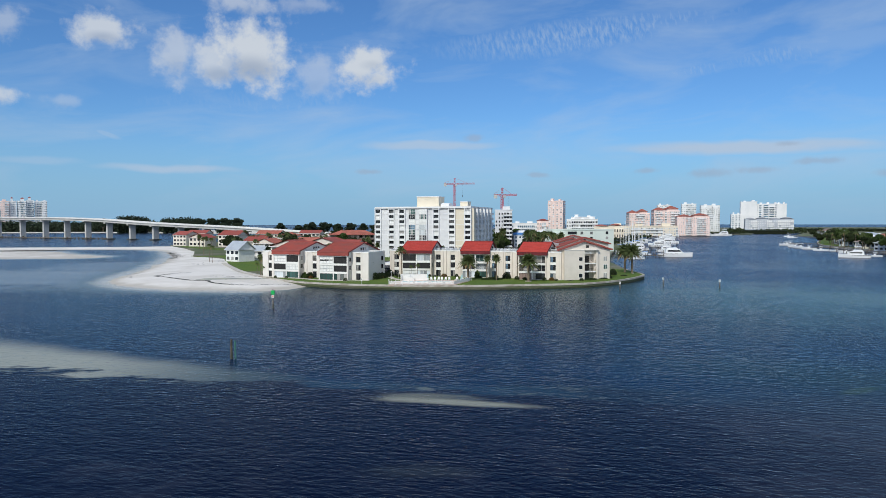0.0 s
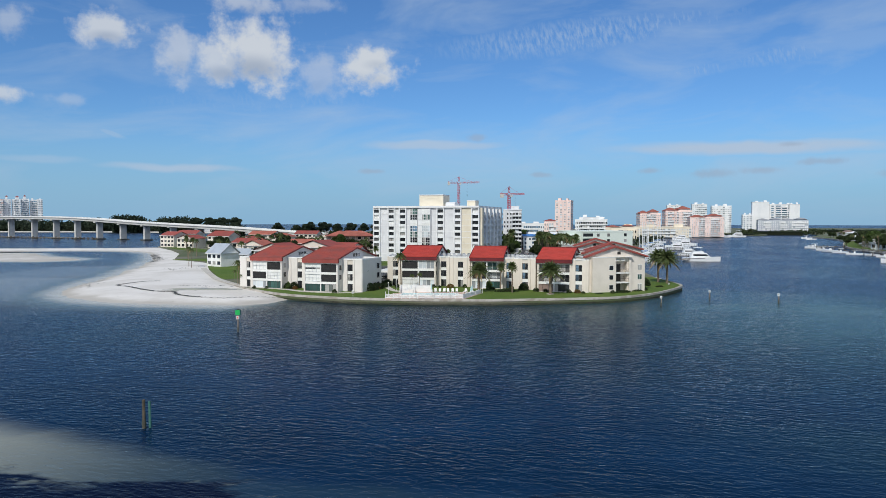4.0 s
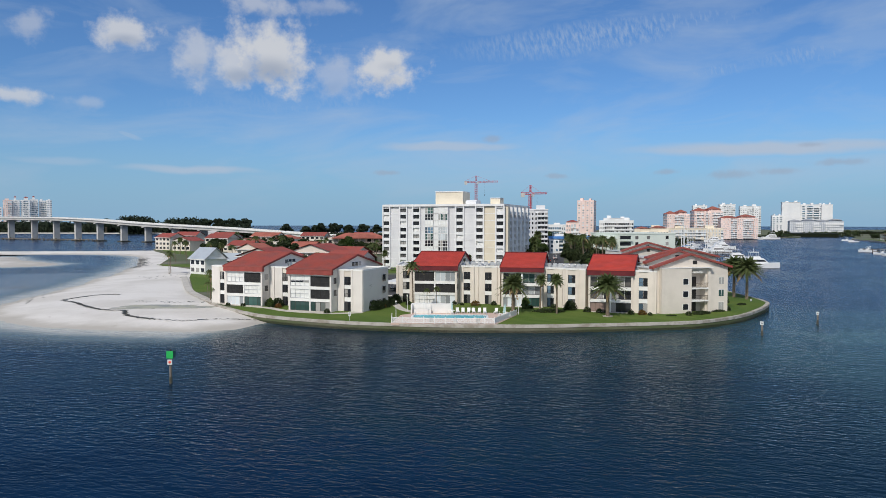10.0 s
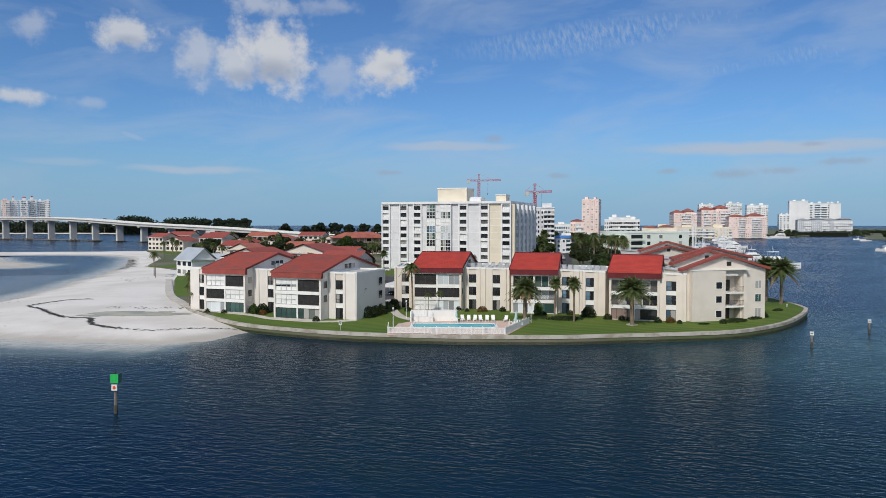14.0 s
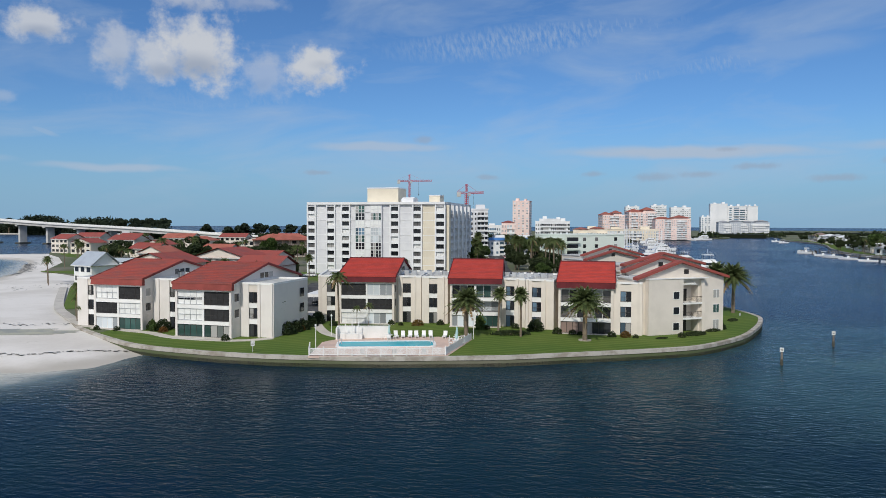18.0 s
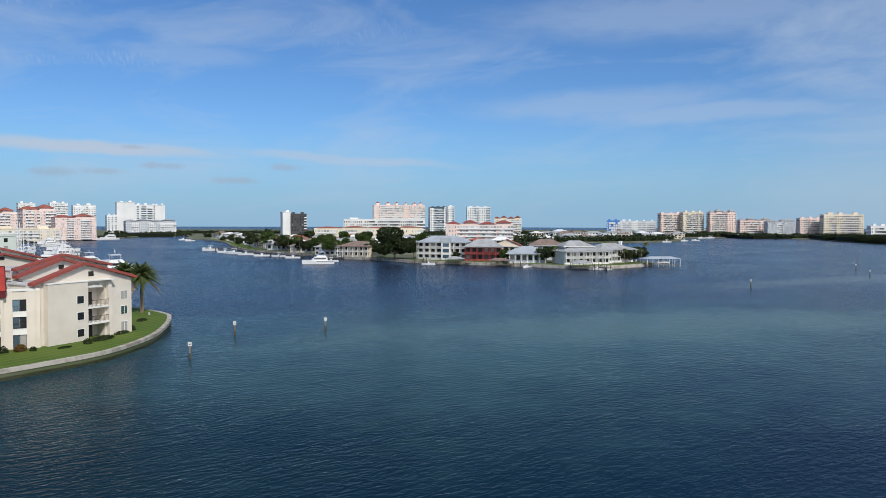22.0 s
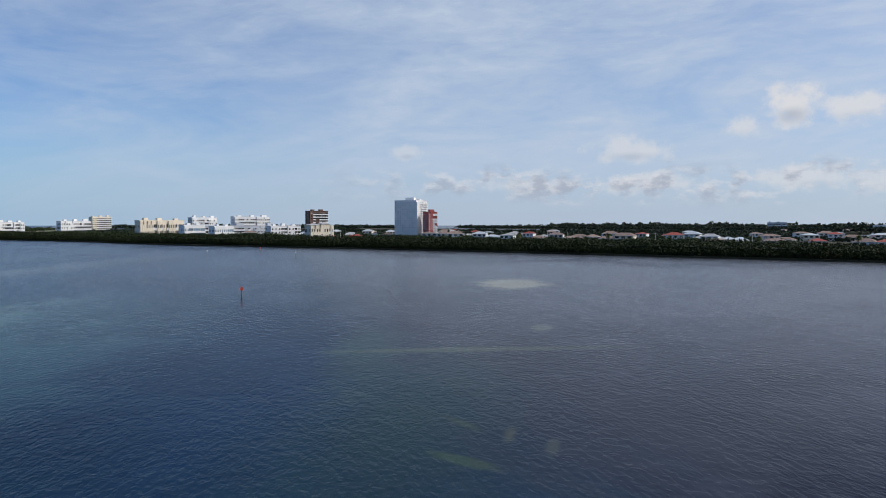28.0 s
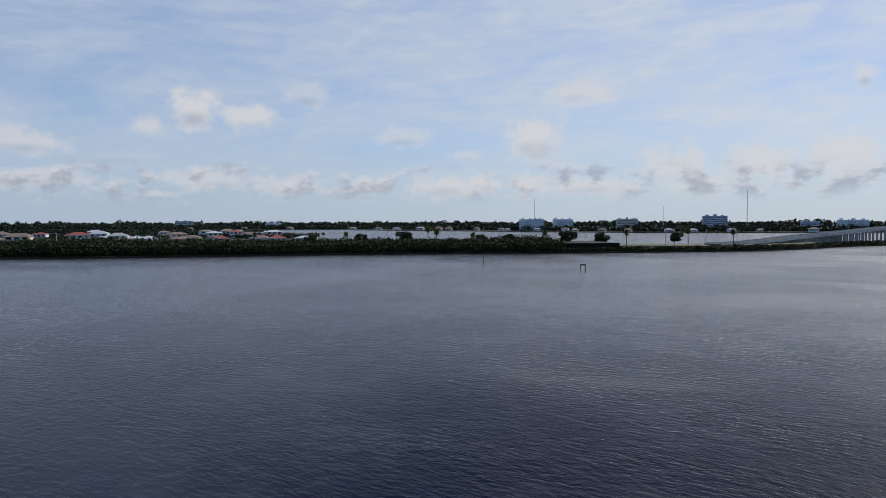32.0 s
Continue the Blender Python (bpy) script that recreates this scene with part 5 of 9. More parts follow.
part("coping", Shape().box(205.5 * SC, 2.8, TH + 3.2, 224.5 * SC, 9.2, TH + 3.5), hr_white, pent2)
part("roof_dome", Shape().slab([(2.0, TH + 0.9), (9.0, TH + 0.9), (9.0, TH + 2.0), (7.2, TH + 2.7), (3.8, TH + 2.7), (2.0, TH + 2.0)], 160 * SC, 180 * SC), hr_white, tower)
for c in range(6):
    ya = 1.0 + c * 7.4
    part("side_bay", Shape().box(TW - 0.02, ya, 0, TW + 1.5, ya + 2.8, TH - 0.2), hr_cream if c == 0 else hr_white, tower)
    part("side_strip", Shape().box(TW - 0.02, ya + 2.85, 0, TW + 0.5, ya + 3.3, TH), roof_brown if c % 2 == 0 else hr_cream, tower)
    for k in range(9):
        z = TH - 0.35 - ST * (k + 1)
        part("side_window", Shape().box(TW, ya + 3.6, z + 0.4, TW + 0.06, ya + 6.6, z + ST - 0.3), glass, tower)
        part("side_balcony", Shape().box(TW + 0.06, ya + 3.4, z - 0.15, TW + 1.2, ya + 7.0, z + 0.1), hr_white, tower)
        part("side_rail", Shape().box(TW + 1.1, ya + 3.4, z + 0.1, TW + 1.18, ya + 7.0, z + 0.95), hr_grey, tower)


# ---- tower cranes ----
def truss(p, q, half, n, s):
    """A square lattice between two points."""
    p, q = Vector(p), Vector(q)
    d = (q - p).normalized()
    a = (d.orthogonal() if abs(d.z) > 0.9 else d.cross(Vector((0, 0, 1)))).normalized() * half
    b = d.cross(a).normalized() * half
    cs = (a + b, a - b, -a - b, b - a)
    for c in cs:
        s.tube(p + c, q + c, half * 0.28, n=4)
    for i in range(n):
        u, v = p + (q - p) * (i / n), p + (q - p) * ((i + 1) / n)
        for k in range(4):
            s.tube(u + cs[k], v + cs[(k + 1) % 4], half * 0.16, n=3)


def crane(x, y, top, turn, jib, back):
    c = thing("tower_crane", pose(x, y, 1.5, 0, 0, turn), "red lattice tower crane above the roofs", "crane", "tower cranes")
    m_ = Shape()
    truss((0, 0, 0), (0, 0, top), 1.1, 26, m_)
    part("mast", m_, crane_red, c)
    j = Shape()
    truss((1, 0, top), (jib, 0, top + 0.5), 0.8, 18, j)
    part("jib", j, crane_red, c)
    k = Shape()
    truss((-1, 0, top), (-back, 0, top), 0.9, 8, k)
    part("counter_jib", k, crane_red, c)
    a = Shape()
    truss((0, 0, top + 1), (0, 0, top + 8), 0.7, 5, a)
    part("apex", a, crane_red, c)
    t = Shape().tube((0, 0, top + 8), (jib * 0.65, 0, top + 1), 0.12, n=4).tube((0, 0, top + 8), (-back, 0, top + 0.8), 0.12, n=4)
    part("tie_bar", t, crane_red, c)
    part("counterweight", Shape().box(-back, -1.3, top - 3.5, -back + 3.5, 1.3, top + 0.5), concrete, c)
    part("cab", Shape().box(0.8, -2.6, top - 3.0, 3.4, -0.9, top - 0.3), alu, c)
    h = Shape().tube((jib * 0.4, 0, top - 0.5), (jib * 0.4, 0, top - 16), 0.09, n=4).box(jib * 0.4 - 0.4, -0.4, top - 18, jib * 0.4 + 0.4, 0.4, top - 16)
    part("hook_line", h, dark_metal, c)


crane(16.4, 991.0, 71.5, 0, 28, 15)
crane(63.5, 758.5, 47.0, 2, 16, 9)


# ---- plants ----
def leaf_cloud(name, centres, size, mat, rng, flat=0.0):
    """Many small leaf quads about the given centres, as one mesh."""
    c = np.asarray(centres, float)
    n = len(c)
    a = rng.normal(size=(n, 3))
    a /= np.linalg.norm(a, axis=1)[:, None]
    b = rng.normal(size=(n, 3))
    b -= (a * b).sum(1)[:, None] * a
    b /= np.linalg.norm(b, axis=1)[:, None]
    a[:, 2] *= 1 - flat
    s = size * rng.uniform(0.6, 1.3, (n, 1))
    v = np.stack([c - a * s - b * s * 0.2, c + b * s * 0.6, c + a * s + b * s * 0.2, c - b * s * 0.6], 1).reshape(-1, 3)
    me = bpy.data.meshes.new(name)
    me.from_pydata(v.tolist(), [], np.arange(4 * n).reshape(n, 4).tolist())
    me.materials.append(mat)
    return me


def make_tree(m, high, spread, mat, seed, leaves=1500, leaf=0.42, label="", trunk_share=0.35, group="trees", category="tree"):
    """A tapered trunk with limbs and a crown of leaf clumps with gaps."""
    rng = np.random.default_rng(seed)
    t = thing("tree", m, label, category, group)
    s = Shape()
    th = high * trunk_share
    s.tube((0, 0, -0.2), (0.1, 0.05, th), 0.05 * high * 0.6, 0.03 * high * 0.6, 7)
    clumps = []
    for i in range(11):
        ang, r = rng.uniform(0, 6.28), spread * rng.uniform(0.25, 0.85)
        z = high * rng.uniform(trunk_share + 0.12, 0.86)
        tip = (r * math.cos(ang), r * math.sin(ang), z)
        s.tube((0.1, 0.05, th * rng.uniform(0.7, 1.0)), tip, 0.014 * high, 0.004 * high, 5)
        clumps.append((*tip, spread * rng.uniform(0.28, 0.46)))
    clumps.append((0, 0, high * 0.88, spread * 0.4))
    part("trunk", s, bark, t)
    pts = []
    per = leaves // len(clumps)
    for x, y, z, r in clumps:
        d = rng.normal(size=(per, 3))
        d /= np.linalg.norm(d, axis=1)[:, None]
        pts.append(np.array([x, y, z]) + d * (r * rng.uniform(0.55, 1.0, (per, 1)) ** 0.6) * np.array([1, 1, 0.72]))
    part("crown", leaf_cloud("crown", np.concatenate(pts), leaf, mat, rng), mat, t)
    return t


def frond_shape(s, base, ang, rise, length, droop, width, rng, n=9):
    """One feather frond: an arched rib with leaflets on both sides."""
    ca, sa = math.cos(ang), math.sin(ang)
    prev = None
    for i in range(n + 1):
        u = i / n
        r = length * (u * math.cos(rise) if rise < 1.5 else u * 0.1)
        z = length * (u * math.sin(rise) - droop * u * u)
        p = (base[0] + ca * r, base[1] + sa * r, base[2] + z)
        if prev:
            w0 = width * (1 - 0.75 * abs(2 * u - 0.9))
            for side in (-1, 1):
                lx, ly = -sa * side * w0 + ca * 0.25 * length / n, ca * side * w0 + sa * 0.25 * length / n
                dz = -0.45 * w0 + rng.uniform(-0.08, 0.08)
                s.face(prev, p, (p[0] + lx, p[1] + ly, p[2] + dz))
                mid = tuple((a + b) / 2 for a, b in zip(prev, p))
                s.face(prev, mid, (mid[0] + lx * 0.95, mid[1] + ly * 0.95, mid[2] + dz * 1.1))
        prev = p


def make_palm(m, trunk_h, fr_len, fronds, kind, seed, label, lean=0.0):
    """A palm: ringed trunk, crown of arching fronds, and a skirt of dry ones."""
    rng = np.random.default_rng(seed)
    t = thing("palm_tree", m, label, "palm tree", "palm trees")
    s = Shape()
    rad = {"date": 0.36, "cabbage": 0.17, "queen": 0.16}[kind]
    seg = 10
    pts = [(lean * (i / seg) ** 1.6, 0.0, -0.2 + (trunk_h + 0.2) * i / seg) for i in range(seg + 1)]
    for i in range(seg):
        s.tube(pts[i], pts[i + 1], rad * (1.12 - 0.25 * i / seg) * 1.06, rad * (1.08 - 0.25 * i / seg) * 0.92, 8)
    part("trunk", s, bark, t)
    top = pts[-1]
    if kind != "queen":
        part("boot", Shape().lathe([(rad * 0.9, trunk_h - 0.9), (rad * 1.7, trunk_h - 0.35), (rad * 1.3, trunk_h + 0.25), (0.05, trunk_h + 0.5)], 8, top[0], top[1]), bark, t)
    c, dry = Shape(), Shape()
    for i in range(fronds):
        u = (i + 0.5) / fronds
        rise = {"date": 1.35 - 1.75 * u, "cabbage": 1.4 - 2.4 * u, "queen": 1.3 - 1.5 * u}[kind]
        droop = {"date": 0.42, "cabbage": 0.35, "queen": 0.75}[kind] * rng.uniform(0.75, 1.25)
        frond_shape(c if u < 0.93 else dry, (top[0], top[1], top[2] + 0.2), i * 2.399 + rng.uniform(-0.2, 0.2), rise, fr_len * rng.uniform(0.85, 1.1), droop,
                    fr_len * {"date": 0.2, "cabbage": 0.42, "queen": 0.24}[kind], rng)
    part("crown", c, leaf_palm, t)
    if dry.v:
        part("dry_fronds", dry, leaf_dry, t)
    return t


def make_shrub(m, rx, ry, rz, mat, seed, label, leaves=500, leaf=0.16, category="shrub", group="shrubs"):
    rng = np.random.default_rng(seed)
    t = thing("shrub", m, label, category, group)
    d = rng.normal(size=(leaves, 3))
    d /= np.linalg.norm(d, axis=1)[:, None]
    d[:, 2] = np.abs(d[:, 2])
    rad = rng.uniform(0.62, 1.0, (leaves, 1))
    pts = d * rad * np.array([rx, ry, rz]) + np.array([0, 0, 0.05])
    part("leaves", leaf_cloud("leaves", pts, leaf, mat, rng), mat, t)
    part("stems", Shape().tube((0, 0, -0.1), (0, 0, rz * 0.6), 0.08, 0.03, 5).tube((0, 0, 0), (rx * 0.4, 0, rz * 0.6), 0.05, 0.02, 5).tube((0, 0, 0), (-rx * 0.3, ry * 0.3, rz * 0.6), 0.05, 0.02, 5), bark, t)
    return t


def scaled(x, y, z, turn, k):
    return pose(x, y, z, 0, 0, turn) @ Matrix.Scale(k, 4)


date_a = make_palm(pose(8.0, 226.7, 1.5), 6.0, 3.7, 84, "date", 11, "tall date palm with a full feathery crown on the lawn")
copy_thing(date_a, scaled(26.9, 221.8, 1.5, 140, 1.06))
date_b = make_palm(pose(68.5, 255.5, 1.5), 7.8, 4.6, 90, "date", 12, "big date palm with a full feathery crown at the tip")
copy_thing(date_b, scaled(67.2, 260.5, 1.5, 200, 1.0))
cab_a = make_palm(pose(14.4, 233.1, 1.5), 6.6, 1.7, 46, "cabbage", 13, "slender cabbage palm with a round crown by the apartments", 0.2)
for x, y, a, k in ((17.1, 225.9, 90, 1.08), (-23.9, 230.2, 40, 0.83), (-22.2, 240.0, 200, 0.95), (-40.0, 352, 20, 1.25), (-32.5, 350, 80, 1.1), (-14, 345, 160, 1.0), (0, 338, 240, 0.95), (-9, 341, 33, 1.0),
                   (-158, 470, 10, 1.2), (-172, 498, 70, 1.3), (-120, 420, 160, 1.2), (-60, 300, 220, 1.1), (-72, 318, 130, 1.0), (72, 430, 60, 1.6), (66, 415, 90, 1.4), (58, 408, 30, 1.7), (62, 402, 200, 1.7), (66, 400, 100, 1.5), (54, 395, 250, 1.4)):
    copy_thing(cab_a, scaled(x, y, 1.5, a, k))
queen_a = make_palm(pose(-13.6, 232.5, 1.5), 9.6, 2.6, 30, "queen", 14, "tall queen palm with drooping fronds by the pool", -0.25)
for x, y, a, k in ((-10.6, 234.5, 70, 0.42), (-8.6, 236.0, 190, 0.45), (-63.4, 247.0, 30, 0.62), (-62.0, 243.8, 160, 0.35), (-64.2, 252.0, 250, 0.55), (-108, 330, 20, 0.75), (-112, 338, 100, 0.8), (-96, 362, 300, 0.95),
                   (-118, 398, 60, 0.95), (-126, 470, 80, 0.95), (-103, 470, 150, 1.05), (-78, 470, 20, 1.0), (-50, 470, 220, 0.9), (52.3, 234.5, 10, 0.3), (49.5, 231.5, 70, 0.3)):
    copy_thing(queen_a, scaled(x, y, 1.5, a, k))

oak_a = make_tree(pose(-40, 300, 1.5), 8.5, 4.6, leaf_tree, 21, 2600, 0.42, "rounded dark green broadleaf tree")
oak_b = make_tree(pose(-88, 420, 1.5), 9.5, 5.2, leaf_tree, 22, 2600, 0.5, "spreading dark green broadleaf tree")
oak_c = make_tree(pose(36, 440, 1.5), 10, 5.0, leaf_bright, 23, 2400, 0.5, "lighter green broadleaf tree by the street")
pine_a = make_tree(pose(-60, 930, 1.5), 17, 8.0, leaf_pine, 24, 2600, 0.95, "tall dark Australian pine with a ragged crown", 0.4)
TREE_RNG = random.Random(5)


def scatter(sources, spots):
    for x, y, k in spots:
        copy_thing(TREE_RNG.choice(sources), scaled(x, y, 1.5, TREE_RNG.uniform(0, 360), k * TREE_RNG.uniform(0.85, 1.15)))


scatter([oak_a, oak_b], [(-52, 290, 0.7), (-58, 330, 0.8), (-46, 345, 0.9), (-70, 350, 0.9), (-84, 350, 0.8), (-72, 380, 0.9), (-60, 400, 1.0), (-50, 420, 1.0), (-66, 440, 1.0), (-100, 440, 1.0), (-112, 455, 1.0), (-90, 470, 1.1),
                          (-130, 440, 0.9), (-140, 460, 0.9), (-150, 500, 1.0), (-60, 480, 1.0), (-36, 470, 1.0), (-110, 500, 1.2), (-130, 530, 1.0), (-170, 560, 1.0), (-196, 570, 0.8), (-205, 578, 0.8), (-80, 540, 1.2), (-50, 560, 1.2), (-20, 560, 1.1),
                          (-150, 600, 1.1), (-120, 640, 1.2), (-90, 620, 1.2), (-60, 640, 1.3), (-30, 640, 1.2), (0, 600, 1.1), (-4, 300, 0.6), (6, 310, 0.6), (20, 318, 0.7)])
scatter([oak_b, oak_c], [(24, 420, 1.0), (28, 402, 0.9), (30, 455, 1.1), (34, 475, 1.1), (40, 500, 1.0), (28, 500, 1.2), (22, 470, 1.1), (56, 398, 0.9), (66, 490, 1.1), (58, 380, 0.8), (52, 362, 0.7), (70, 520, 1.1), (68, 560, 1.1),
                         (60, 600, 1.1), (36, 560, 1.1), (26, 600, 1.1), (80, 640, 1.0), (70, 680, 1.1), (100, 620, 1.0), (46, 345, 0.6), (58, 345, 0.6), (76, 470, 1.2), (14, 410, 1.2), (20, 395, 1.0), (26, 440, 1.3), (18, 450, 1.3)])


# garden trees and palms among the village roofs
for i in range(64):
    x, y = TREE_RNG.uniform(-165, -8), TREE_RNG.uniform(292, 600)
    if x < -0.35 * (y - 290) - 62 or (x > -34 and y < 345) or (-40 < x and 350 < y < 420):
        continue
    scatter([oak_a, oak_b, oak_c], [(x, y, TREE_RNG.uniform(0.55, 0.95))])

for i in range(46):
    x, y = TREE_RNG.uniform(-170, -12), TREE_RNG.uniform(285, 560)
    if x < -0.35 * (y - 290) - 66 or (x > -34 and y < 345) or (-40 < x and 350 < y < 420):
        continue
    copy_thing(TREE_RNG.choice((queen_a, cab_a)), scaled(x, y, 1.5, TREE_RNG.uniform(0, 360), TREE_RNG.uniform(0.85, 1.25)))
# palms and trees that line both sides of the winding street
for i in range(5, 27):
    (ax, ay), (bx, by) = offset_line(road_line, 9.5)[i], offset_line(road_line, -8.5)[i]
    for x, y in ((ax, ay), (bx, by)):
        kind_ = TREE_RNG.random()
        if kind_ < 0.45:
            copy_thing(cab_a, scaled(x + TREE_RNG.uniform(-1, 1), y + TREE_RNG.uniform(-4, 4), 1.5, TREE_RNG.uniform(0, 360), TREE_RNG.uniform(1.2, 1.9)))
        elif kind_ < 0.92:
            scatter([oak_a, oak_b], [(x + TREE_RNG.uniform(-1, 1), y + TREE_RNG.uniform(-4, 4), TREE_RNG.uniform(0.6, 1.0))])
for i in range(14):
    x, y = TREE_RNG.uniform(46, 58), TREE_RNG.uniform(350, 425)
    if TREE_RNG.random() < 0.7:
        copy_thing(TREE_RNG.choice((cab_a, queen_a)), scaled(x, y, 1.5, TREE_RNG.uniform(0, 360), TREE_RNG.uniform(1.0, 1.6)))
    else:
        scatter([oak_a, oak_b], [(x, y, TREE_RNG.uniform(0.6, 1.0))])

# palms at the head of the beach
for x, y, a, k in ((-139.1, 410.1, 0, 0.95), (-137.5, 419.8, 67, 0.9), (-223.4, 585.0, 134, 0.8), (-219.4, 585.2, 201, 0.7), (-64.3, 248.0, 268, 0.72), (-66.6, 252.8, 335, 0.4)):
    copy_thing(queen_a, scaled(x, y, 1.5, a, k))

# woods far off, one mesh for each stretch
def woods(name, line, depth, high, count, size, mat, seed, label, z=1.0, even=0.0):
    rng = np.random.default_rng(seed)
    ln = np.array(smooth_line(line, 6))
    seg = np.hypot(*np.diff(ln, axis=0).T)
    cum_l = np.concatenate([[0], np.cumsum(seg)])
    ncl = max(12, count // 26)
    at = rng.uniform(0, cum_l[-1], ncl)
    off = rng.uniform(min(0, depth), max(0, depth), ncl)
    cx, cy = np.interp(at, cum_l, ln[:, 0]), np.interp(at, cum_l, ln[:, 1])
    i = np.clip(np.searchsorted(cum_l, at) - 1, 0, len(seg) - 1)
    nx, ny = -(ln[i + 1, 1] - ln[i, 1]) / seg[i], (ln[i + 1, 0] - ln[i, 0]) / seg[i]
    cx, cy = cx + nx * off, cy + ny * off
    hh = high * (0.5 + 0.5 * rng.uniform(0, 1, ncl) ** 1.4) * (0.72 + 0.55 * np.array([noise.noise((a * 0.012, seed, 0.0)) for a in at]))
    hh = hh * (1 - even) + even * high * (0.78 + 0.2 * rng.uniform(0, 1, ncl) + 0.2 * np.array([noise.noise((a * 0.03, seed, 4.0)) for a in at]))
    per = count // ncl
    d = rng.normal(size=(ncl, per, 3))
    d /= np.linalg.norm(d, axis=2)[:, :, None]
    r = (hh * 0.42)[:, None, None] * rng.uniform(0.5, 1.0, (ncl, per, 1))
    p = d * r * np.array([1.25, 1.25, 1.0])
    p[:, :, 2] += (z + hh * 0.6)[:, None]
    p[:, :, 0] += cx[:, None]
    p[:, :, 1] += cy[:, None]
    p = p.reshape(-1, 3)
    p[:, 2] = np.maximum(p[:, 2], z)
    low_n = count // 3
    at2 = rng.uniform(0, cum_l[-1], low_n)
    j = np.clip(np.searchsorted(cum_l, at2) - 1, 0, len(seg) - 1)
    o2 = rng.uniform(min(0, depth * 0.5), max(0, depth * 0.5), low_n)
    lowp = np.stack([np.interp(at2, cum_l, ln[:, 0]) - (ln[j + 1, 1] - ln[j, 1]) / seg[j] * o2, np.interp(at2, cum_l, ln[:, 1]) + (ln[j + 1, 0] - ln[j, 0]) / seg[j] * o2, z + high * 0.5 * rng.uniform(0, 1, low_n)], 1)
    # solid core under the leaves, inner shade put into its dark material
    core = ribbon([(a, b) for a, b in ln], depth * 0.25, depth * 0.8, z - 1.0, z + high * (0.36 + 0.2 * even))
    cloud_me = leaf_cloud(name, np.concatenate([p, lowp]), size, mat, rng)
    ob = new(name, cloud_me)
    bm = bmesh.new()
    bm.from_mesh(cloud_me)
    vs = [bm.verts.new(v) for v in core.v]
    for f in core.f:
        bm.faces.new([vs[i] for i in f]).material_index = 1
    cloud_me.materials.append(shade_core)
    bm.to_mesh(cloud_me)
    bm.free()
    return tagged(ob, label, "woods", kind="stuff")


# ---- the high bridge ----
DECK = smooth_line([(-1500, 1480, 6.0), (-1150, 1290, 14.0), (-860, 1110, 23.0), (-700, 1005, 26.0), (-558, 918, 26.8), (-457, 862, 26.0), (-396, 828, 24.0), (-320, 786, 19.9), (-217, 727, 15.8), (-145, 690, 12.0), (-70, 655, 8.0), (0, 630, 5.0)], 6)
bridge = thing("bridge", pose(-320, 786, 0), "long pale concrete road bridge on paired piers", "bridge")
INV = bridge.matrix_world.inverted()


def deck_strip(d0, d1, up0, up1):
    s = Shape()
    xy = [(p[0], p[1]) for p in DECK]
    a, b = offset_line(xy, d0), offset_line(xy, d1)
    for i in range(len(DECK) - 1):
        z, zz = DECK[i][2], DECK[i + 1][2]
        p, q, r, t = a[i], a[i + 1], b[i + 1], b[i]
        s.face((*p, z + up1), (*q, zz + up1), (*r, zz + up1), (*t, z + up1))
        s.face((*p, z + up0), (*q, zz + up0), (*q, zz + up1), (*p, z + up1))
        s.face((*t, z + up1), (*r, zz + up1), (*r, zz + up0), (*t, z + up0))
        s.face((*p, z + up0), (*t, z + up0), (*r, zz + up0), (*q, zz + up0))
    return s


part("deck", deck_strip(-7.5, 7.5, -1.4, -1.0), concrete, bridge, m=INV)
part("girder", deck_strip(-6.6, -1.0, -3.6, -1.4), concrete, bridge, m=INV)
part("girder", deck_strip(1.0, 6.6, -3.6, -1.4), concrete, bridge, m=INV)
part("barrier", deck_strip(-7.5, -7.1, -1.0, 0.0), white, bridge, m=INV)
part("barrier", deck_strip(7.1, 7.5, -1.0, 0.0), white, bridge, m=INV)
part("handrail", deck_strip(-7.4, -7.3, 0.25, 0.4), alu, bridge, m=INV)
PIERS = [(-1010, 1205), (-900, 1137), (-800, 1071), (-712, 1013), (-630, 962), (-590, 938), (-540, 908), (-497, 884), (-459, 863), (-424, 844), (-389, 824), (-354, 805), (-320, 786), (-284, 766), (-248, 745)]
for x, y in PIERS:
    k = min(range(len(DECK)), key=lambda i: (DECK[i][0] - x) ** 2 + (DECK[i][1] - y) ** 2)
    z = DECK[k][2] - 3.6
    p = part("pier", Shape().slab([(-1.3, -2), (1.3, -2), (1.3, z - 1.2), (-1.3, z - 1.2)], -3.4, 3.4), concrete, bridge, m=INV @ pose(x, y, 0, 0, 0, 60))
    part("cap_beam", Shape().slab([(-1.6, z - 1.2), (1.6, z - 1.2), (1.6, z), (-1.6, z)], -6.6, 6.6), concrete, p)
    part("footing", Shape().box(-5.5, -3.2, -2, 5.5, 3.2, 1.3), wet_stain, p)
fend = Shape()
for i in range(46):
    x, y = -660 + i * 6.0, 940 - i * 2.7
    fend.box(x - 0.6, y - 0.6, -2, x + 0.6, y + 0.6, 2.2 + 0.3 * (i % 3))
fender = thing("fender_wall", pose(-560, 895, 0), "dark timber fender wall beside the bridge piers", "fender")
part("fender_piles", fend, pile_mat, fender, m=fender.matrix_world.inverted(), kind="stuff")
part("waler", Shape().tube((-660, 940, 1.6), (-390, 818, 1.6), 0.4, n=5), wood_grey, fender, m=fender.matrix_world.inverted())

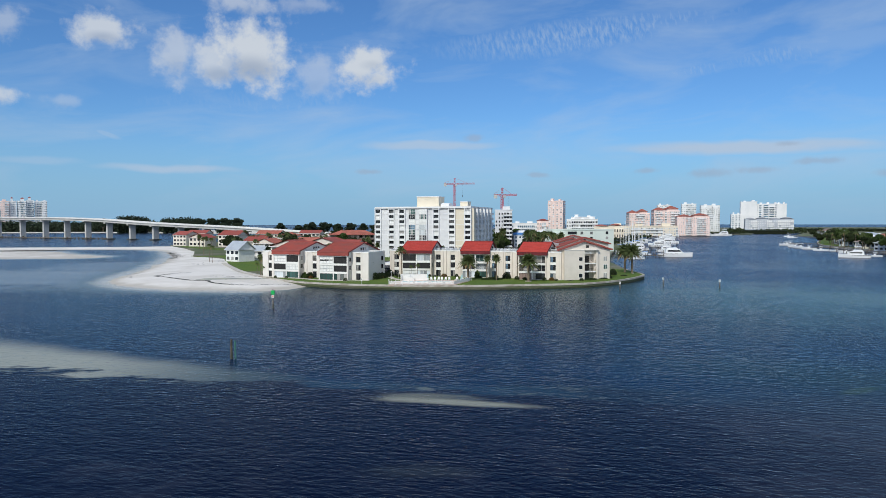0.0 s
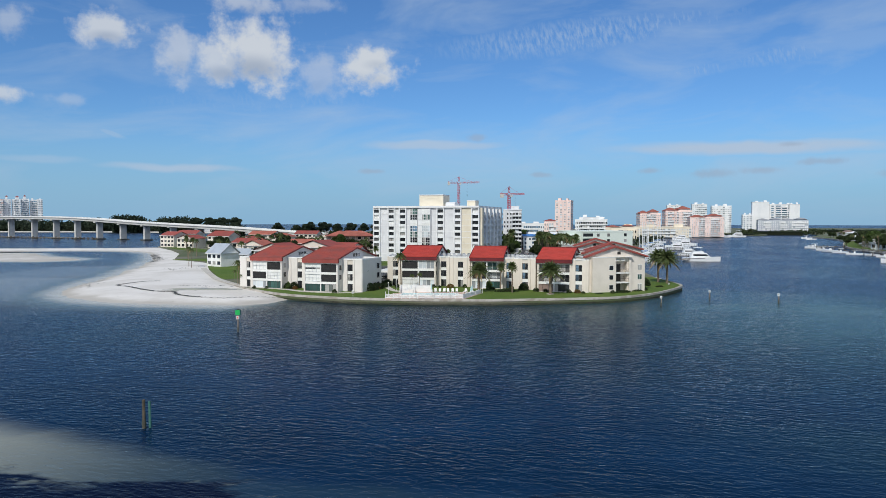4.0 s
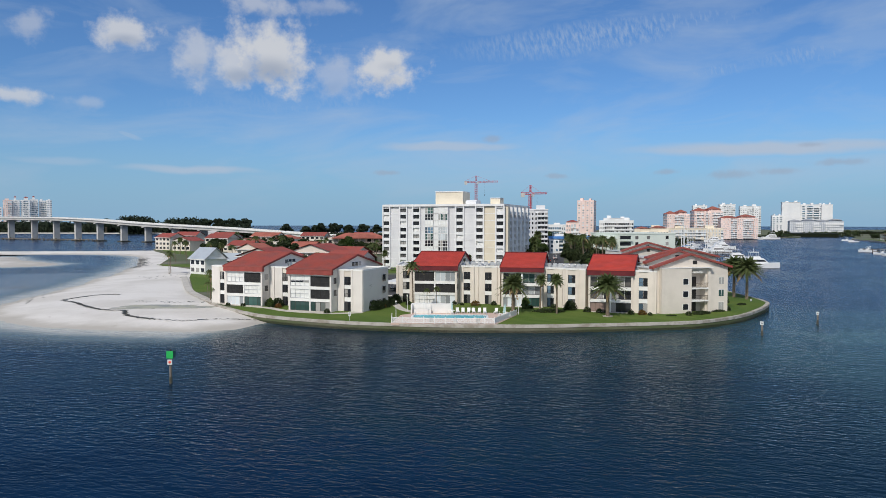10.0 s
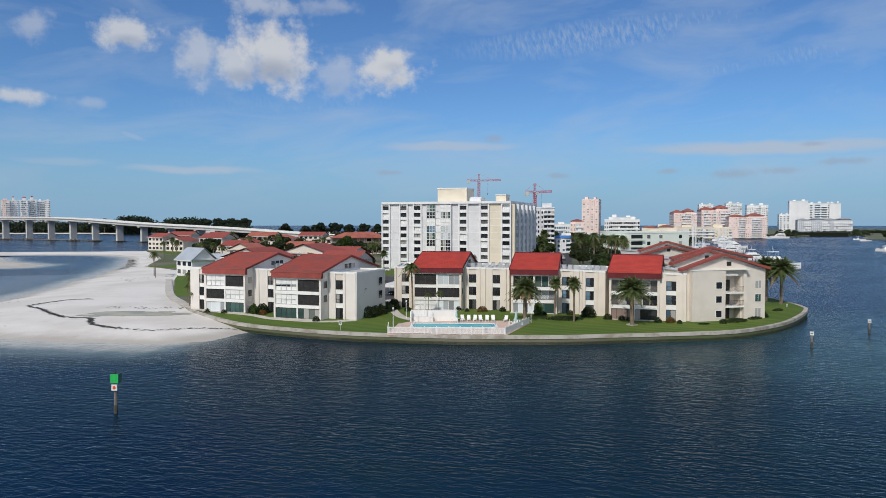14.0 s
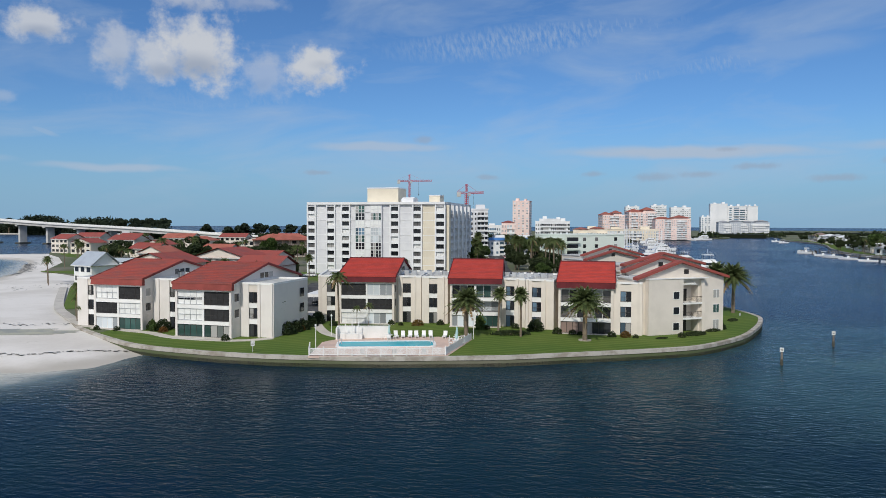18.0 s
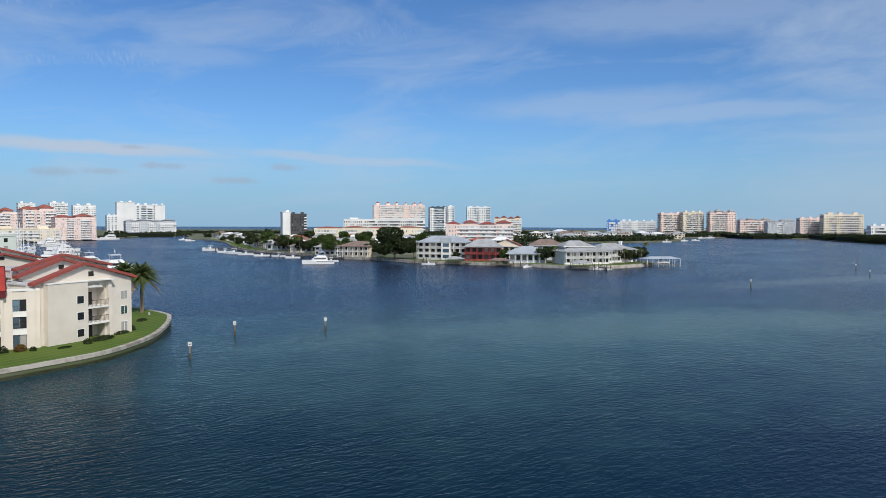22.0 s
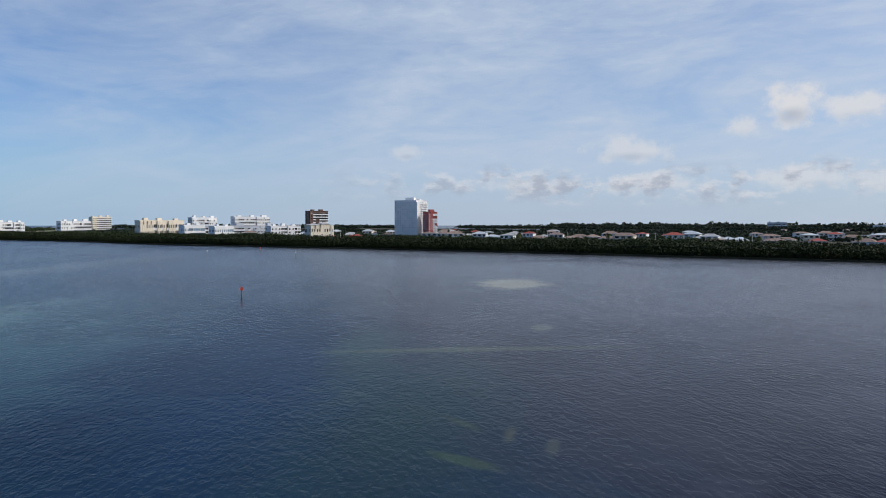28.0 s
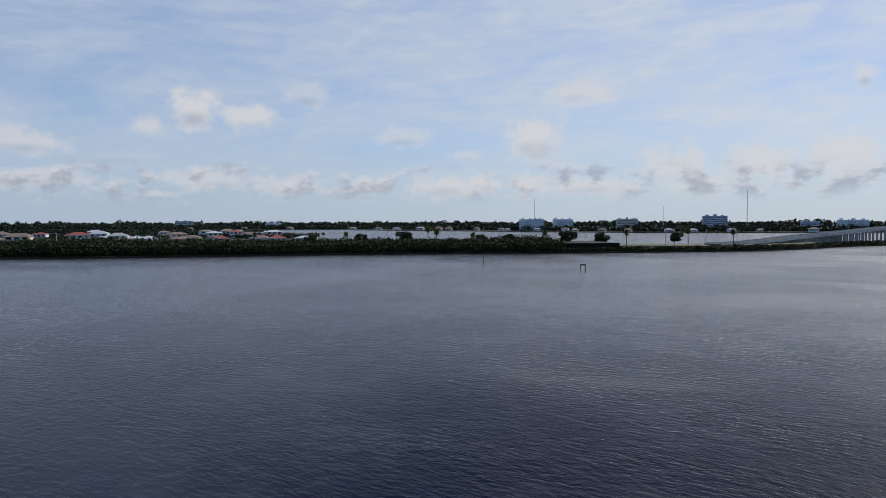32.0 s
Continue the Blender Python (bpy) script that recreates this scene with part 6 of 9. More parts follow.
# land beyond the bridge
structure("far_shore_north", Shape().prism([(-1700, 1130), (-1250, 1190), (-900, 1300), (-620, 1310), (-430, 1240), (-330, 1200), (-200, 1220), (-150, 1420), (-700, 1750), (-1900, 1900)], -1, 1.4), sand_mat, "low sandy shore beyond the bridge")
woods("woods", [(-1700, 1180), (-1250, 1230), (-900, 1330), (-620, 1345), (-500, 1320)], 90, 26, 30000, 2.4, leaf_pine, 31, "dark woods on the shore beyond the bridge", even=0.75)
woods("woods", [(-576.7, 1249.2), (-556.0, 1253.4), (-531.8, 1258.8)], 40, 37, 5000, 2.2, leaf_pine, 36, "tall dark pines rising over the bridge", even=0.6)
woods("woods", [(-498.2, 1251.4), (-478.2, 1255.2), (-452.9, 1258.5)], 40, 33, 4500, 2.0, leaf_pine, 37, "tall dark pines rising over the bridge", even=0.6)
woods("woods", [(-295.2, 932.4), (-280.2, 937.3), (-259.8, 948.7)], 30, 21, 3500, 1.3, leaf_pine, 38, "tall dark pines on the beach", even=0.5)
pine_spots = [(-640, 1330), (-600, 1335), (-420, 1290), (-395, 1285), (-445, 1290), (-370, 1275)]
for x, y in pine_spots:
    copy_thing(pine_a, scaled(x, y, 1.2, x % 360, 1.5))
scatter([pine_a], [(-180, 880, 1.0), (-165, 890, 1.1), (-150, 900, 1.1), (-135, 905, 1.0), (-175, 910, 0.9), (-105, 930, 0.9), (-90, 940, 1.0), (-75, 935, 1.0), (-45, 960, 0.8), (-30, 1010, 0.9), (-20, 1015, 1.0), (-125, 960, 0.9), (-200, 870, 0.9)])
woods("woods", [(-170, 860), (-110, 930), (-40, 980), (60, 1000), (140, 960)], 60, 10, 8000, 1.2, leaf_pine, 32, "dark beach woods behind the village")
woods("woods", [(-120, 720), (-60, 760), (20, 800), (120, 820), (190, 800)], 60, 8, 8000, 1.0, leaf_tree, 33, "garden trees among the village roofs")


def far_building(name, label, x, y, turn, wid, deep, high, storeys, cols, wall, pane, roof, skew):
    """A distant block: walls with projecting bays, floor bands, windows between them, and a broken roofline."""
    rng = random.Random(int(abs(x) * 7 + abs(y) * 3))
    g = thing(name, pose(x, y, 1.5, 0, 0, turn + skew), label, name.replace("_", " "), "distant buildings")
    wid = wid / max(0.8, math.cos(radians(skew)))
    part("wall", Shape().box(0, 0, -0.5, wid, deep, high), wall, g)
    step = high / (storeys + 0.6)
    if storeys > 1:
        cols = cols + cols // 2 if wid / cols > 3.2 else cols
        win, bands, bays, rails = Shape(), Shape(), Shape(), Shape()
        cw, nd = wid / cols, max(3, round(deep / (wid / cols)))
        cd = deep / nd
        # every few columns a bay stands proud of the front
        run, proud = 0, []
        while run < cols:
            n = rng.choice((1, 2, 2, 3))
            proud += [rng.choice((0.0, 0.0, 1.6)) if len(proud) else 1.6] * n
            run += n
        for i in range(cols):
            if proud[i]:
                bays.box(cw * i + 0.05, -proud[i], -0.4, cw * (i + 1) - 0.05, -0.01, high - 0.2 - step * rng.choice((0, 0, 0.55)))
        for k in range(storeys):
            z0 = 0.25 * step + k * step
            bands.box(-0.35, -0.45, z0 - 0.12 * step, wid + 0.35, deep + 0.35, z0)
            for i in range(cols):
                o = proud[i]
                if rng.random() < 0.12:
                    continue
                if o:
                    win.box(cw * (i + 0.3), -o - 0.08, z0 + 0.25 * step, cw * (i + 0.7), -o + 0.1, z0 + 0.75 * step)
                else:
                    win.box(cw * (i + 0.1), -0.12, z0 + 0.08 * step, cw * (i + 0.9), 0.1, z0 + 0.8 * step)
                    rails.box(cw * i + 0.1, -1.3, z0 - 0.1 * step, cw * (i + 1) - 0.1, -0.46, z0 + 0.02)
                    rails.box(cw * i + 0.1, -1.3, z0 + 0.02, cw * (i + 1) - 0.1, -1.2, z0 + 0.3 * step)
            for i in range(nd):
                if rng.random() < 0.25:
                    continue
                win.box(-0.12, cd * (i + 0.25), z0 + 0.2 * step, 0.1, cd * (i + 0.75), z0 + 0.75 * step)
                win.box(wid - 0.1, cd * (i + 0.25), z0 + 0.2 * step, wid + 0.12, cd * (i + 0.75), z0 + 0.75 * step)
        part("window", win, pane, g, kind="stuff")
        part("floor_band", bands, wall if wall is not glass_blue else far_white, g, kind="stuff")
        if bays.v:
            part("bay", bays, wall if wall is not glass_blue else far_white, g, kind="stuff")
        if rails.v:
            part("balcony", rails, far_white, g, kind="stuff")
    if roof == "flat" or roof == "cap":
        part("parapet", Shape().box(-0.3, -0.3, high, wid + 0.3, deep + 0.3, high + 0.7), wall, g)
        tops = 1 if wid < 16 else 2 if wid < 34 else 3
        for i in range(tops):
            a = wid * (i + rng.uniform(0.2, 0.45)) / tops
            b = a + wid / tops * rng.uniform(0.22, 0.45)
            up = rng.uniform(1.6, 3.4) + (2.2 if roof == "cap" else 0.0)
            pr = part("plant_room", Shape().box(a, deep * 0.2, high + 0.7, b, deep * 0.6, high + 0.7 + up), wall, g)
            if roof == "cap":
                cap = Shape()
                q = [(a - 0.6, deep * 0.2 - 0.6), (b + 0.6, deep * 0.2 - 0.6), (b + 0.6, deep * 0.6 + 0.6), (a - 0.6, deep * 0.6 + 0.6)]
                z, t = high + 0.7 + up, ((a + b) / 2, deep * 0.4, high + 3.6 + up)
                for j in range(4):
                    cap.face((*q[j], z), (*q[(j + 1) % 4], z), t)
                part("roof", cap, tile_old, pr)
    else:
        mat = {"hip_red": tile_old, "hip_orange": tile_orange, "hip_grey": roof_grey}[roof]
        s = Shape()
        rise = min(4.5, max(1.5, 0.12 * high))
        blocks = 1 if wid < 24 else 2 if wid < 50 else 4
        for i in range(blocks):
            a0, a1 = wid * i / blocks, wid * (i + 1) / blocks - (0.0 if blocks == 1 else rng.uniform(0.5, 3.0))
            z = high + 0.05 + (i % 2) * 0.06 * high
            if z > high + 0.1:
                part("roof_storey", Shape().box(a0 + 0.5, 0.6, high, a1 - 0.5, deep - 0.6, z), wall, g)
            q = [(a0 - 0.8, -0.8, z), (a1 + 0.8, -0.8, z), (a1 + 0.8, deep + 0.8, z), (a0 - 0.8, deep + 0.8, z)]
            in_ = min(a1 - a0, deep) * 0.42
            t0, t1 = (a0 + in_, deep / 2, z + rise), (a1 - in_, deep / 2, z + rise)
            s.face(q[0], q[1], t1, t0).face(q[1], q[2], t1).face(q[2], q[3], t0, t1).face(q[3], q[0], t0).face(*reversed(q))
        part("roof", s, mat, g)
    return g


# ---- houses ----
def house(name, m, wid, deep, high, storeys, cols, wall, roof_mat, label, roof="hip", rise=2.6, eave=0.7, balcony=False, group="houses", pane=None, trim=None, plain=False):
    """A house with its walls, roof, window rows and, where it has them, galleries on posts."""
    pane, trim = pane or glass, trim or white
    g = thing(name, m, label, name.replace("_", " "), group)
    part("wall", Shape().box(0, 0, -0.3, wid, deep, high), wall, g)
    s = Shape()
    q = [(-eave, -eave, high), (wid + eave, -eave, high), (wid + eave, deep + eave, high), (-eave, deep + eave, high)]
    if roof == "hip":
        a = min(wid, deep) * 0.48
        if wid >= deep:
            t0, t1 = (a, deep / 2, high + rise), (wid - a, deep / 2, high + rise)
            s.face(q[0], q[1], t1, t0).face(q[1], q[2], t1).face(q[2], q[3], t0, t1).face(q[3], q[0], t0)
        else:
            t0, t1 = (wid / 2, a, high + rise), (wid / 2, deep - a, high + rise)
            s.face(q[0], q[1], t0).face(q[1], q[2], t1, t0).face(q[2], q[3], t1).face(q[3], q[0], t0, t1)
    elif roof == "gable_x":
        t0, t1 = (-eave, deep / 2, high + rise), (wid + eave, deep / 2, high + rise)
        s.face(q[0], q[1], t1, t0).face(q[2], q[3], t0, t1)
        part("gable", Shape().slab([(0, high), (deep, high), (deep / 2, high + rise - 0.3)], 0, wid), wall, g)
    else:
        t0, t1 = (wid / 2, -eave, high + rise), (wid / 2, deep + eave, high + rise)
        s.face(q[0], t0, t1, q[3]).face(q[1], q[2], t1, t0)
        gb = Shape()
        gb.v = [(0, 0, high), (wid, 0, high), (wid / 2, 0, high + rise - 0.3), (0, deep, high), (wid, deep, high), (wid / 2, deep, high + rise - 0.3)]
        gb.f = [(0, 1, 2), (5, 4, 3)]
        part("gable", gb, wall, g)
    s.face(*reversed(q))
    part("roof", s, roof_mat, g)
    part("fascia", Shape().box(-eave, -eave, high - 0.22, wid + eave, -eave + 0.08, high), trim, g)
    fh = high / storeys
    cw = wid / cols
    if plain:
        ws = Shape()
        for k in range(storeys):
            for i in range(cols):
                ws.box(cw * (i + 0.2), -0.05, (k + 0.3) * fh, cw * (i + 0.8), 0.03, (k + 0.82) * fh)
        part("window", ws, pane, g, kind="stuff")
        return g
    for k in range(storeys):
        z = k * fh
        for i in range(cols):
            x0, x1 = cw * (i + 0.2), cw * (i + 0.8)
            wn = part("window", Shape().box(x0, -0.05, z + 0.3 * fh, x1, 0.03, z + 0.82 * fh), pane, g)
            part("window_frame", Shape().box(x0 - 0.1, -0.09, z + 0.82 * fh, x1 + 0.1, 0.0, z + 0.86 * fh), trim, wn)
        if balcony:
            d = 2.4
            part("gallery_floor", Shape().box(-0.2, -d, z - 0.2, wid + 0.2, -0.1, z + 0.02), trim, g)
            if k:
                r = Shape().box(-0.2, -d, z + 0.9, wid + 0.2, -d + 0.08, z + 1.0)
                n = int(wid / 0.5)
                for i in range(n + 1):
                    r.box(-0.2 + (wid + 0.36) * i / n, -d, z, -0.16 + (wid + 0.36) * i / n + 0.03, -d + 0.05, z + 0.9)
                part("railing", r, trim, g)
            for i in range(cols + 1):
                x = wid * i / cols
                part("post", Shape().box(x - 0.14, -d, z, x + 0.14, -d + 0.28, z + fh - 0.2), trim, g)
    if balcony:
        part("gallery_roof", Shape().slab([(-3.1, high - 0.25), (0.2, high - 0.25), (0.2, high + 0.5), (-3.1, high + 0.02)], -0.7, wid + 0.7), roof_mat, g)
    return g


RED = "cream stucco apartment house with a weathered red tile roof"
# the village behind the point
for x, y, turn, w_, d_, h_, st, co, rt, ri in ((-70, 287, -19, 15, 12, 9.0, 3, 5, "gable_y", 2.6), (-62, 318, -19, 17, 13, 9.0, 3, 5, "gable_y", 2.8), (-53, 327, -24, 14, 12, 8.2, 3, 4, "gable_x", 2.4), (-46, 300, -19, 12, 11, 7.6, 3, 4, "gable_x", 2.6),
                                      (-224, 616, -10, 18, 14, 8.8, 3, 5, "gable_x", 3.0), (-214, 560, -30, 15, 13, 8.6, 3, 4, "gable_x", 3.0), (-196, 545, -26, 16, 12, 6.8, 2, 4, "gable_y", 2.6), (-172, 540, -20, 18, 13, 8.6, 3, 5, "gable_x", 3.0), (-186, 590, -15, 18, 13, 8.8, 3, 5, "gable_x", 3.0),
                                      (-152, 575, -15, 20, 13, 9.0, 3, 5, "gable_x", 3.0), (-142, 510, -25, 14, 11, 6.8, 2, 4, "gable_y", 2.6), (-128, 545, -15, 15, 12, 8.2, 3, 4, "hip", 2.6), (-122, 600, -10, 18, 12, 9.0, 3, 5, "gable_x", 2.8), (-98, 560, -12, 15, 12, 7.6, 2, 4, "gable_y", 2.6),
                                      (-88, 600, -8, 18, 12, 8.8, 3, 5, "gable_x", 3.0), (-54, 600, -5, 18, 12, 8.2, 3, 5, "hip", 2.8), (-24, 610, -5, 16, 12, 7.6, 2, 5, "hip", 2.6), (-108, 405, -22, 13, 11, 6.6, 2, 4, "gable_y", 2.8), (-92, 440, -20, 14, 11, 6.6, 2, 4, "gable_x", 2.6), (-126, 446, -25, 15, 11, 6.8, 2, 4, "gable_x", 2.8)):
    house("villa", pose(x, y, 1.5, 0, 0, turn), w_, d_, h_, st, co, stucco, tile_old if (x + y) % 3 else tile_orange, RED, rt, ri, group="village houses")
house("apartment_house", pose(-81, 506, 1.5, 0, 0, 6), 32, 15, 9.6, 3, 8, stucco, tile_orange, "cream three-storey apartment house with brown balconies and orange roof", "hip", 3.0, balcony=True, group="village houses", trim=roof_brown)
cottage = house("beach_house", pose(-104.0, 338, 1.5, 0, 0, -38), 10, 9, 5.6, 2, 3, white, roof_metal, "white two-storey beach house with a steep pale metal roof", "gable_x", 4.2, balcony=False, group="village houses")
house("cabana", pose(-98, 348, 1.5, 0, 0, -14), 10, 7, 4.6, 2, 3, white, roof_metal, "white rear wing with a pale metal roof", "gable_x", 2.6, group="village houses")
# carport by the footpath
cp = thing("carport", pose(-24.5, 270, 1.5, 0, 0, -12), "open carport with a white flat roof", "carport")
part("roof", Shape().box(0, 0, 2.5, 9.5, 30, 2.85), white, cp)
part("fascia", Shape().box(-0.1, -0.15, 2.3, 9.6, 0.0, 2.95), white, cp)
for i in range(6):
    part("post", Shape().box(0.3, 0.5 + 5.8 * i, 0, 0.5, 0.7 + 5.8 * i, 2.5), white, cp)
    part("post", Shape().box(8.9, 0.5 + 5.8 * i, 0, 9.1, 0.7 + 5.8 * i, 2.5), white, cp)
# pale green block by the marina
gb = thing("apartment_block", pose(76, 432, 1.5, 0, 0, 22), "pale green-white stucco apartment block with small square windows", "apartment block")
part("wall", Shape().box(0, 0, 0, 34, 26, 13.4), far_green, gb)
part("front_block", Shape().box(-5, 3, 0, 0, 20, 11.6), far_green, gb)
part("parapet", Shape().box(-0.2, -0.2, 13.4, 34.2, 26.2, 14.0), far_green, gb)
for k in range(4):
    for i, a in enumerate((9.5, 16.5, 28)):
        wn = part("window", Shape().box(a, -0.05, 1.2 + 3.2 * k, a + 1.8, 0.05, 2.9 + 3.2 * k), glass, gb)
        part("window_frame", Shape().box(a - 0.1, -0.09, 2.9 + 3.2 * k, a + 1.9, 0.0, 3.05 + 3.2 * k), white, wn)
    part("balcony_opening", Shape().box(-5.05, 5, 0.8 + 2.85 * k, -4.95, 11, 2.6 + 2.85 * k), glass, gb)
    part("balcony", Shape().box(-6.2, 4.5, 0.3 + 2.85 * k, -5.06, 11.5, 1.1 + 2.85 * k), far_green, gb)
    part("balcony", Shape().box(0.2, -1.3, 0.3 + 3.2 * k, 7, -0.02, 1.2 + 3.2 * k), far_green, gb)
    part("balcony_opening", Shape().box(0.4, -0.06, 1.25 + 3.2 * k, 6.8, 0.02, 3.0 + 3.2 * k), glass, gb)
far_building("motel", "low white motel with a bright blue roof edge", 52, 520, 4, 46, 14, 9.5, 3, 10, far_white, glass_blue, "flat", 0)
single("roof_band", Shape().box(0, 0, 0, 46.6, 0.7, 1.6), far_blue, "bright blue metal roof band along the motel", "roof band", pose(51.7, 519.2, 10.6, 0, 0, 4))


# ---- cars ----
def make_car(m, paint, label):
    c = thing("car", m, label, "car", "parked cars")
    body = Shape()
    body.slab([(-2.2, 0.35), (2.2, 0.35), (2.25, 0.75), (1.3, 0.95), (-1.9, 0.98), (-2.25, 0.8)], -0.88, 0.88)
    part("body", body, paint, c)
    part("cabin", Shape().slab([(-1.9, 0.96), (1.15, 0.94), (0.35, 1.48), (-1.35, 1.5)], -0.78, 0.78), glass, c)
    part("roof", Shape().slab([(-1.38, 1.49), (0.38, 1.47), (0.3, 1.55), (-1.3, 1.57)], -0.76, 0.76), paint, c)
    for sx in (-0.9, 0.72):
        for y in (-1.35, 1.35):
            wl = part("wheel", Shape().tube((sx, y, 0.32), (sx + 0.18, y, 0.32), 0.32, n=10), rubber, c)
            part("rim", Shape().tube((sx - 0.01, y, 0.32), (sx + 0.19, y, 0.32), 0.19, n=8), alu, wl)
    for sx in (-0.65, 0.65):
        part("headlight", Shape().box(sx - 0.2, 2.12, 0.6, sx + 0.2, 2.24, 0.74), glass_pale, c)
        part("tail_light", Shape().box(sx - 0.2, -2.27, 0.62, sx + 0.2, -2.15, 0.78), red_sign, c)
    return c


cars = [make_car(pose(-33.5, 361.5, 1.5, 0, 0, 75), car_white, "white car parked by the tower"), make_car(pose(-38.5, 362.8, 1.5, 0, 0, 75), car_dark, "dark car parked by the tower"), make_car(pose(-44, 364.5, 1.5, 0, 0, 75), car_silver, "silver car parked by the tower")]
for i, (x, y, a) in enumerate(((-20.5, 274, 78), (-19.2, 280, 78), (-18, 286, 78), (45.5, 440, -8), (46.5, 450, -8), (47.5, 460, -8), (40, 424, -5), (56.5, 486, -4), (58, 500, -2), (51, 520, 2), (53, 400, 0), (38, 352, 30), (44, 356, 30), (50, 334, 60), (-14, 330, 10), (-4, 328, 10), (4, 326, 10))):
    copy_thing(cars[(i * 2 + 1) % 3], pose(x, y, 1.55, 0, 0, a))


# ---- pool terrace ----
pool_deck = structure("terrace", Shape().prism([(-16.3, 210.1), (3.6, 209.6), (8.7, 223.6), (3.5, 226.4), (-12, 226.6), (-15.5, 222)], 1.3, 1.57), paver, "pink paved terrace round the swimming pool")
pool = thing("swimming_pool", pose(-5.3, 219.4, 1.57), "swimming pool with clear turquoise water in the paved terrace", "pool")
def rounded(w_, h_, r, n=5):
    pts = []
    for cx, cy, a in ((w_ - r, h_ - r, 0), (-w_ + r, h_ - r, 90), (-w_ + r, -h_ + r, 180), (w_ - r, -h_ + r, 270)):
        pts += [(cx + r * math.cos(radians(a + 90 * i / n)), cy + r * math.sin(radians(a + 90 * i / n))) for i in range(n + 1)]
    return pts
rim, lip = rounded(7.3, 2.4, 1.0), rounded(7.75, 2.85, 1.2)
cop = Shape()
for i in range(len(rim)):
    j = (i + 1) % len(rim)
    cop.face((*rim[i], 0.14), (*rim[j], 0.14), (*lip[j], 0.14), (*lip[i], 0.14))
    cop.face((*lip[i], 0.14), (*lip[j], 0.14), (*lip[j], -0.05), (*lip[i], -0.05))
    cop.face((*rim[j], 0.14), (*rim[i], 0.14), (*rim[i], 0.0), (*rim[j], 0.0))
part("coping", cop, white, pool)
part("water", Shape().prism(rim, 0.0, 0.06), pool_water, pool, "clear turquoise pool water")
for x in (-7.4, 7.4):
    ld = Shape()
    for y in (-0.3, 0.3):
        ld.tube((x, y, 0.1), (x, y, 1.0), 0.03, n=6).tube((x, y, 1.0), (x * 0.94, y, 0.95), 0.03, n=6).tube((x * 0.94, y, 0.95), (x * 0.94, y, 0.1), 0.03, n=6)
    part("ladder", ld, alu, pool)


def fence_run(pts, name="fence"):
    f = thing(name, pose(pts[0][0], pts[0][1], 1.57), "white picket fence round the pool terrace", "fence", "pool fences")
    inv = f.matrix_world.inverted()
    for (ax, ay), (bx, by) in zip(pts, pts[1:]):
        n = max(1, round(math.hypot(bx - ax, by - ay) / 2.0))
        ang = math.degrees(math.atan2(by - ay, bx - ax))
        ln = math.hypot(bx - ax, by - ay) / n
        for i in range(n):
            m = inv @ pose(ax + (bx - ax) * i / n, ay + (by - ay) * i / n, 1.57, 0, 0, ang)
            post = part("post", Shape().box(-0.06, -0.06, -0.1, 0.06, 0.06, 1.25), white, f, m=m)
            part("post_cap", Shape().lathe([(0.09, 1.25), (0.09, 1.28), (0.01, 1.36)], 4), white, post)
            part("rail", Shape().box(0.06, -0.03, 0.15, ln - 0.06, 0.03, 0.24), white, f, m=m)
            part("rail", Shape().box(0.06, -0.03, 1.0, ln - 0.06, 0.03, 1.09), white, f, m=m)
            s = Shape()
            k = int(ln / 0.13)
            for j in range(1, k):
                s.box(ln * j / k - 0.035, -0.055, 0.1, ln * j / k + 0.035, -0.032, 1.14)
            part("picket_panel", s, white, f, m=m, kind="stuff")
    return f


fence_run([(-16.5, 214.2), (-16.2, 210.5), (-6, 209.7), (3.3, 209.9), (8.5, 223.2)])
screen_wall = thing("garden_wall", pose(-13.2, 226.0, 1.57, 0, 0, -3), "white rendered wall with steps beside the pool", "garden wall")
part("wall", Shape().box(0, 0, 0, 8.2, 0.25, 1.9), white, screen_wall)
part("end_wall", Shape().box(-0.25, -1.6, 0, 0, 0.25, 1.9), white, screen_wall)
part("end_wall", Shape().box(8.2, -0.8, 0, 8.45, 0.25, 1.6), white, screen_wall)
part("coping", Shape().box(-0.3, -0.05, 1.9, 8.5, 0.32, 2.0), white, screen_wall)
for i, z in enumerate((2.5, 3.2, 2.8)):
    part("trellis_post", Shape().box(1.2 + 1.1 * i, -1.3, 0, 1.32 + 1.1 * i, -1.18, z), white, screen_wall)
part("bench", Shape().box(0.4, -1.3, 0, 4.0, -0.4, 0.9), white, screen_wall)


def make_lounger(m):
    c = thing("sun_lounger", m, "white plastic sun lounger with a raised back", "sun lounger", "pool loungers")
    part("seat", Shape().box(-0.33, -0.2, 0.32, 0.33, 1.2, 0.4), white, c)
    part("backrest", Shape().slab([(1.2, 0.32), (1.28, 0.3), (1.75, 1.0), (1.67, 1.04)], -0.33, 0.33), white, c)
    for x in (-0.3, 0.24):
        for y in (-0.1, 1.1):
            part("leg", Shape().box(x, y, 0, x + 0.06, y + 0.06, 0.33), white, c)
    return c


def make_table(m):
    c = thing("patio_table", m, "round white patio table on the pool terrace", "table", "pool tables")
    part("tabletop", Shape().lathe([(0.58, 0.7), (0.6, 0.72), (0.6, 0.74)], 14), white, c)
    for a in range(4):
        x, y = 0.42 * math.cos(a * 1.57 + 0.8), 0.42 * math.sin(a * 1.57 + 0.8)
        part("leg", Shape().tube((x, y, 0), (x * 0.8, y * 0.8, 0.71), 0.025, n=5), white, c)
    return c


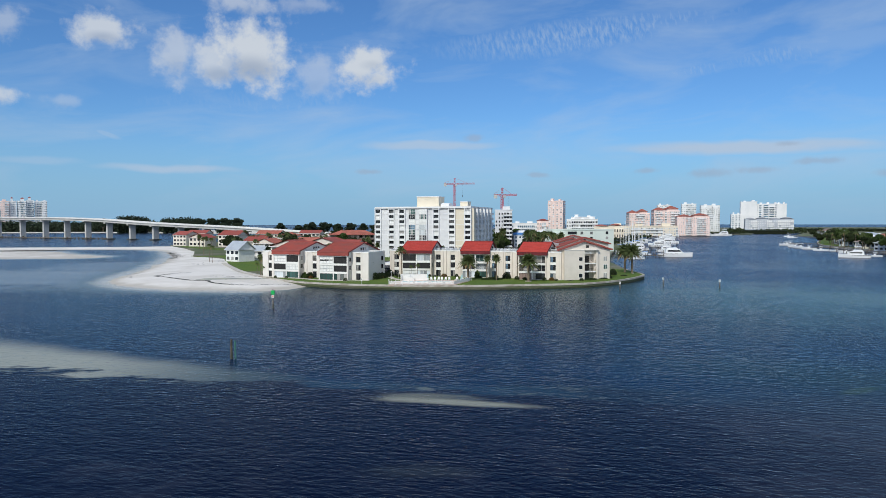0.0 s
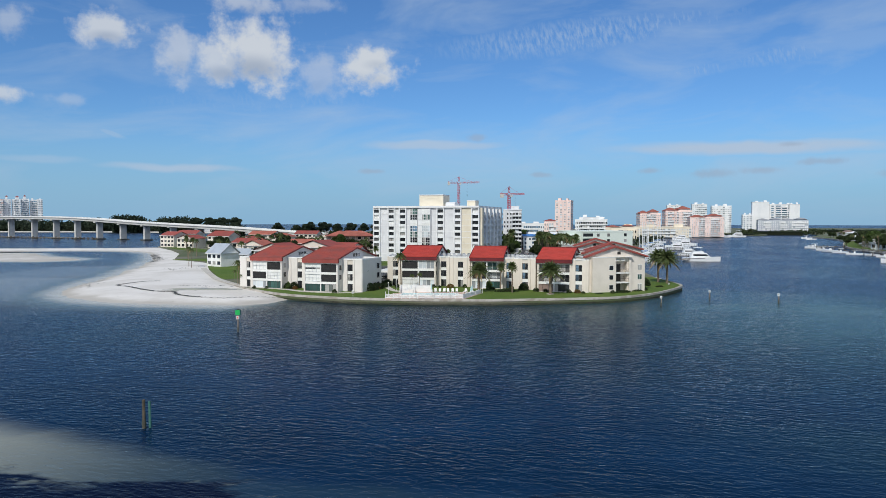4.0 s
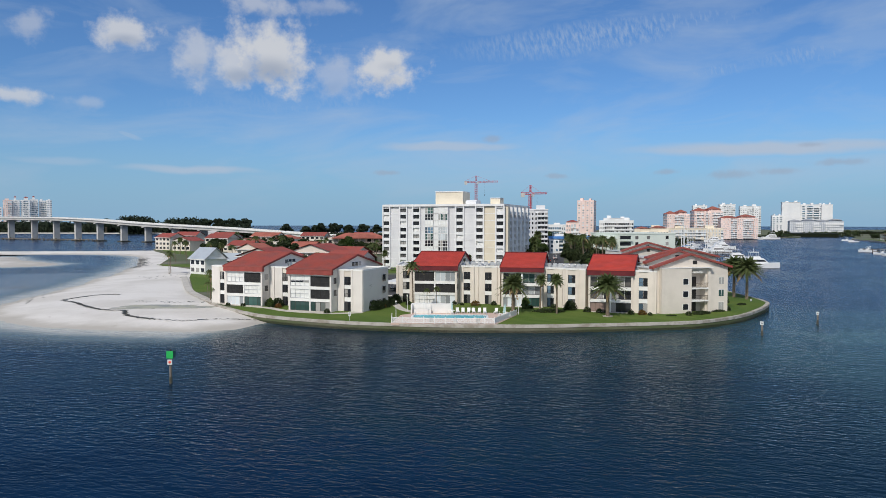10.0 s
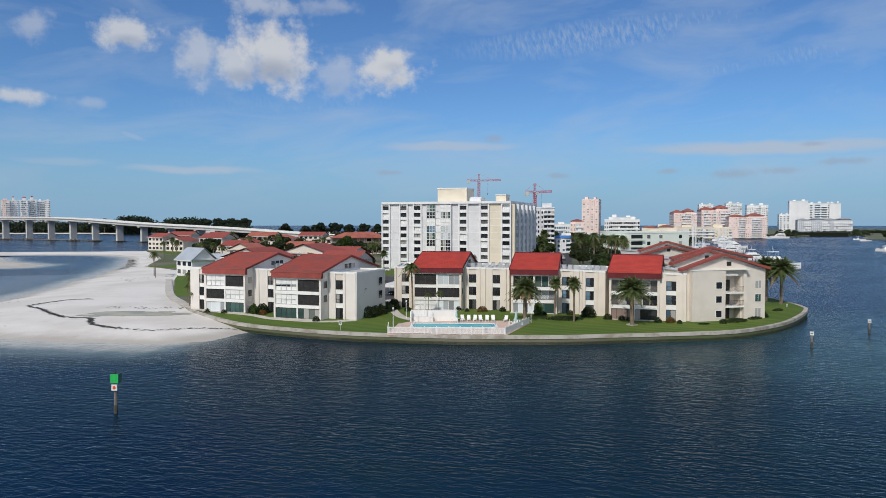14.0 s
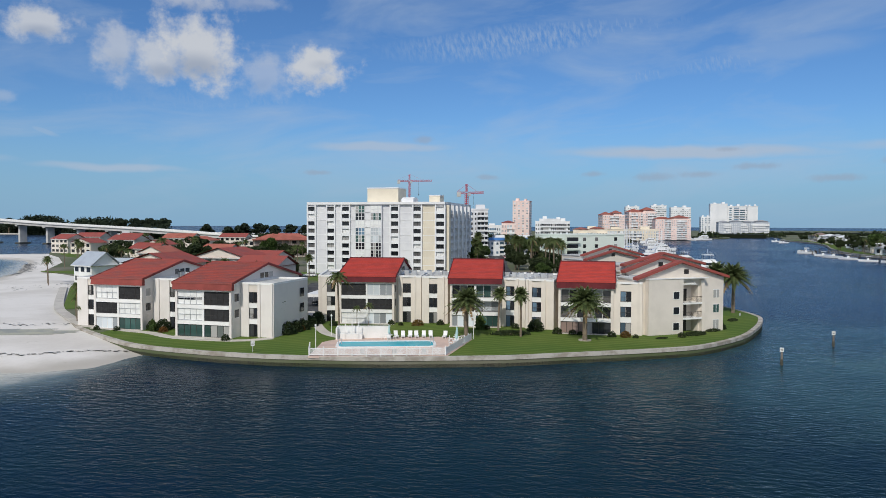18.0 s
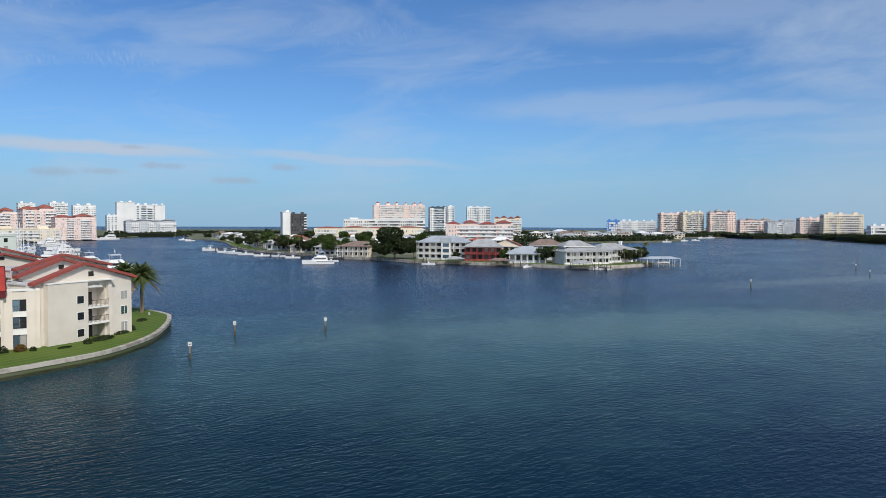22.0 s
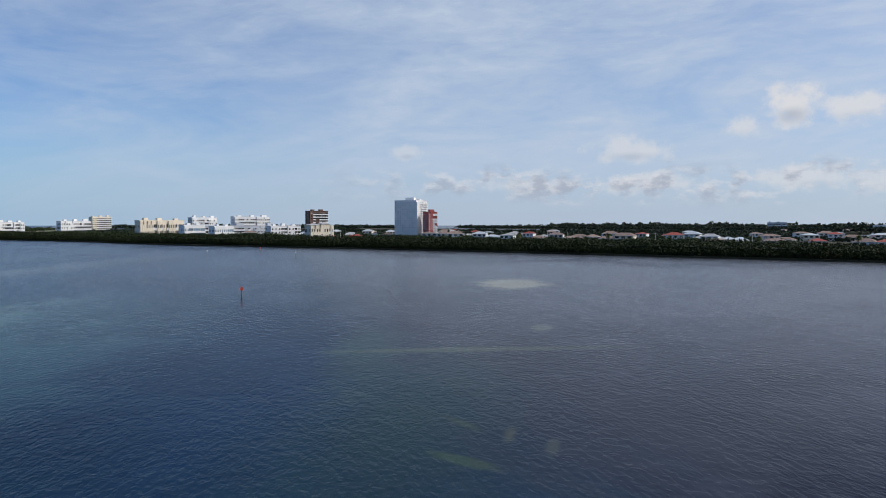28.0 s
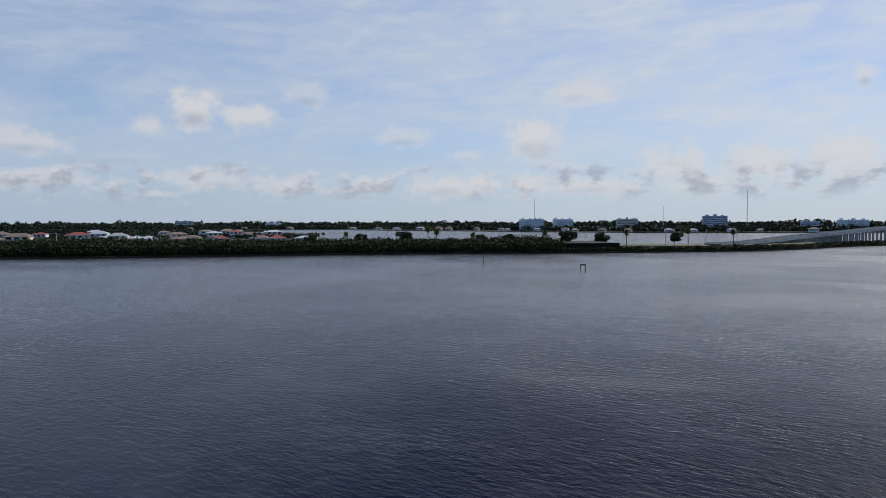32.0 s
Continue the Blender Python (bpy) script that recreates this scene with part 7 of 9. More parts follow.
def make_umbrella(m):
    c = thing("parasol", m, "folded pale teal parasol through the table", "parasol", "pool parasols")
    part("pole", Shape().tube((0, 0, 0), (0, 0, 2.5), 0.025, n=6), alu, c)
    part("canopy", Shape().lathe([(0.10, 0.95), (0.24, 1.15), (0.17, 1.8), (0.08, 2.3), (0.02, 2.5)], 9), umbrella_mat, c)
    part("foot", Shape().lathe([(0.28, 0), (0.28, 0.05), (0.06, 0.12)], 10), concrete, c)
    return c


def make_chair(m):
    c = thing("patio_chair", m, "white plastic patio chair by the pool", "chair", "pool chairs")
    part("seat", Shape().box(-0.25, -0.25, 0.4, 0.25, 0.25, 0.45), white, c)
    part("backrest", Shape().box(-0.25, 0.22, 0.45, 0.25, 0.28, 0.9), white, c)
    for x in (-0.24, 0.19):
        for y in (-0.24, 0.2):
            part("leg", Shape().box(x, y, 0, x + 0.05, y + 0.05, 0.4), white, c)
    return c


lounger = make_lounger(pose(-2.6, 225.0, 1.57))
for x, y, a in ((-1.5, 225.1, -5), (-0.3, 225.0, 4), (0.8, 225.0, -3), (2.0, 225.1, 0), (4.1, 224.6, -14), (-3.6, 225.2, 8), (0.2, 211.6, 180), (-4.0, 211.8, 176), (-8.8, 211.9, 184)):
    copy_thing(lounger, pose(x, y, 1.57, 0, 0, a))
tables = [(-4.9, 224.2), (6.0, 222.0), (5.6, 218.2)]
tb = make_table(pose(*tables[0], 1.57))
um = make_umbrella(pose(*tables[0], 1.57))
ch = make_chair(pose(tables[0][0], tables[0][1] + 0.95, 1.57))
for i, (x, y) in enumerate(tables):
    if i:
        copy_thing(tb, pose(x, y, 1.57))
        copy_thing(um, pose(x, y, 1.57, 0, 0, 50 * i))
    for a in ((90, 180, 270) if i == 0 else (0, 90, 180, 270)):
        copy_thing(ch, pose(x - 0.95 * math.sin(radians(a)), y + 0.95 * math.cos(radians(a)), 1.57, 0, 0, a))

# planting round the houses
hedge = make_shrub(pose(-22.4, 230.6, 1.5), 1.7, 1.4, 2.2, leaf_dark, 41, "tall dark green rounded shrub by the white wall", 900, 0.2)
for x, y, a, k in ((-21.2, 233.5, 60, 0.9), (-19.6, 239.5, 10, 0.95), (-18.4, 243.5, 70, 1.0), (-20.2, 236.0, 130, 0.85), (20.9, 232.2, 20, 0.95), (-44.6, 236.3, 40, 0.9), (-47.0, 237.6, 100, 0.7), (55, 232.5, 0, 0.5), (-62.5, 249, 60, 0.9), (59.5, 247, 20, 0.9), (60.5, 251, 70, 0.9)):
    copy_thing(hedge, scaled(x, y, 1.5, a, k))
rust = make_shrub(pose(0.3, 239.8, 1.5), 1.2, 0.9, 1.2, leaf_rust, 42, "low rust-coloured croton shrub", 500, 0.14)
for x, y, a, k in ((34.6, 224.6, 30, 0.9), (-20.6, 234.9, 0, 0.8), (-44, 234.2, 60, 0.8)):
    copy_thing(rust, scaled(x, y, 1.5, a, k))
box_hedge = make_shrub(pose(15.8, 228.4, 1.5), 3.6, 1.7, 0.75, leaf_tree, 43, "low clipped green hedge bed on the lawn", 1100, 0.15)
for x, y, a, k in ((47.5, 226.6, 35, 0.8), (52.5, 230.6, 40, 0.6), (40.2, 223.0, 20, 0.35), (62.5, 243.5, 50, 0.55)):
    copy_thing(box_hedge, scaled(x, y, 1.5, a, k))
ball = make_shrub(pose(24.0, 228.8, 1.5), 0.9, 0.8, 1.1, leaf_tree, 44, "clipped round green bush against the wall", 420, 0.13)
for x, y, k in ((26.4, 227.9, 0.8), (4.6, 240.6, 0.9), (-4.6, 241.6, 0.8), (17.8, 235.3, 0.9), (32.4, 225.0, 0.9), (36.0, 223.6, 0.6), (-31.2, 224.8, 0.9), (-52.6, 236.4, 0.7), (-56.5, 237.6, 0.7), (44.0, 224.0, 0.8), (-15.2, 240.4, 0.9), (27.6, 227.4, 0.6), (12.6, 234.6, 0.7), (-2.8, 240.2, 0.6)):
    copy_thing(ball, scaled(x, y, 1.5, x * 20, k))
banana = make_shrub(pose(11.4, 234.4, 1.5), 1.0, 0.9, 2.4, leaf_bright, 45, "bright green broad-leaved plant by the porch", 170, 0.45)
copy_thing(banana, scaled(-46.0, 235.4, 1.5, 50, 0.8))
for x, y in ((8.0, 226.7), (26.9, 221.8)):
    single("tree_ring", Shape().lathe([(1.05, 0), (1.05, 0.14), (0.8, 0.14), (0.78, 0.02)], 18), cap_mat, "pale edging ring round the foot of a palm", "edging", pose(x, y, 1.5), "palm rings")


def post_sign(x, y, turn, w_, h_, top, mat, label):
    c = thing("sign", pose(x, y, 1.5, 0, 0, turn), label, "sign", "shore signs")
    part("post", Shape().box(-0.04, -0.04, -0.2, 0.04, 0.04, top), alu, c)
    b = part("board", Shape().box(-w_ / 2, -0.07, top - h_, w_ / 2, -0.04, top), mat, c)
    for i in range(3):
        part("bar", Shape().box(-w_ * 0.35, -0.08, top - h_ * (0.3 + 0.22 * i), w_ * 0.35, -0.071, top - h_ * (0.2 + 0.22 * i)), dark_metal, b)
    return c


post_sign(-24.8, 214.2, 0, 0.55, 0.75, 1.7, white_sign, "white notice board on a post on the lawn")
post_sign(67.5, 250.5, 30, 0.5, 0.5, 0.6, white_sign, "small white notice board low on the lawn")
for x, y in ((-14.6, 229.0), (-16.0, 217.5), (8.9, 224.0)):
    lp = thing("garden_lamp", pose(x, y, 1.5), "slim white lamp post by the pool path", "lamp post", "garden lamps")
    part("pole", Shape().tube((0, 0, 0), (0, 0, 3.2), 0.06, 0.045, 8), white, lp)
    part("lamp_head", Shape().lathe([(0.05, 3.2), (0.16, 3.3), (0.16, 3.5), (0.03, 3.6)], 8), white, lp)


# ---- boats ----
def hull_shape(ln, beam, free, draft=0.4, n=10):
    s = Shape()
    rings = []
    for i in range(n + 1):
        u = i / n
        b = beam / 2 * (1.0 if u < 0.55 else max(0.02, 1 - ((u - 0.55) / 0.45) ** 1.8))
        y = -ln / 2 + ln * u
        sheer = free * (1 + 0.35 * u * u)
        rings.append([(-b, y, sheer), (-b * 0.86, y, 0.0), (0, y, -draft), (b * 0.86, y, 0.0), (b, y, sheer)])
    for r in rings:
        s.v += r
    for i in range(n):
        for k in range(4):
            a = i * 5 + k
            s.f.append((a, a + 1, a + 6, a + 5))
    s.f.append((0, 4, 3, 2, 1)[::-1])
    for i in range(n):
        s.f.append((i * 5 + 4, i * 5, i * 5 + 5, i * 5 + 9))
    return s


def make_yacht(m, ln, label):
    """A motor yacht: hull, stacked cabins, flybridge, windows, rails, mast."""
    b = thing("motor_yacht", m, label, "yacht", "moored boats")
    bm = ln * 0.3
    part("hull", hull_shape(ln, bm, ln * 0.1), gelcoat, b)
    part("rub_rail", Shape().box(-bm / 2 - 0.03, -ln / 2, ln * 0.085, bm / 2 + 0.03, ln * 0.05, ln * 0.095), dark_metal, b)
    z = ln * 0.1
    part("cabin", Shape().slab([(-ln * 0.3, z), (ln * 0.24, z), (ln * 0.1, z + ln * 0.13), (-ln * 0.28, z + ln * 0.13)], -bm * 0.4, bm * 0.4), gelcoat, b)
    part("cabin_window", Shape().slab([(-ln * 0.24, z + ln * 0.05), (ln * 0.16, z + ln * 0.05), (ln * 0.11, z + ln * 0.1), (-ln * 0.24, z + ln * 0.1)], -bm * 0.405, bm * 0.405), glass, b)
    part("flybridge", Shape().slab([(-ln * 0.25, z + ln * 0.13), (ln * 0.06, z + ln * 0.13), (ln * 0.02, z + ln * 0.18), (-ln * 0.25, z + ln * 0.17)], -bm * 0.34, bm * 0.34), gelcoat, b)
    part("hardtop", Shape().box(-bm * 0.32, -ln * 0.22, z + ln * 0.27, bm * 0.32, ln * 0.0, z + ln * 0.285), gelcoat, b)
    for sx in (-0.3, 0.28):
        for y in (-0.2, -0.02):
            part("hardtop_post", Shape().box(bm * sx, ln * y, z + ln * 0.16, bm * sx + 0.08, ln * y + 0.1, z + ln * 0.27), alu, b)
    part("mast", Shape().tube((0, -ln * 0.1, z + ln * 0.285), (0, -ln * 0.12, z + ln * 0.42), 0.09, 0.03, 6).tube((-bm * 0.15, -ln * 0.11, z + ln * 0.35), (bm * 0.15, -ln * 0.11, z + ln * 0.35), 0.05, n=5), gelcoat, b)
    r = Shape()
    for i in range(9):
        y = ln * (0.06 + 0.045 * i)
        w_ = bm / 2 * max(0.05, 1 - max(0, (y / ln + 0.5 - 0.55) / 0.45) ** 1.8) * 0.95
        for sx in (-w_, w_):
            r.tube((sx, y, z), (sx, y, z + ln * 0.06), 0.025, n=4)
    part("bow_rail", r, alu, b)
    return b


def make_sailboat(m, ln, mast, label):
    b = thing("sailing_boat", m, label, "sailing boat", "moored boats")
    part("hull", hull_shape(ln, ln * 0.3, ln * 0.09), gelcoat, b)
    part("cabin", Shape().slab([(-ln * 0.15, ln * 0.09), (ln * 0.2, ln * 0.09), (ln * 0.12, ln * 0.15), (-ln * 0.14, ln * 0.15)], -ln * 0.09, ln * 0.09), gelcoat, b)
    part("mast", Shape().tube((0, ln * 0.08, ln * 0.1), (0, ln * 0.08, mast), 0.17, 0.11, 6), gelcoat, b)
    part("boom", Shape().tube((0, ln * 0.08, ln * 0.22), (0, -ln * 0.34, ln * 0.2), 0.09, n=6), alu, b)
    part("furled_sail", Shape().tube((0, ln * 0.05, ln * 0.235), (0, -ln * 0.32, ln * 0.22), 0.14, 0.09, 7), far_blue, b)
    part("spreader", Shape().tube((-0.9, ln * 0.08, mast * 0.6), (0.9, ln * 0.08, mast * 0.6), 0.03, n=4), alu, b)
    part("stay", Shape().tube((0, ln * 0.49, ln * 0.12), (0, ln * 0.08, mast), 0.02, n=3).tube((0, -ln * 0.49, ln * 0.1), (0, ln * 0.08, mast), 0.02, n=3), alu, b)
    return b


def make_launch(m, ln, label):
    b = thing("motor_boat", m, label, "boat", "moored boats")
    part("hull", hull_shape(ln, ln * 0.34, ln * 0.1), gelcoat, b)
    part("console", Shape().slab([(-0.5, ln * 0.1), (0.5, ln * 0.1), (0.2, ln * 0.1 + 0.9), (-0.4, ln * 0.1 + 0.9)], -0.45, 0.45), gelcoat, b)
    part("windscreen", Shape().slab([(0.2, ln * 0.1 + 0.8), (0.35, ln * 0.1 + 0.8), (0.15, ln * 0.1 + 1.3), (0.05, ln * 0.1 + 1.3)], -0.42, 0.42), glass, b)
    part("awning", Shape().box(-0.9, -1.2, 2.3, 0.9, 0.9, 2.38), white, b)
    for x in (-0.8, 0.75):
        for y in (-1.0, 0.7):
            part("awning_post", Shape().box(x, y, ln * 0.1, x + 0.05, y + 0.05, 2.3), alu, b)
    part("outboard", Shape().box(-0.25, -ln / 2 - 0.5, 0.1, 0.25, -ln / 2, ln * 0.1 + 0.6), dark_metal, b)
    return b


def make_dock(m, ln, wid, label, piles=True):
    d = thing("dock", m, label, "dock", "docks")
    n = max(4, int(ln / 1.2))
    for i in range(n):
        part("deck_board", Shape().box(-wid / 2, ln * i / n, 1.0, wid / 2, ln * (i + 1) / n - 0.06, 1.12), wood_grey, d)
    part("stringer", Shape().box(-wid / 2 + 0.1, 0, 0.8, wid / 2 - 0.1, ln, 0.99), wood_grey, d)
    if piles:
        for i in range(max(2, int(ln / 5)) + 1):
            for x in (-wid / 2 - 0.12, wid / 2 + 0.12):
                part("pile", Shape().tube((x, ln * i / max(2, int(ln / 5)), -2), (x, ln * i / max(2, int(ln / 5)), 2.2), 0.15, n=6), pile_mat, d)
    return d


# the marina east of the point
big = make_yacht(pose(133, 404, 0.1, 0, 0, -98), 19, "large white motor yacht moored at the marina pier")
for x, y, a, k in ((118, 432, -95, 0.75), (122, 446, 85, 0.7), (150, 470, -95, 0.8), (138, 500, 80, 0.8), (172, 560, -95, 0.9), (180, 590, 85, 0.9), (205, 640, -100, 0.9), (215, 680, 80, 0.9), (240, 760, -95, 1.0), (270, 850, 85, 1.0), (300, 930, -95, 1.1), (330, 950, 85, 1.1), (360, 960, -90, 1.1), (390, 985, 90, 1.2)):
    copy_thing(big, scaled(x, y, 0.05, a, k))
sail = make_sailboat(pose(112, 415, 0.05, 0, 0, -80), 12, 17, "white sailing boat with a tall bare mast at the marina")
for x, y, a, k in ((107, 398, -80, 1.05), (118, 465, 95, 1.0), (126, 480, -85, 0.95), (133, 520, -85, 1.2), (141, 540, 95, 1.0), (120, 424, 95, 0.8), (146, 556, -85, 1.1), (152, 575, 95, 1.0), (160, 600, -85, 1.1), (166, 615, 95, 1.25), (176, 640, -85, 1.1), (184, 655, -85, 1.0), (196, 700, 95, 1.1), (206, 720, -85, 1.2), (104, 380, 95, 0.75), (112, 440, -85, 0.7)):
    copy_thing(sail, scaled(x, y, 0.05, a, k))
for x, y, a, ln in ((96, 398, -80, 40), (110, 440, -80, 40), (125, 490, -80, 38), (145, 545, -78, 38), (165, 600, -76, 38)):
    make_dock(pose(x, y, 0, 0, 0, a), ln, 2.2, "grey timber marina pier on piles")
woods("woods", [(290, 992), (340, 1003), (400, 1010), (470, 1085), (560, 1250), (640, 1420)], 40, 6, 3000, 1.1, leaf_tree, 34, "garden trees along the far marina quay")
woods("woods", [(100, 470), (130, 545), (170, 640), (215, 750), (260, 880)], 30, 6, 2600, 0.9, leaf_tree, 35, "garden trees along the marina shore")


# ---- markers in the water ----
def channel_post(x, y, top, label, board=None):
    c = thing("marker_post", pose(x, y, 0), label, "marker post", "channel markers")
    part("pile", Shape().tube((0, 0, -2), (0, 0, top), 0.17, 0.15, 9), pile_mat if board is None else wood_grey, c)
    part("weed_collar", Shape().lathe([(0.19, -0.5), (0.22, 0.3), (0.185, 0.9)], 9), wet_stain, c)
    return c


p0 = channel_post(-31.5, 104.4, 2.9, "old barnacled timber pile standing in the shallows")
part("pile", Shape().tube((0.55, 0.25, -2), (0.5, 0.2, 2.7), 0.15, 0.13, 9), green_paint, p0, "green-painted second pile")
gm = channel_post(-40.2, 166.3, 3.7, "green square daymark on a dark timber pile", 1)
bd = part("daymark", Shape().box(-0.43, -0.28, 3.25, 0.43, -0.2, 4.2), green_sign, gm, "green square board")
part("side_board", Shape().box(0.35, -0.2, 3.25, 0.43, 0.55, 4.2), green_paint, bd, "dark green board at a right angle")
part("notice", Shape().box(-0.3, -0.28, 2.45, 0.3, -0.2, 3.1), white_sign, gm, "white notice board")
part("notice_ring", Shape().lathe([(0.1, 0), (0.17, 0), (0.17, 0.02), (0.1, 0.02)], 12), red_sign, gm, m=pose(0, -0.285, 2.78, 90, 0, 0))
part("lantern", Shape().lathe([(0.1, 4.2), (0.14, 4.28), (0.1, 4.42)], 8), dark_metal, gm)
part("bracket", Shape().box(-0.05, -0.2, 2.5, 0.05, 0.0, 4.2), dark_metal, gm)
for x, y, h_ in ((52.2, 207.8, 2.5), (69.6, 222.5, 2.5), (84.2, 214.3, 2.5), (238.6, 183.0, 2.6), (369, 176, 2.6), (321, 162.5, 2.7), (453, 73.5, 2.8), (407, 28, 3.0), (742, 322, 3.2)):
    c = channel_post(x, y, h_ - 0.5, "grey timber pile with a white notice board", 1)
    ang = math.degrees(math.atan2(y - 109, x + 4)) - 90
    b = part("notice", Shape().box(-0.27, -0.26, h_ - 0.5, 0.27, -0.19, h_ + 0.1), white_sign, c, "white notice board", m=pose(0, 0, 0, 0, 0, ang))
    part("bar", Shape().box(-0.16, -0.275, h_ - 0.3, 0.16, -0.261, h_ - 0.15), dark_metal, b)
for x, y, h_ in ((191.0, 85.0, 2.3), (490, 36, 2.6)):
    c = channel_post(x, y, h_, "red triangular daymark on a dark pile", 1)
    s = Shape()
    s.v = [(-0.6, -0.25, h_ - 0.3), (0.6, -0.25, h_ - 0.3), (0, -0.25, h_ + 0.8), (-0.6, -0.18, h_ - 0.3), (0.6, -0.18, h_ - 0.3), (0, -0.18, h_ + 0.8)]
    s.f = [(0, 1, 2), (5, 4, 3), (1, 0, 3, 4), (2, 1, 4, 5), (0, 2, 5, 3)]
    part("daymark", s, red_sign, c, "red triangle board", m=pose(0, 0, 0, 0, 0, math.degrees(math.atan2(y - 109, x + 4)) - 90))
channel_post(101, -205.3, 3.5, "thin dark timber pile off the mangroves")
gate = channel_post(47.6, -172.5, 2.7, "pair of dark timber piles joined by a cross board")
part("pile", Shape().tube((1.9, 0, -2), (1.9, 0, 2.7), 0.17, 0.15, 8), pile_mat, gate)
part("cross_board", Shape().box(-0.3, -0.2, 2.1, 2.2, -0.12, 2.8), wood_grey, gate)


# ---- the residential island across the channel ----
RFRONT = [(473, 951), (447, 853), (400, 745), (345, 650), (303, 565), (290, 505), (280, 460), (272, 420), (273, 390), (269, 355), (277, 330), (281, 306), (283, 286), (285, 269), (300, 263), (318, 260), (336, 260)]
RLINE = smooth_line(RFRONT, 3)
structure("ground_island", Shape().prism(list(reversed([(p[0], p[1]) for p in RLINE] + [(346, 264), (356, 285), (384, 330), (474, 440), (640, 600), (800, 800), (760, 1200), (620, 1250), (540, 1060)])), -2, 1.3), soil_mat, "low garden island with lawns and drives")
structure("seawall_island", ribbon(RLINE, -0.4, 0.5, -2.0, 1.5), cap_mat, "pale concrete seawall of the garden island")
structure("lawn_island", ribbon(RLINE, 1.0, 11.0, 1.0, 1.36), grass_mat, "strip of green lawn inside the island seawall")
structure("ground_far", Shape().prism(list(reversed([(620, 520), (776, 452), (885, 458), (1000, 520), (1120, 515), (1166, 490), (1130, 420), (1114, 392), (1200, 330), (1900, 250), (2300, 900), (1900, 1900), (1000, 2200), (700, 2000), (640, 1330), (620, 1250), (760, 1200), (800, 800), (640, 600)])), -2, 1.3), soil_mat, "low built-up shore beyond the island")

house("villa", pose(281.5, 371.0, 1.35, 0, 0, -62), 27, 14, 9.4, 3, 8, white, roof_metal, "white three-storey villa with galleries on columns and a pale metal roof", "hip", 3.4, balcony=True, group="waterfront villas")
porch = thing("villa_wing", pose(295.5, 347.0, 1.35, 0, 0, -62), "white gabled front wing of the villa", "villa wing")
part("wall", Shape().box(-14, -4.4, 0, -9, 0, 9.4), white, porch)
part("gable", Shape().slab([(-4.6, 9.4), (0.2, 9.4), (0.2, 9.6), (-4.6, 11.8)], -14.4, -8.6), roof_metal, porch)
for k in range(3):
    part("window", Shape().box(-13.2, -4.45, 0.8 + 3.1 * k, -9.8, -4.38, 2.7 + 3.1 * k), glass_blue, porch)
house("villa", pose(286.0, 341.5, 1.35, 0, 0, -55), 19, 13, 7.4, 2, 6, brick_red, roof_grey, "brick-red two-storey villa with a grey hipped roof and galleries", "hip", 4.0, balcony=True, group="waterfront villas", trim=brick_red)
house("villa", pose(287.0, 314.0, 1.35, 0, 0, -55), 18, 13, 4.6, 1, 6, far_grey, roof_metal, "low grey villa with a wide pale hipped roof and a terrace", "hip", 3.6, eave=1.8, balcony=True, group="waterfront villas")
house("villa", pose(318.0, 322.0, 1.35, 0, 0, -52), 18, 12, 8.0, 2, 5, far_grey, roof_brown, "grey two-storey villa with a dark hipped roof behind the terrace", "hip", 3.2, group="waterfront villas")
house("villa", pose(312.0, 345.0, 1.35, 0, 0, -58), 18, 12, 7.0, 2, 5, far_cream, tile_orange, "cream villa with orange tiled gables", "gable_y", 4.0, group="waterfront villas")
house("villa", pose(292.5, 285.5, 1.35, 0, 0, -34), 24, 14, 6.2, 2, 7, white, roof_grey, "white two-storey villa with a long gallery and a grey roof", "hip", 2.4, eave=1.2, balcony=True, group="waterfront villas")
house("villa", pose(297.5, 288.5, 7.4, 0, 0, -34), 15, 9, 2.4, 1, 5, white, roof_grey, "white upper storey of the long-gallery villa", "hip", 2.8, eave=1.0, group="waterfront villas")
house("villa", pose(318.0, 279.5, 1.35, 0, 0, -22), 21, 13, 6.6, 2, 6, white, roof_grey, "white two-storey villa with a grey hipped roof at the island's tip", "hip", 3.0, eave=1.0, balcony=True, group="waterfront villas")
ch_ = thing("chimney", pose(338, 279, 8.0), "white square chimney on the grey roof", "chimney")
part("stack", Shape().box(-0.7, -0.7, 0, 0.7, 0.7, 3.6), white, ch_)
part("chimney_cap", Shape().box(-0.85, -0.85, 3.6, 0.85, 0.85, 3.9), white, ch_)
house("villa", pose(272.5, 425.5, 1.35, 0, 0, -72), 20, 13, 6.2, 2, 6, far_cream, roof_brown, "cream two-storey villa with a brown tiled roof behind palms", "hip", 2.8, balcony=True, group="waterfront villas")
house("villa", pose(276.0, 452.0, 1.35, 0, 0, -74), 18, 13, 5.0, 2, 5, far_grey, roof_grey, "grey villa with a pale hipped roof", "hip", 2.8, group="waterfront villas")
house("villa", pose(286.0, 490.0, 1.35, 0, 0, -76), 22, 14, 4.6, 1, 5, far_cream, roof_brown, "low cream villa with a broad brown roof", "hip", 3.2, group="waterfront villas")
house("villa", pose(300.0, 535.0, 1.35, 0, 0, -70), 20, 13, 4.4, 1, 5, far_white, roof_grey, "low white villa with a grey roof among palms", "hip", 2.6, group="waterfront villas")
row_rng = random.Random(8)
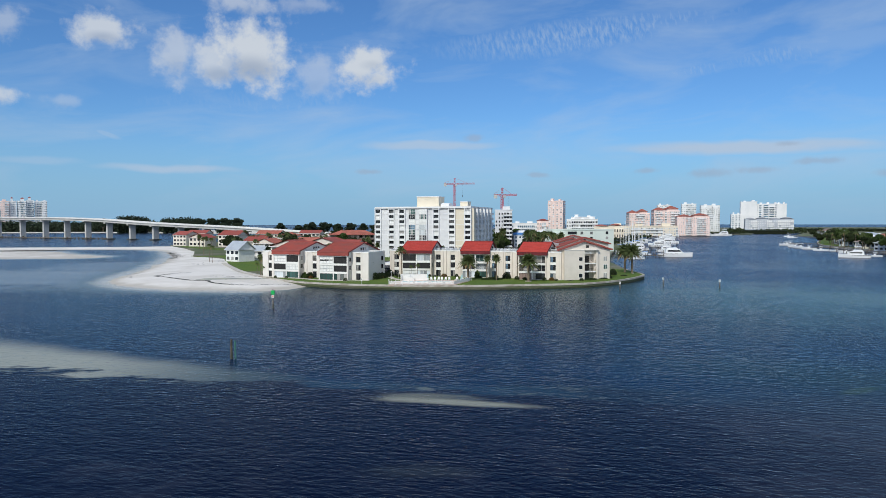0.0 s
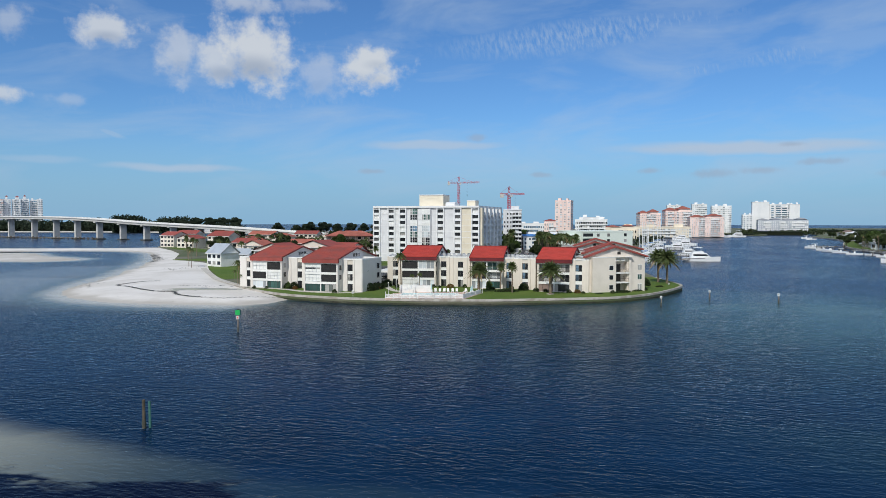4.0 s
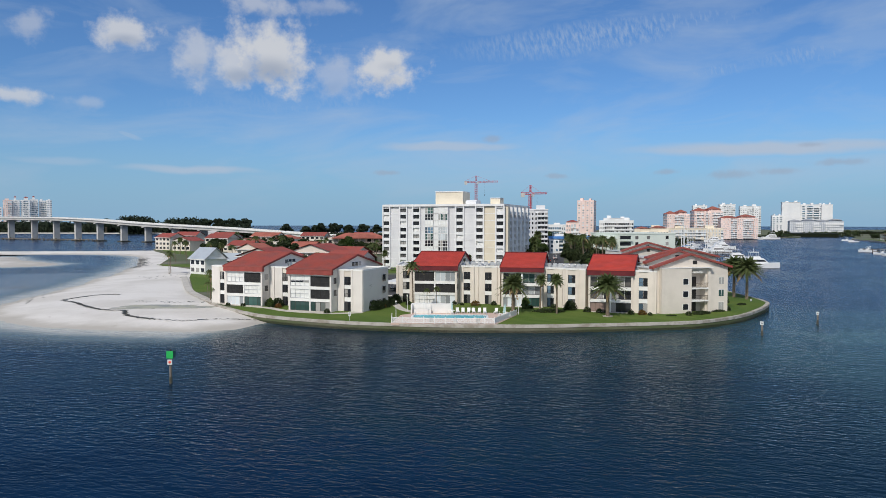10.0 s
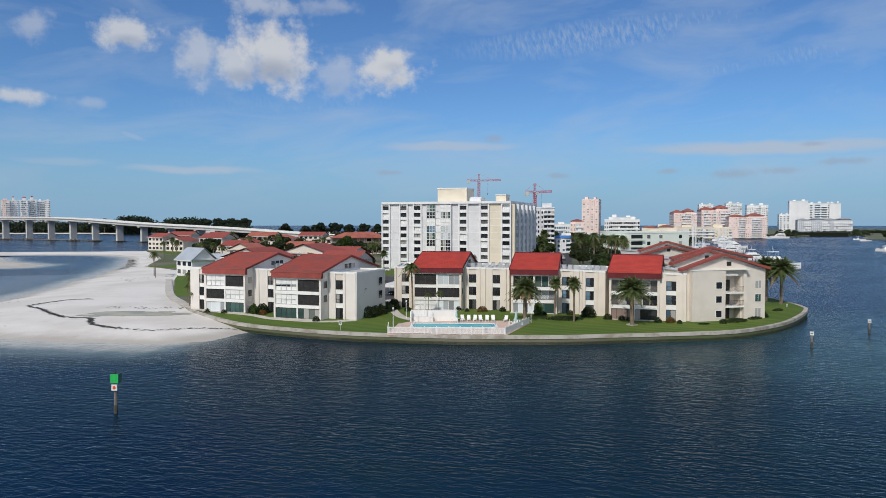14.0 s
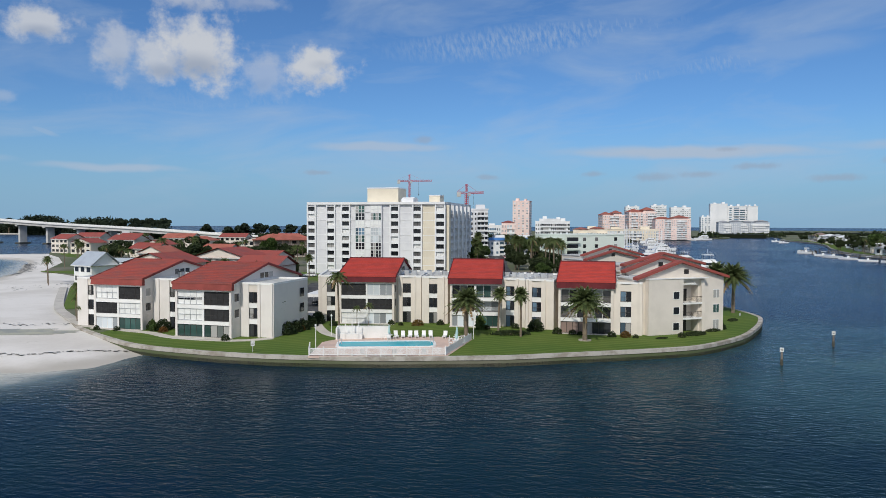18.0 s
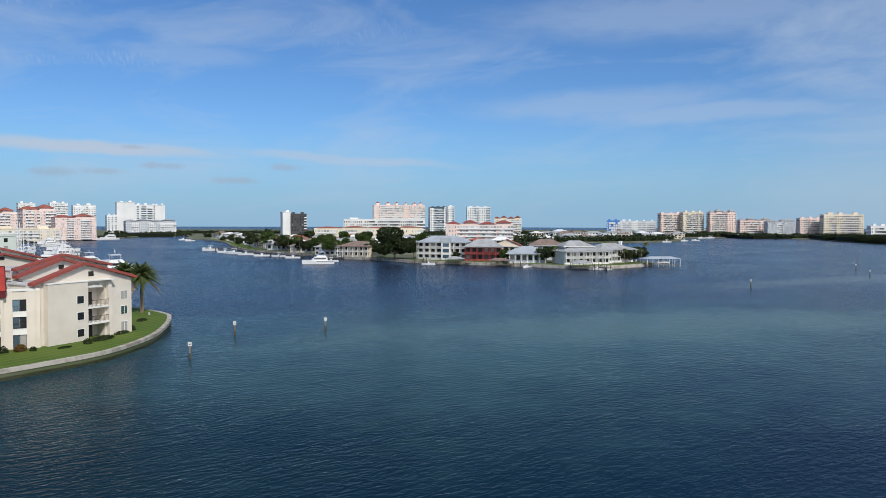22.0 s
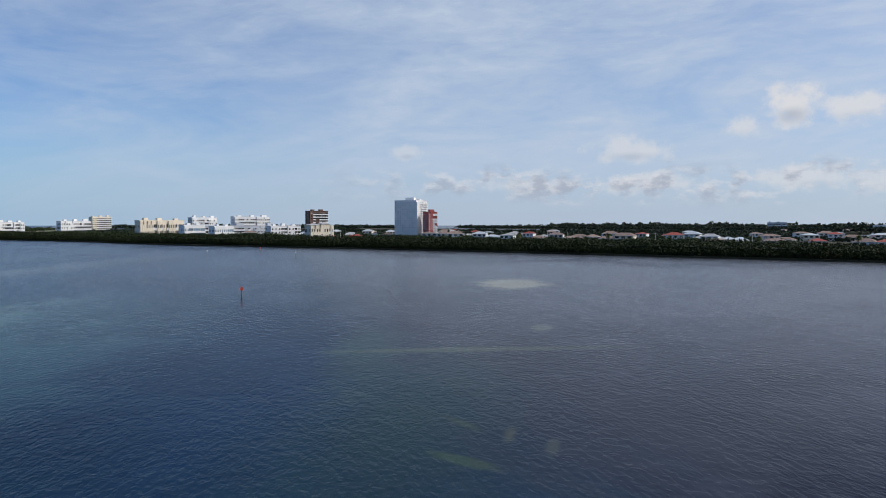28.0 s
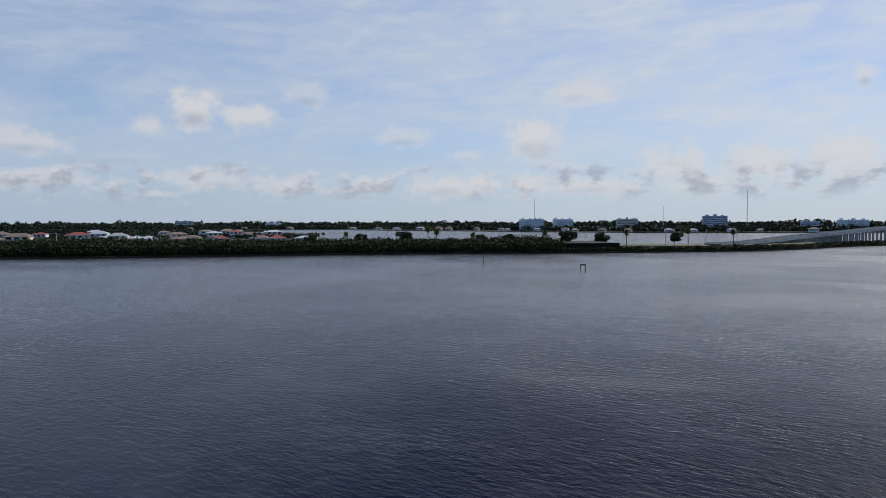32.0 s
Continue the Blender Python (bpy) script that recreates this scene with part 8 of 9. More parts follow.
for i in range(46):
    u = row_rng.uniform(0, 1)
    if i < 22:
        bx, by = 320 + 150 * u, 590 + 280 * u + row_rng.uniform(-15, 15)
        off = row_rng.uniform(0, 90)
        x, y, a = bx + off, by - off * 0.5, -64
    else:
        x, y, a = row_rng.uniform(330, 620), 0, -60
        y = 330 + (x - 330) * row_rng.uniform(0.95, 1.9)
    k = row_rng.choice((0, 1, 2))
    house("villa", pose(x, y, 1.3, 0, 0, a + row_rng.uniform(-8, 8)), row_rng.uniform(14, 20), row_rng.uniform(10, 13), (4.2, 6.6, 4.6)[k], (1, 2, 1)[k], 4, row_rng.choice((far_white, far_cream, far_grey)), row_rng.choice((roof_brown, roof_grey, roof_metal, tile_orange, far_white)),
          ("low pale garden house among trees", "two-storey pale house among trees", "low house with a broad roof among trees")[k], "hip", row_rng.uniform(1.8, 2.8), group="island houses", plain=True)
for i in range(26):
    u = i / 25
    x, y = 660 + 480 * u, 500 + 40 * math.sin(u * 9) + row_rng.uniform(0, 90)
    if x > 780:
        y = max(y, 475 + 0.15 * (x - 780))
    house("villa", pose(x, y, 1.3, 0, 0, -50 + row_rng.uniform(-10, 10)), 18, 12, (4.4, 6.6)[i % 2], 1 + i % 2, 4, row_rng.choice((far_white, far_cream)), row_rng.choice((roof_grey, roof_metal, far_white, roof_brown)), "pale waterside house on the far finger of land", "hip", 2.2, group="island houses", plain=True)

fig = make_tree(pose(272.5, 380, 1.3), 16, 12.5, leaf_dark, 51, 7000, 0.75, "huge dark spreading fig tree on the lawn", 0.2)
scatter([oak_a, oak_b, oak_c], [(280, 398, 0.9), (288, 404, 1.0), (284, 440, 1.0), (290, 470, 1.0), (299, 500, 1.0), (302, 520, 1.2), (312, 550, 1.2), (330, 590, 1.1), (345, 620, 1.1), (305, 480, 1.0), (300, 450, 1.1), (296, 425, 1.0), (306, 300, 0.8), (304, 318, 0.7), (301, 297, 0.8), (325, 330, 0.9), (340, 300, 0.9), (345, 285, 0.8), (348, 275, 0.8),
                          (350, 320, 0.9), (330, 350, 1.0), (315, 375, 1.1), (325, 400, 1.1), (340, 380, 1.0), (318, 430, 1.1), (345, 450, 1.1), (370, 430, 1.0), (360, 500, 1.1), (380, 560, 1.1), (410, 640, 1.2), (430, 600, 1.1), (450, 520, 1.1), (420, 480, 1.1), (470, 700, 1.2), (500, 640, 1.2), (380, 470, 1.0), (283, 345, 0.6), (288, 318, 0.6), (298, 306, 0.7), (302, 302, 0.8), (296, 298, 0.7), (322, 268, 0.6), (331, 268, 0.6), (340, 268, 0.7), (345, 272, 0.8), (282, 408, 0.9), (277, 440, 0.8), (284, 470, 0.9), (288, 482, 0.9), (296, 515, 1.0), (293, 385, 1.0), (300, 370, 1.0), (309, 352, 0.9), (318, 338, 0.8)])
for x, y, a, k in ((286, 412, 0, 0.8), (288, 418, 60, 0.9), (279, 436, 20, 0.8), (284, 478, 100, 1.0), (292, 500, 40, 1.1), (290, 510, 200, 1.1), (298, 528, 90, 1.0), (300, 545, 10, 1.0), (288, 288, 70, 0.85), (308, 262, 150, 0.75), (326, 262.5, 50, 0.7), (329, 263, 250, 0.7), (345, 268, 20, 0.95), (304, 333, 20, 0.7), (294, 302, 160, 0.7)):
    copy_thing(queen_a, scaled(x, y, 1.3, a, k))
ROW = offset_line(RLINE, 15)
for i in range(2, 15):
    x, y = ROW[i]
    a = math.degrees(math.atan2(ROW[i + 1][1] - ROW[i][1], ROW[i + 1][0] - ROW[i][0]))
    k = row_rng.choice((0, 1, 1))
    house("villa", pose(x, y, 1.35, 0, 0, a + row_rng.uniform(-6, 6)), row_rng.uniform(17, 24), 13, (4.4, 6.8)[k], 1 + k, 6, row_rng.choice((white, far_white, far_cream, far_white)), row_rng.choice((roof_grey, roof_metal, far_white, roof_brown)),
          ("low pale waterside villa with a broad roof", "two-storey pale waterside villa with a gallery")[k], "hip", row_rng.uniform(2.0, 3.0), balcony=k == 1, group="waterfront villas")
    x, y = offset_line(RLINE, 7)[i]
    for _ in range(2):
        copy_thing(row_rng.choice((queen_a, cab_a, oak_a)), scaled(x + row_rng.uniform(-6, 2), y + row_rng.uniform(-16, 16), 1.35, row_rng.uniform(0, 360), row_rng.uniform(0.6, 1.0)))
woods("woods", offset_line([(300, 560), (345, 650), (400, 745), (445, 850), (470, 945)], -34), -50, 9, 7000, 0.8, leaf_tree, 52, "garden trees behind the shore villas")
woods("woods", [(350, 300), (384, 345), (474, 455), (640, 615), (790, 800)], 60, 11, 10000, 1.1, leaf_tree, 53, "garden trees among the island houses")
woods("woods", [(620, 535), (776, 468), (885, 474), (1000, 535), (1120, 530), (1180, 480), (1140, 415)], 70, 11, 12000, 1.3, leaf_tree, 54, "garden trees on the far finger of land")
woods("woods", [(560, 1080), (660, 1280), (760, 1240), (900, 1000), (1050, 900), (1300, 800)], 120, 12, 9000, 1.6, leaf_tree, 55, "street trees in the beach town")

yacht_r = make_yacht(pose(228, 391, 0.05, 0, 0, 55), 16, "large white motor yacht with two decks before the villas")
make_launch(pose(262, 346, 0.05, 0, 0, 40), 7, "small white motor boat at a villa dock")
lch = make_launch(pose(246, 402, 0.05, 0, 0, 50), 8, "white motor boat under an awning at the island docks")
for x, y, a, k in ((262, 470, 40, 1.1), (258, 482, 60, 1.2), (262, 505, 45, 1.3), (272, 545, 50, 1.3), (285, 585, 45, 1.5), (300, 610, 60, 1.4), (256, 448, 50, 1.1), (266, 525, 30, 1.5), (277, 297, 100, 0.9), (285, 264, 30, 0.9), (288, 262, 40, 0.8), (420, 850, 100, 1.5), (440, 900, 100, 1.6), (790, 445, 60, 1.4), (860, 452, 70, 1.4), (905, 455, 60, 1.4), (1100, 505, 60, 1.6), (1080, 500, 40, 1.6), (1060, 505, 70, 1.6)):
    copy_thing(lch, scaled(x, y, 0.05, a, k))
for x, y, a, ln in ((270, 352, 62, 9), (278, 330, 60, 9), (281, 308, 66, 8), (288, 266, 160, 8), (270, 420, 78, 16), (280, 462, 70, 20), (292, 510, 72, 22), (303, 562, 66, 24), (272, 392, 80, 10), (318, 600, 66, 24)):
    make_dock(pose(x, y, 0.1, 0, 0, a), ln, 2.0, "weathered timber dock before a villa")


def boat_shed(m, wid, deep, roof_mat, label, high=3.4):
    """An open boat shed on piles over the water."""
    b = thing("boat_shed", m, label, "boat shed", "boat sheds")
    rf = Shape()
    q = [(-0.6, -0.6, high), (wid + 0.6, -0.6, high), (wid + 0.6, deep + 0.6, high), (-0.6, deep + 0.6, high)]
    a = min(wid, deep) * 0.45
    t0, t1 = (a, deep / 2, high + 1.1), (wid - a, deep / 2, high + 1.1)
    rf.face(q[0], q[1], t1, t0).face(q[1], q[2], t1).face(q[2], q[3], t0, t1).face(q[3], q[0], t0).face(*reversed(q))
    part("roof", rf, roof_mat, b)
    n = max(2, int(wid / 2.6))
    for i in range(n + 1):
        for y in (0, deep):
            part("post", Shape().box(wid * i / n - 0.1, y - 0.1, -2, wid * i / n + 0.1, y + 0.1, high), white if roof_mat == roof_metal else wood_grey, b)
    part("walkway", Shape().box(0, -0.8, 0.9, wid, 0.4, 1.1), wood_grey, b)
    part("walkway", Shape().box(0, deep - 0.4, 0.9, wid, deep + 0.8, 1.1), wood_grey, b)
    part("lift_beam", Shape().box(0, deep * 0.35, 2.6, wid, deep * 0.35 + 0.2, 2.8), alu, b)
    return b


boat_shed(pose(322.5, 257.0, 0, 0, 0, -36), 18, 7, roof_metal, "open white boat shed with a pale roof at the dock's end", 3.8)
make_launch(pose(331, 253.5, 1.6, 0, 0, 55), 8, "white motor boat raised on a lift in the shed")
boat_shed(pose(266.5, 338.5, 0, 0, 0, -64), 8, 6, roof_grey, "small boat shed with a pale roof before the villa", 3.2)
boat_shed(pose(271.5, 315.0, 0, 0, 0, -68), 9, 5, roof_brown, "flat dark boat shed before the red villa", 3.0)
boat_shed(pose(277.0, 272.0, 0, 0, 0, -50), 9, 6, roof_grey, "boat shed with a grey roof before the long-gallery villa", 3.2)
piles = [(341, 243), (343.5, 242), (226, 398), (228.5, 399.5), (265, 352), (264, 349), (272, 297), (279, 262), (281, 261), (283, 260.5)]
for x, y in piles:
    single("mooring_pile", Shape().tube((0, 0, -2), (0, 0, 3.2), 0.17, 0.15, 7), pile_mat, "dark mooring pile by the docks", "mooring pile", pose(x, y, 0), "mooring piles")
# low bridge before the tall blocks
lb = thing("low_bridge", pose(1180, 440, 0, 0, 0, -40), "low concrete road bridge on short piers", "bridge")
part("deck", Shape().box(-60, -5, 4.0, 70, 5, 5.4), concrete, lb)
part("parapet", Shape().box(-60, -5.2, 5.4, 70, -4.8, 6.4), concrete, lb)
for i in range(9):
    part("pier", Shape().box(-55 + 14 * i, -4.5, -2, -52.5 + 14 * i, 4.5, 4.0), concrete, lb)
woods("woods", [(1110, 400), (1190, 470), (1290, 560), (1420, 640), (1600, 700)], 60, 12, 8000, 1.6, leaf_tree, 56, "street trees before the tall shore blocks")
woods("woods", [(1125, 395), (1200, 345), (1330, 330), (1500, 330), (1900, 300)], 60, 11, 8000, 1.6, leaf_tree, 57, "park trees by the bay bridge")
town_rng = random.Random(15)
for i in range(30):
    x = town_rng.uniform(700, 1500)
    y = 560 + (x - 700) * 0.12 + town_rng.uniform(0, 160)
    house("beach_house", pose(x, y, 1.3, 0, 0, -48 + town_rng.uniform(-15, 15)), town_rng.uniform(14, 26), 12, town_rng.uniform(5, 9), 2, 5, town_rng.choice((far_white, far_cream, far_white)), town_rng.choice((roof_grey, far_white, roof_metal, roof_brown)), "pale beach town house among trees", "hip", 2.0, group="beach town houses", plain=True)


# ---- the mangrove shore to the south ----
MLINE = smooth_line([(1150, 385), (1075, 345), (978, 304), (900, 235), (820, 178), (739, 132), (654, 84), (590, 24), (538, -18), (486, -61), (425, -105), (375, -141), (325, -172), (265, -213), (207, -255), (149, -290), (86, -318), (23, -356), (-23, -389), (-62, -440), (-84, -482), (-125, -530), (-210, -610)], 4)
SOUTH = [(p[0], p[1]) for p in MLINE] + [(-230, -650), (-160, -620), (-60, -560), (17, -480), (95, -452), (191, -427), (286, -420), (330, -470), (400, -560), (512, -715), (700, -850), (1050, -1020), (1500, -900), (2300, -600), (2300, 250), (1250, 400)]
structure("ground_south", Shape().prism(list(reversed(SOUTH)), -2, 0.9), mud_mat, "low muddy ground under the mangroves")
woods("mangrove", MLINE[64:86:4], 12, 5.2, 14000, 0.6, leaf_mangrove, 60, "low dark mangroves before the road bridge", 0.1, even=0.5)
woods("mangrove", MLINE[4:68:6], 36, 10.6, 150000, 0.65, leaf_mangrove, 61, "dense dark green mangrove belt along the shore", 0.1, even=0.8)
woods("mangrove", [(p[0], p[1]) for p in offset_line([(q[0], q[1]) for q in MLINE[16:66:6]], 34)], 46, 11.0, 60000, 0.9, leaf_mangrove, 62, "taller mangrove trees behind the shore", 0.3, even=0.5)
# near-black sheets paint the shade inside the belt, so that no light shows through
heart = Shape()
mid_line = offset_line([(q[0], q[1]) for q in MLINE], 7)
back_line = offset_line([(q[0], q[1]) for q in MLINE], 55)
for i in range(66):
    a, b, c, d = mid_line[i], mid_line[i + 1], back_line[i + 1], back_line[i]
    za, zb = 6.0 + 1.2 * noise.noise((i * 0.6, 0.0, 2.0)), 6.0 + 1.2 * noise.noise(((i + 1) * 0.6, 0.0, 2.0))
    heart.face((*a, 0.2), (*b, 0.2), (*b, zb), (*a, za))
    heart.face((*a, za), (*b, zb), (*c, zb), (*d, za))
tagged(structure("mangrove_heart", heart, shade_core, "near-black filler sheet, painted shade inside the mangrove belt"), kind="stuff")

# the suburb behind it
sub = random.Random(9)
def behind(i, d):
    a = offset_line([(q[0], q[1]) for q in MLINE], d)
    return a[i]
spots = []
for i in range(12, 84):
    for d in (190, 235, 290, 350, 430, 520):
        if sub.random() < (0.34 if d < 300 else 0.28):
            x, y = behind(i, d + sub.uniform(-18, 18))
            if inside(SOUTH, x, y) and edge_distance(SOUTH, x, y) > 18 and i < 60:
                spots.append((x, y))
for n_, (x, y) in enumerate(spots):
    if math.degrees(math.atan2(x + 4, y - 109)) > 147:
        continue
    ang = math.degrees(math.atan2(y - 109, x + 4)) - 90 + sub.uniform(-25, 25)
    k = sub.choice((0, 0, 1))
    house("bungalow", pose(x, y, 0.9, 0, 0, ang), sub.uniform(11, 19), sub.uniform(9, 12), (4.4, 7.2)[k], 1 + k, 3, sub.choice((far_white, far_cream, far_pink, far_white)), sub.choice((roof_brown, roof_grey, roof_brown, tile_old, roof_grey, roof_metal)),
          "pale suburban house behind the mangroves", "hip", sub.uniform(1.6, 2.8), group="suburb houses", plain=True)
woods("woods", offset_line([(q[0], q[1]) for q in MLINE[8:54:6]], 84), 60, 11.0, 40000, 1.0, leaf_tree, 63, "garden trees among the suburb houses", 0.8)
woods("woods", offset_line([(q[0], q[1]) for q in MLINE[8:54:6]], 170), 200, 8.5, 40000, 1.0, leaf_tree, 64, "garden trees among the suburb houses", 0.8)
woods("woods", [(1180, 300), (1000, 150), (900, 0), (900, -250), (800, -500), (640, -640)], 200, 9, 34000, 1.6, leaf_pine, 65, "street trees far inland", 0.8)
woods("woods", [(860, 30), (760, -160), (620, -360), (520, -520), (440, -560)], 150, 8, 30000, 1.3, leaf_pine, 69, "street trees behind the suburb", 0.8)
woods("woods", [(1500, 250), (1300, -100), (1200, -450), (1000, -800), (800, -860)], 220, 10, 26000, 2.2, leaf_pine, 70, "street trees far inland", 0.8)
for x, y, k in ((210, -396, 1.3), (150, -330, 1.0), (182, -345, 1.2), (110, -365, 1.1), (60, -400, 1.1), (245, -330, 1.0), (300, -300, 1.0), (340, -260, 0.9), (20, -420, 1.2), (-10, -440, 1.1), (420, -200, 1.0), (480, -160, 1.0)):
    copy_thing(cab_a, scaled(x, y, 0.9, x % 360, 1.5 * k))
scatter([oak_b], [(205, -345, 1.1), (130, -350, 1.1), (95, -370, 1.3), (75, -385, 1.2), (160, -380, 0.9), (30, -430, 1.0), (255, -370, 1.0), (280, -340, 0.9)])
# street poles along the shore road
pole_rng = random.Random(4)
for i in range(18, 82, 4):
    x, y = behind(i, 66)
    pl = thing("utility_pole", pose(x, y, 0.9), "tall thin grey utility pole behind the mangroves", "utility pole", "utility poles")
    part("pole", Shape().tube((0, 0, 0), (0, 0, 12.5), 0.2, 0.13, 6), concrete, pl)
    part("cross_arm", Shape().box(-1.2, -0.08, 11.6, 1.2, 0.08, 11.8), wood_grey, pl)
# far shore of the inner bay
structure("ground_inland", Shape().prism(list(reversed([(2300, -850), (1500, -1150), (888, -1330), (640, -1240), (424, -1165), (240, -1100), (63, -1060), (-100, -1130), (-300, -1180), (-700, -1100), (-900, -900), (-1600, -1000), (-2600, -2400), (600, -3600), (2900, -2400)])), -1, 1.2), mud_mat, "wooded far shore of the inner bay")
woods("woods", [(2300, -900), (1500, -1200), (888, -1375), (640, -1285), (424, -1205), (240, -1140), (63, -1100), (-100, -1165), (-300, -1215), (-700, -1140), (-900, -940)], 130, 17, 34000, 2.6, leaf_pine, 66, "dark wooded far shore of the inner bay")
woods("woods", [(2700, -1500), (1900, -2000), (1200, -2300), (600, -2200), (0, -2100), (-600, -1900), (-1200, -1600)], 300, 26, 22000, 5.0, leaf_pine, 67, "dark low woods on the horizon")
woods("woods", [(2600, 300), (2400, -300), (2200, -700)], 200, 16, 8000, 4.5, leaf_pine, 68, "dark low woods on the horizon")
far_rng = random.Random(12)
shore = offset_line(smooth_line([(1500, -1150), (888, -1330), (640, -1240), (424, -1165), (240, -1100), (63, -1060), (-100, -1130), (-300, -1180)], 6), 20)
for x, y in shore[3::2] + shore[4:30:5]:
    x, y = x + far_rng.uniform(-12, 12), y + far_rng.uniform(-3, 0)
    house("shore_house", pose(x, y, 1.2, 0, 0, 180 + far_rng.uniform(-15, 15)), far_rng.uniform(9, 16), 9, far_rng.uniform(2.8, 5), 1, 4, far_rng.choice((far_white, far_cream, far_tan)), far_rng.choice((roof_grey, roof_brown, roof_brown)), "pale house on the far wooded shore", "hip", 2.4, group="far shore houses", plain=True)
for x, y, h_ in ((-40, -1210, 70), (560, -2100, 90), (120, -1500, 50)):
    ms = thing("radio_mast", pose(x, y, 1.2), "thin grey lattice radio mast over the far woods", "mast", "radio masts")
    part("mast", Shape().tube((0, 0, 0), (0, 0, h_), 0.9, 0.4, 4), alu, ms)
# road bridge at the south end of the mangroves
CAUSE = smooth_line([(4.1, -451.6, 2.5), (-15.0, -481.5, 2.6), (-36.3, -510.7, 4.2), (-54.8, -539.6, 5.9), (-78.6, -567.4, 7.9), (-104.8, -604.4, 9.8), (-138.7, -649.6, 12.4), (-194.6, -719.8, 15.1), (-296.3, -826.8, 16.8)], 5)
cb = thing("road_bridge", pose(-90, -560, 0), "grey concrete road bridge rising from the mangroves", "bridge")
ci = cb.matrix_world.inverted()
sd, sr = Shape(), Shape()
for i in range(len(CAUSE) - 1):
    a, b = Vector(CAUSE[i]), Vector(CAUSE[i + 1])
    n = Vector((-(b - a).y, (b - a).x, 0)).normalized() * 7
    up, dn = Vector((0, 0, 0.0)), Vector((0, 0, -1.6))
    sd.face(a - n, b - n, b + n, a + n).face(a - n + dn, a - n, a + n, a + n + dn).face(a + n + dn, b + n + dn, b - n + dn, a - n + dn)
    for sgn in (-1, 1):
        e = Vector((0, 0, 1.0))
        sr.face(a + n * sgn + dn, b + n * sgn + dn, b + n * sgn + e, a + n * sgn + e)
part("deck", sd, asphalt, cb, m=ci)
part("barrier", sr, concrete, cb, m=ci)
for i in range(12, len(CAUSE) - 1):
    x, y, z = CAUSE[i]
    for o in (-4.5, 0, 4.5):
        part("column", Shape().box(x - 0.7 + o * 0.5, y - 0.7 - o, -2, x + 0.7 + o * 0.5, y + 0.7 - o, z - 1.5), concrete, cb, m=ci)
structure("embankment", Shape().prism([(95, -452), (17, -478), (-60, -556), (-90, -540), (-60, -480), (20, -430), (70, -420)], -1, 1.6), soil_mat, "grassy embankment under the road bridge")


# ---- distant buildings ----


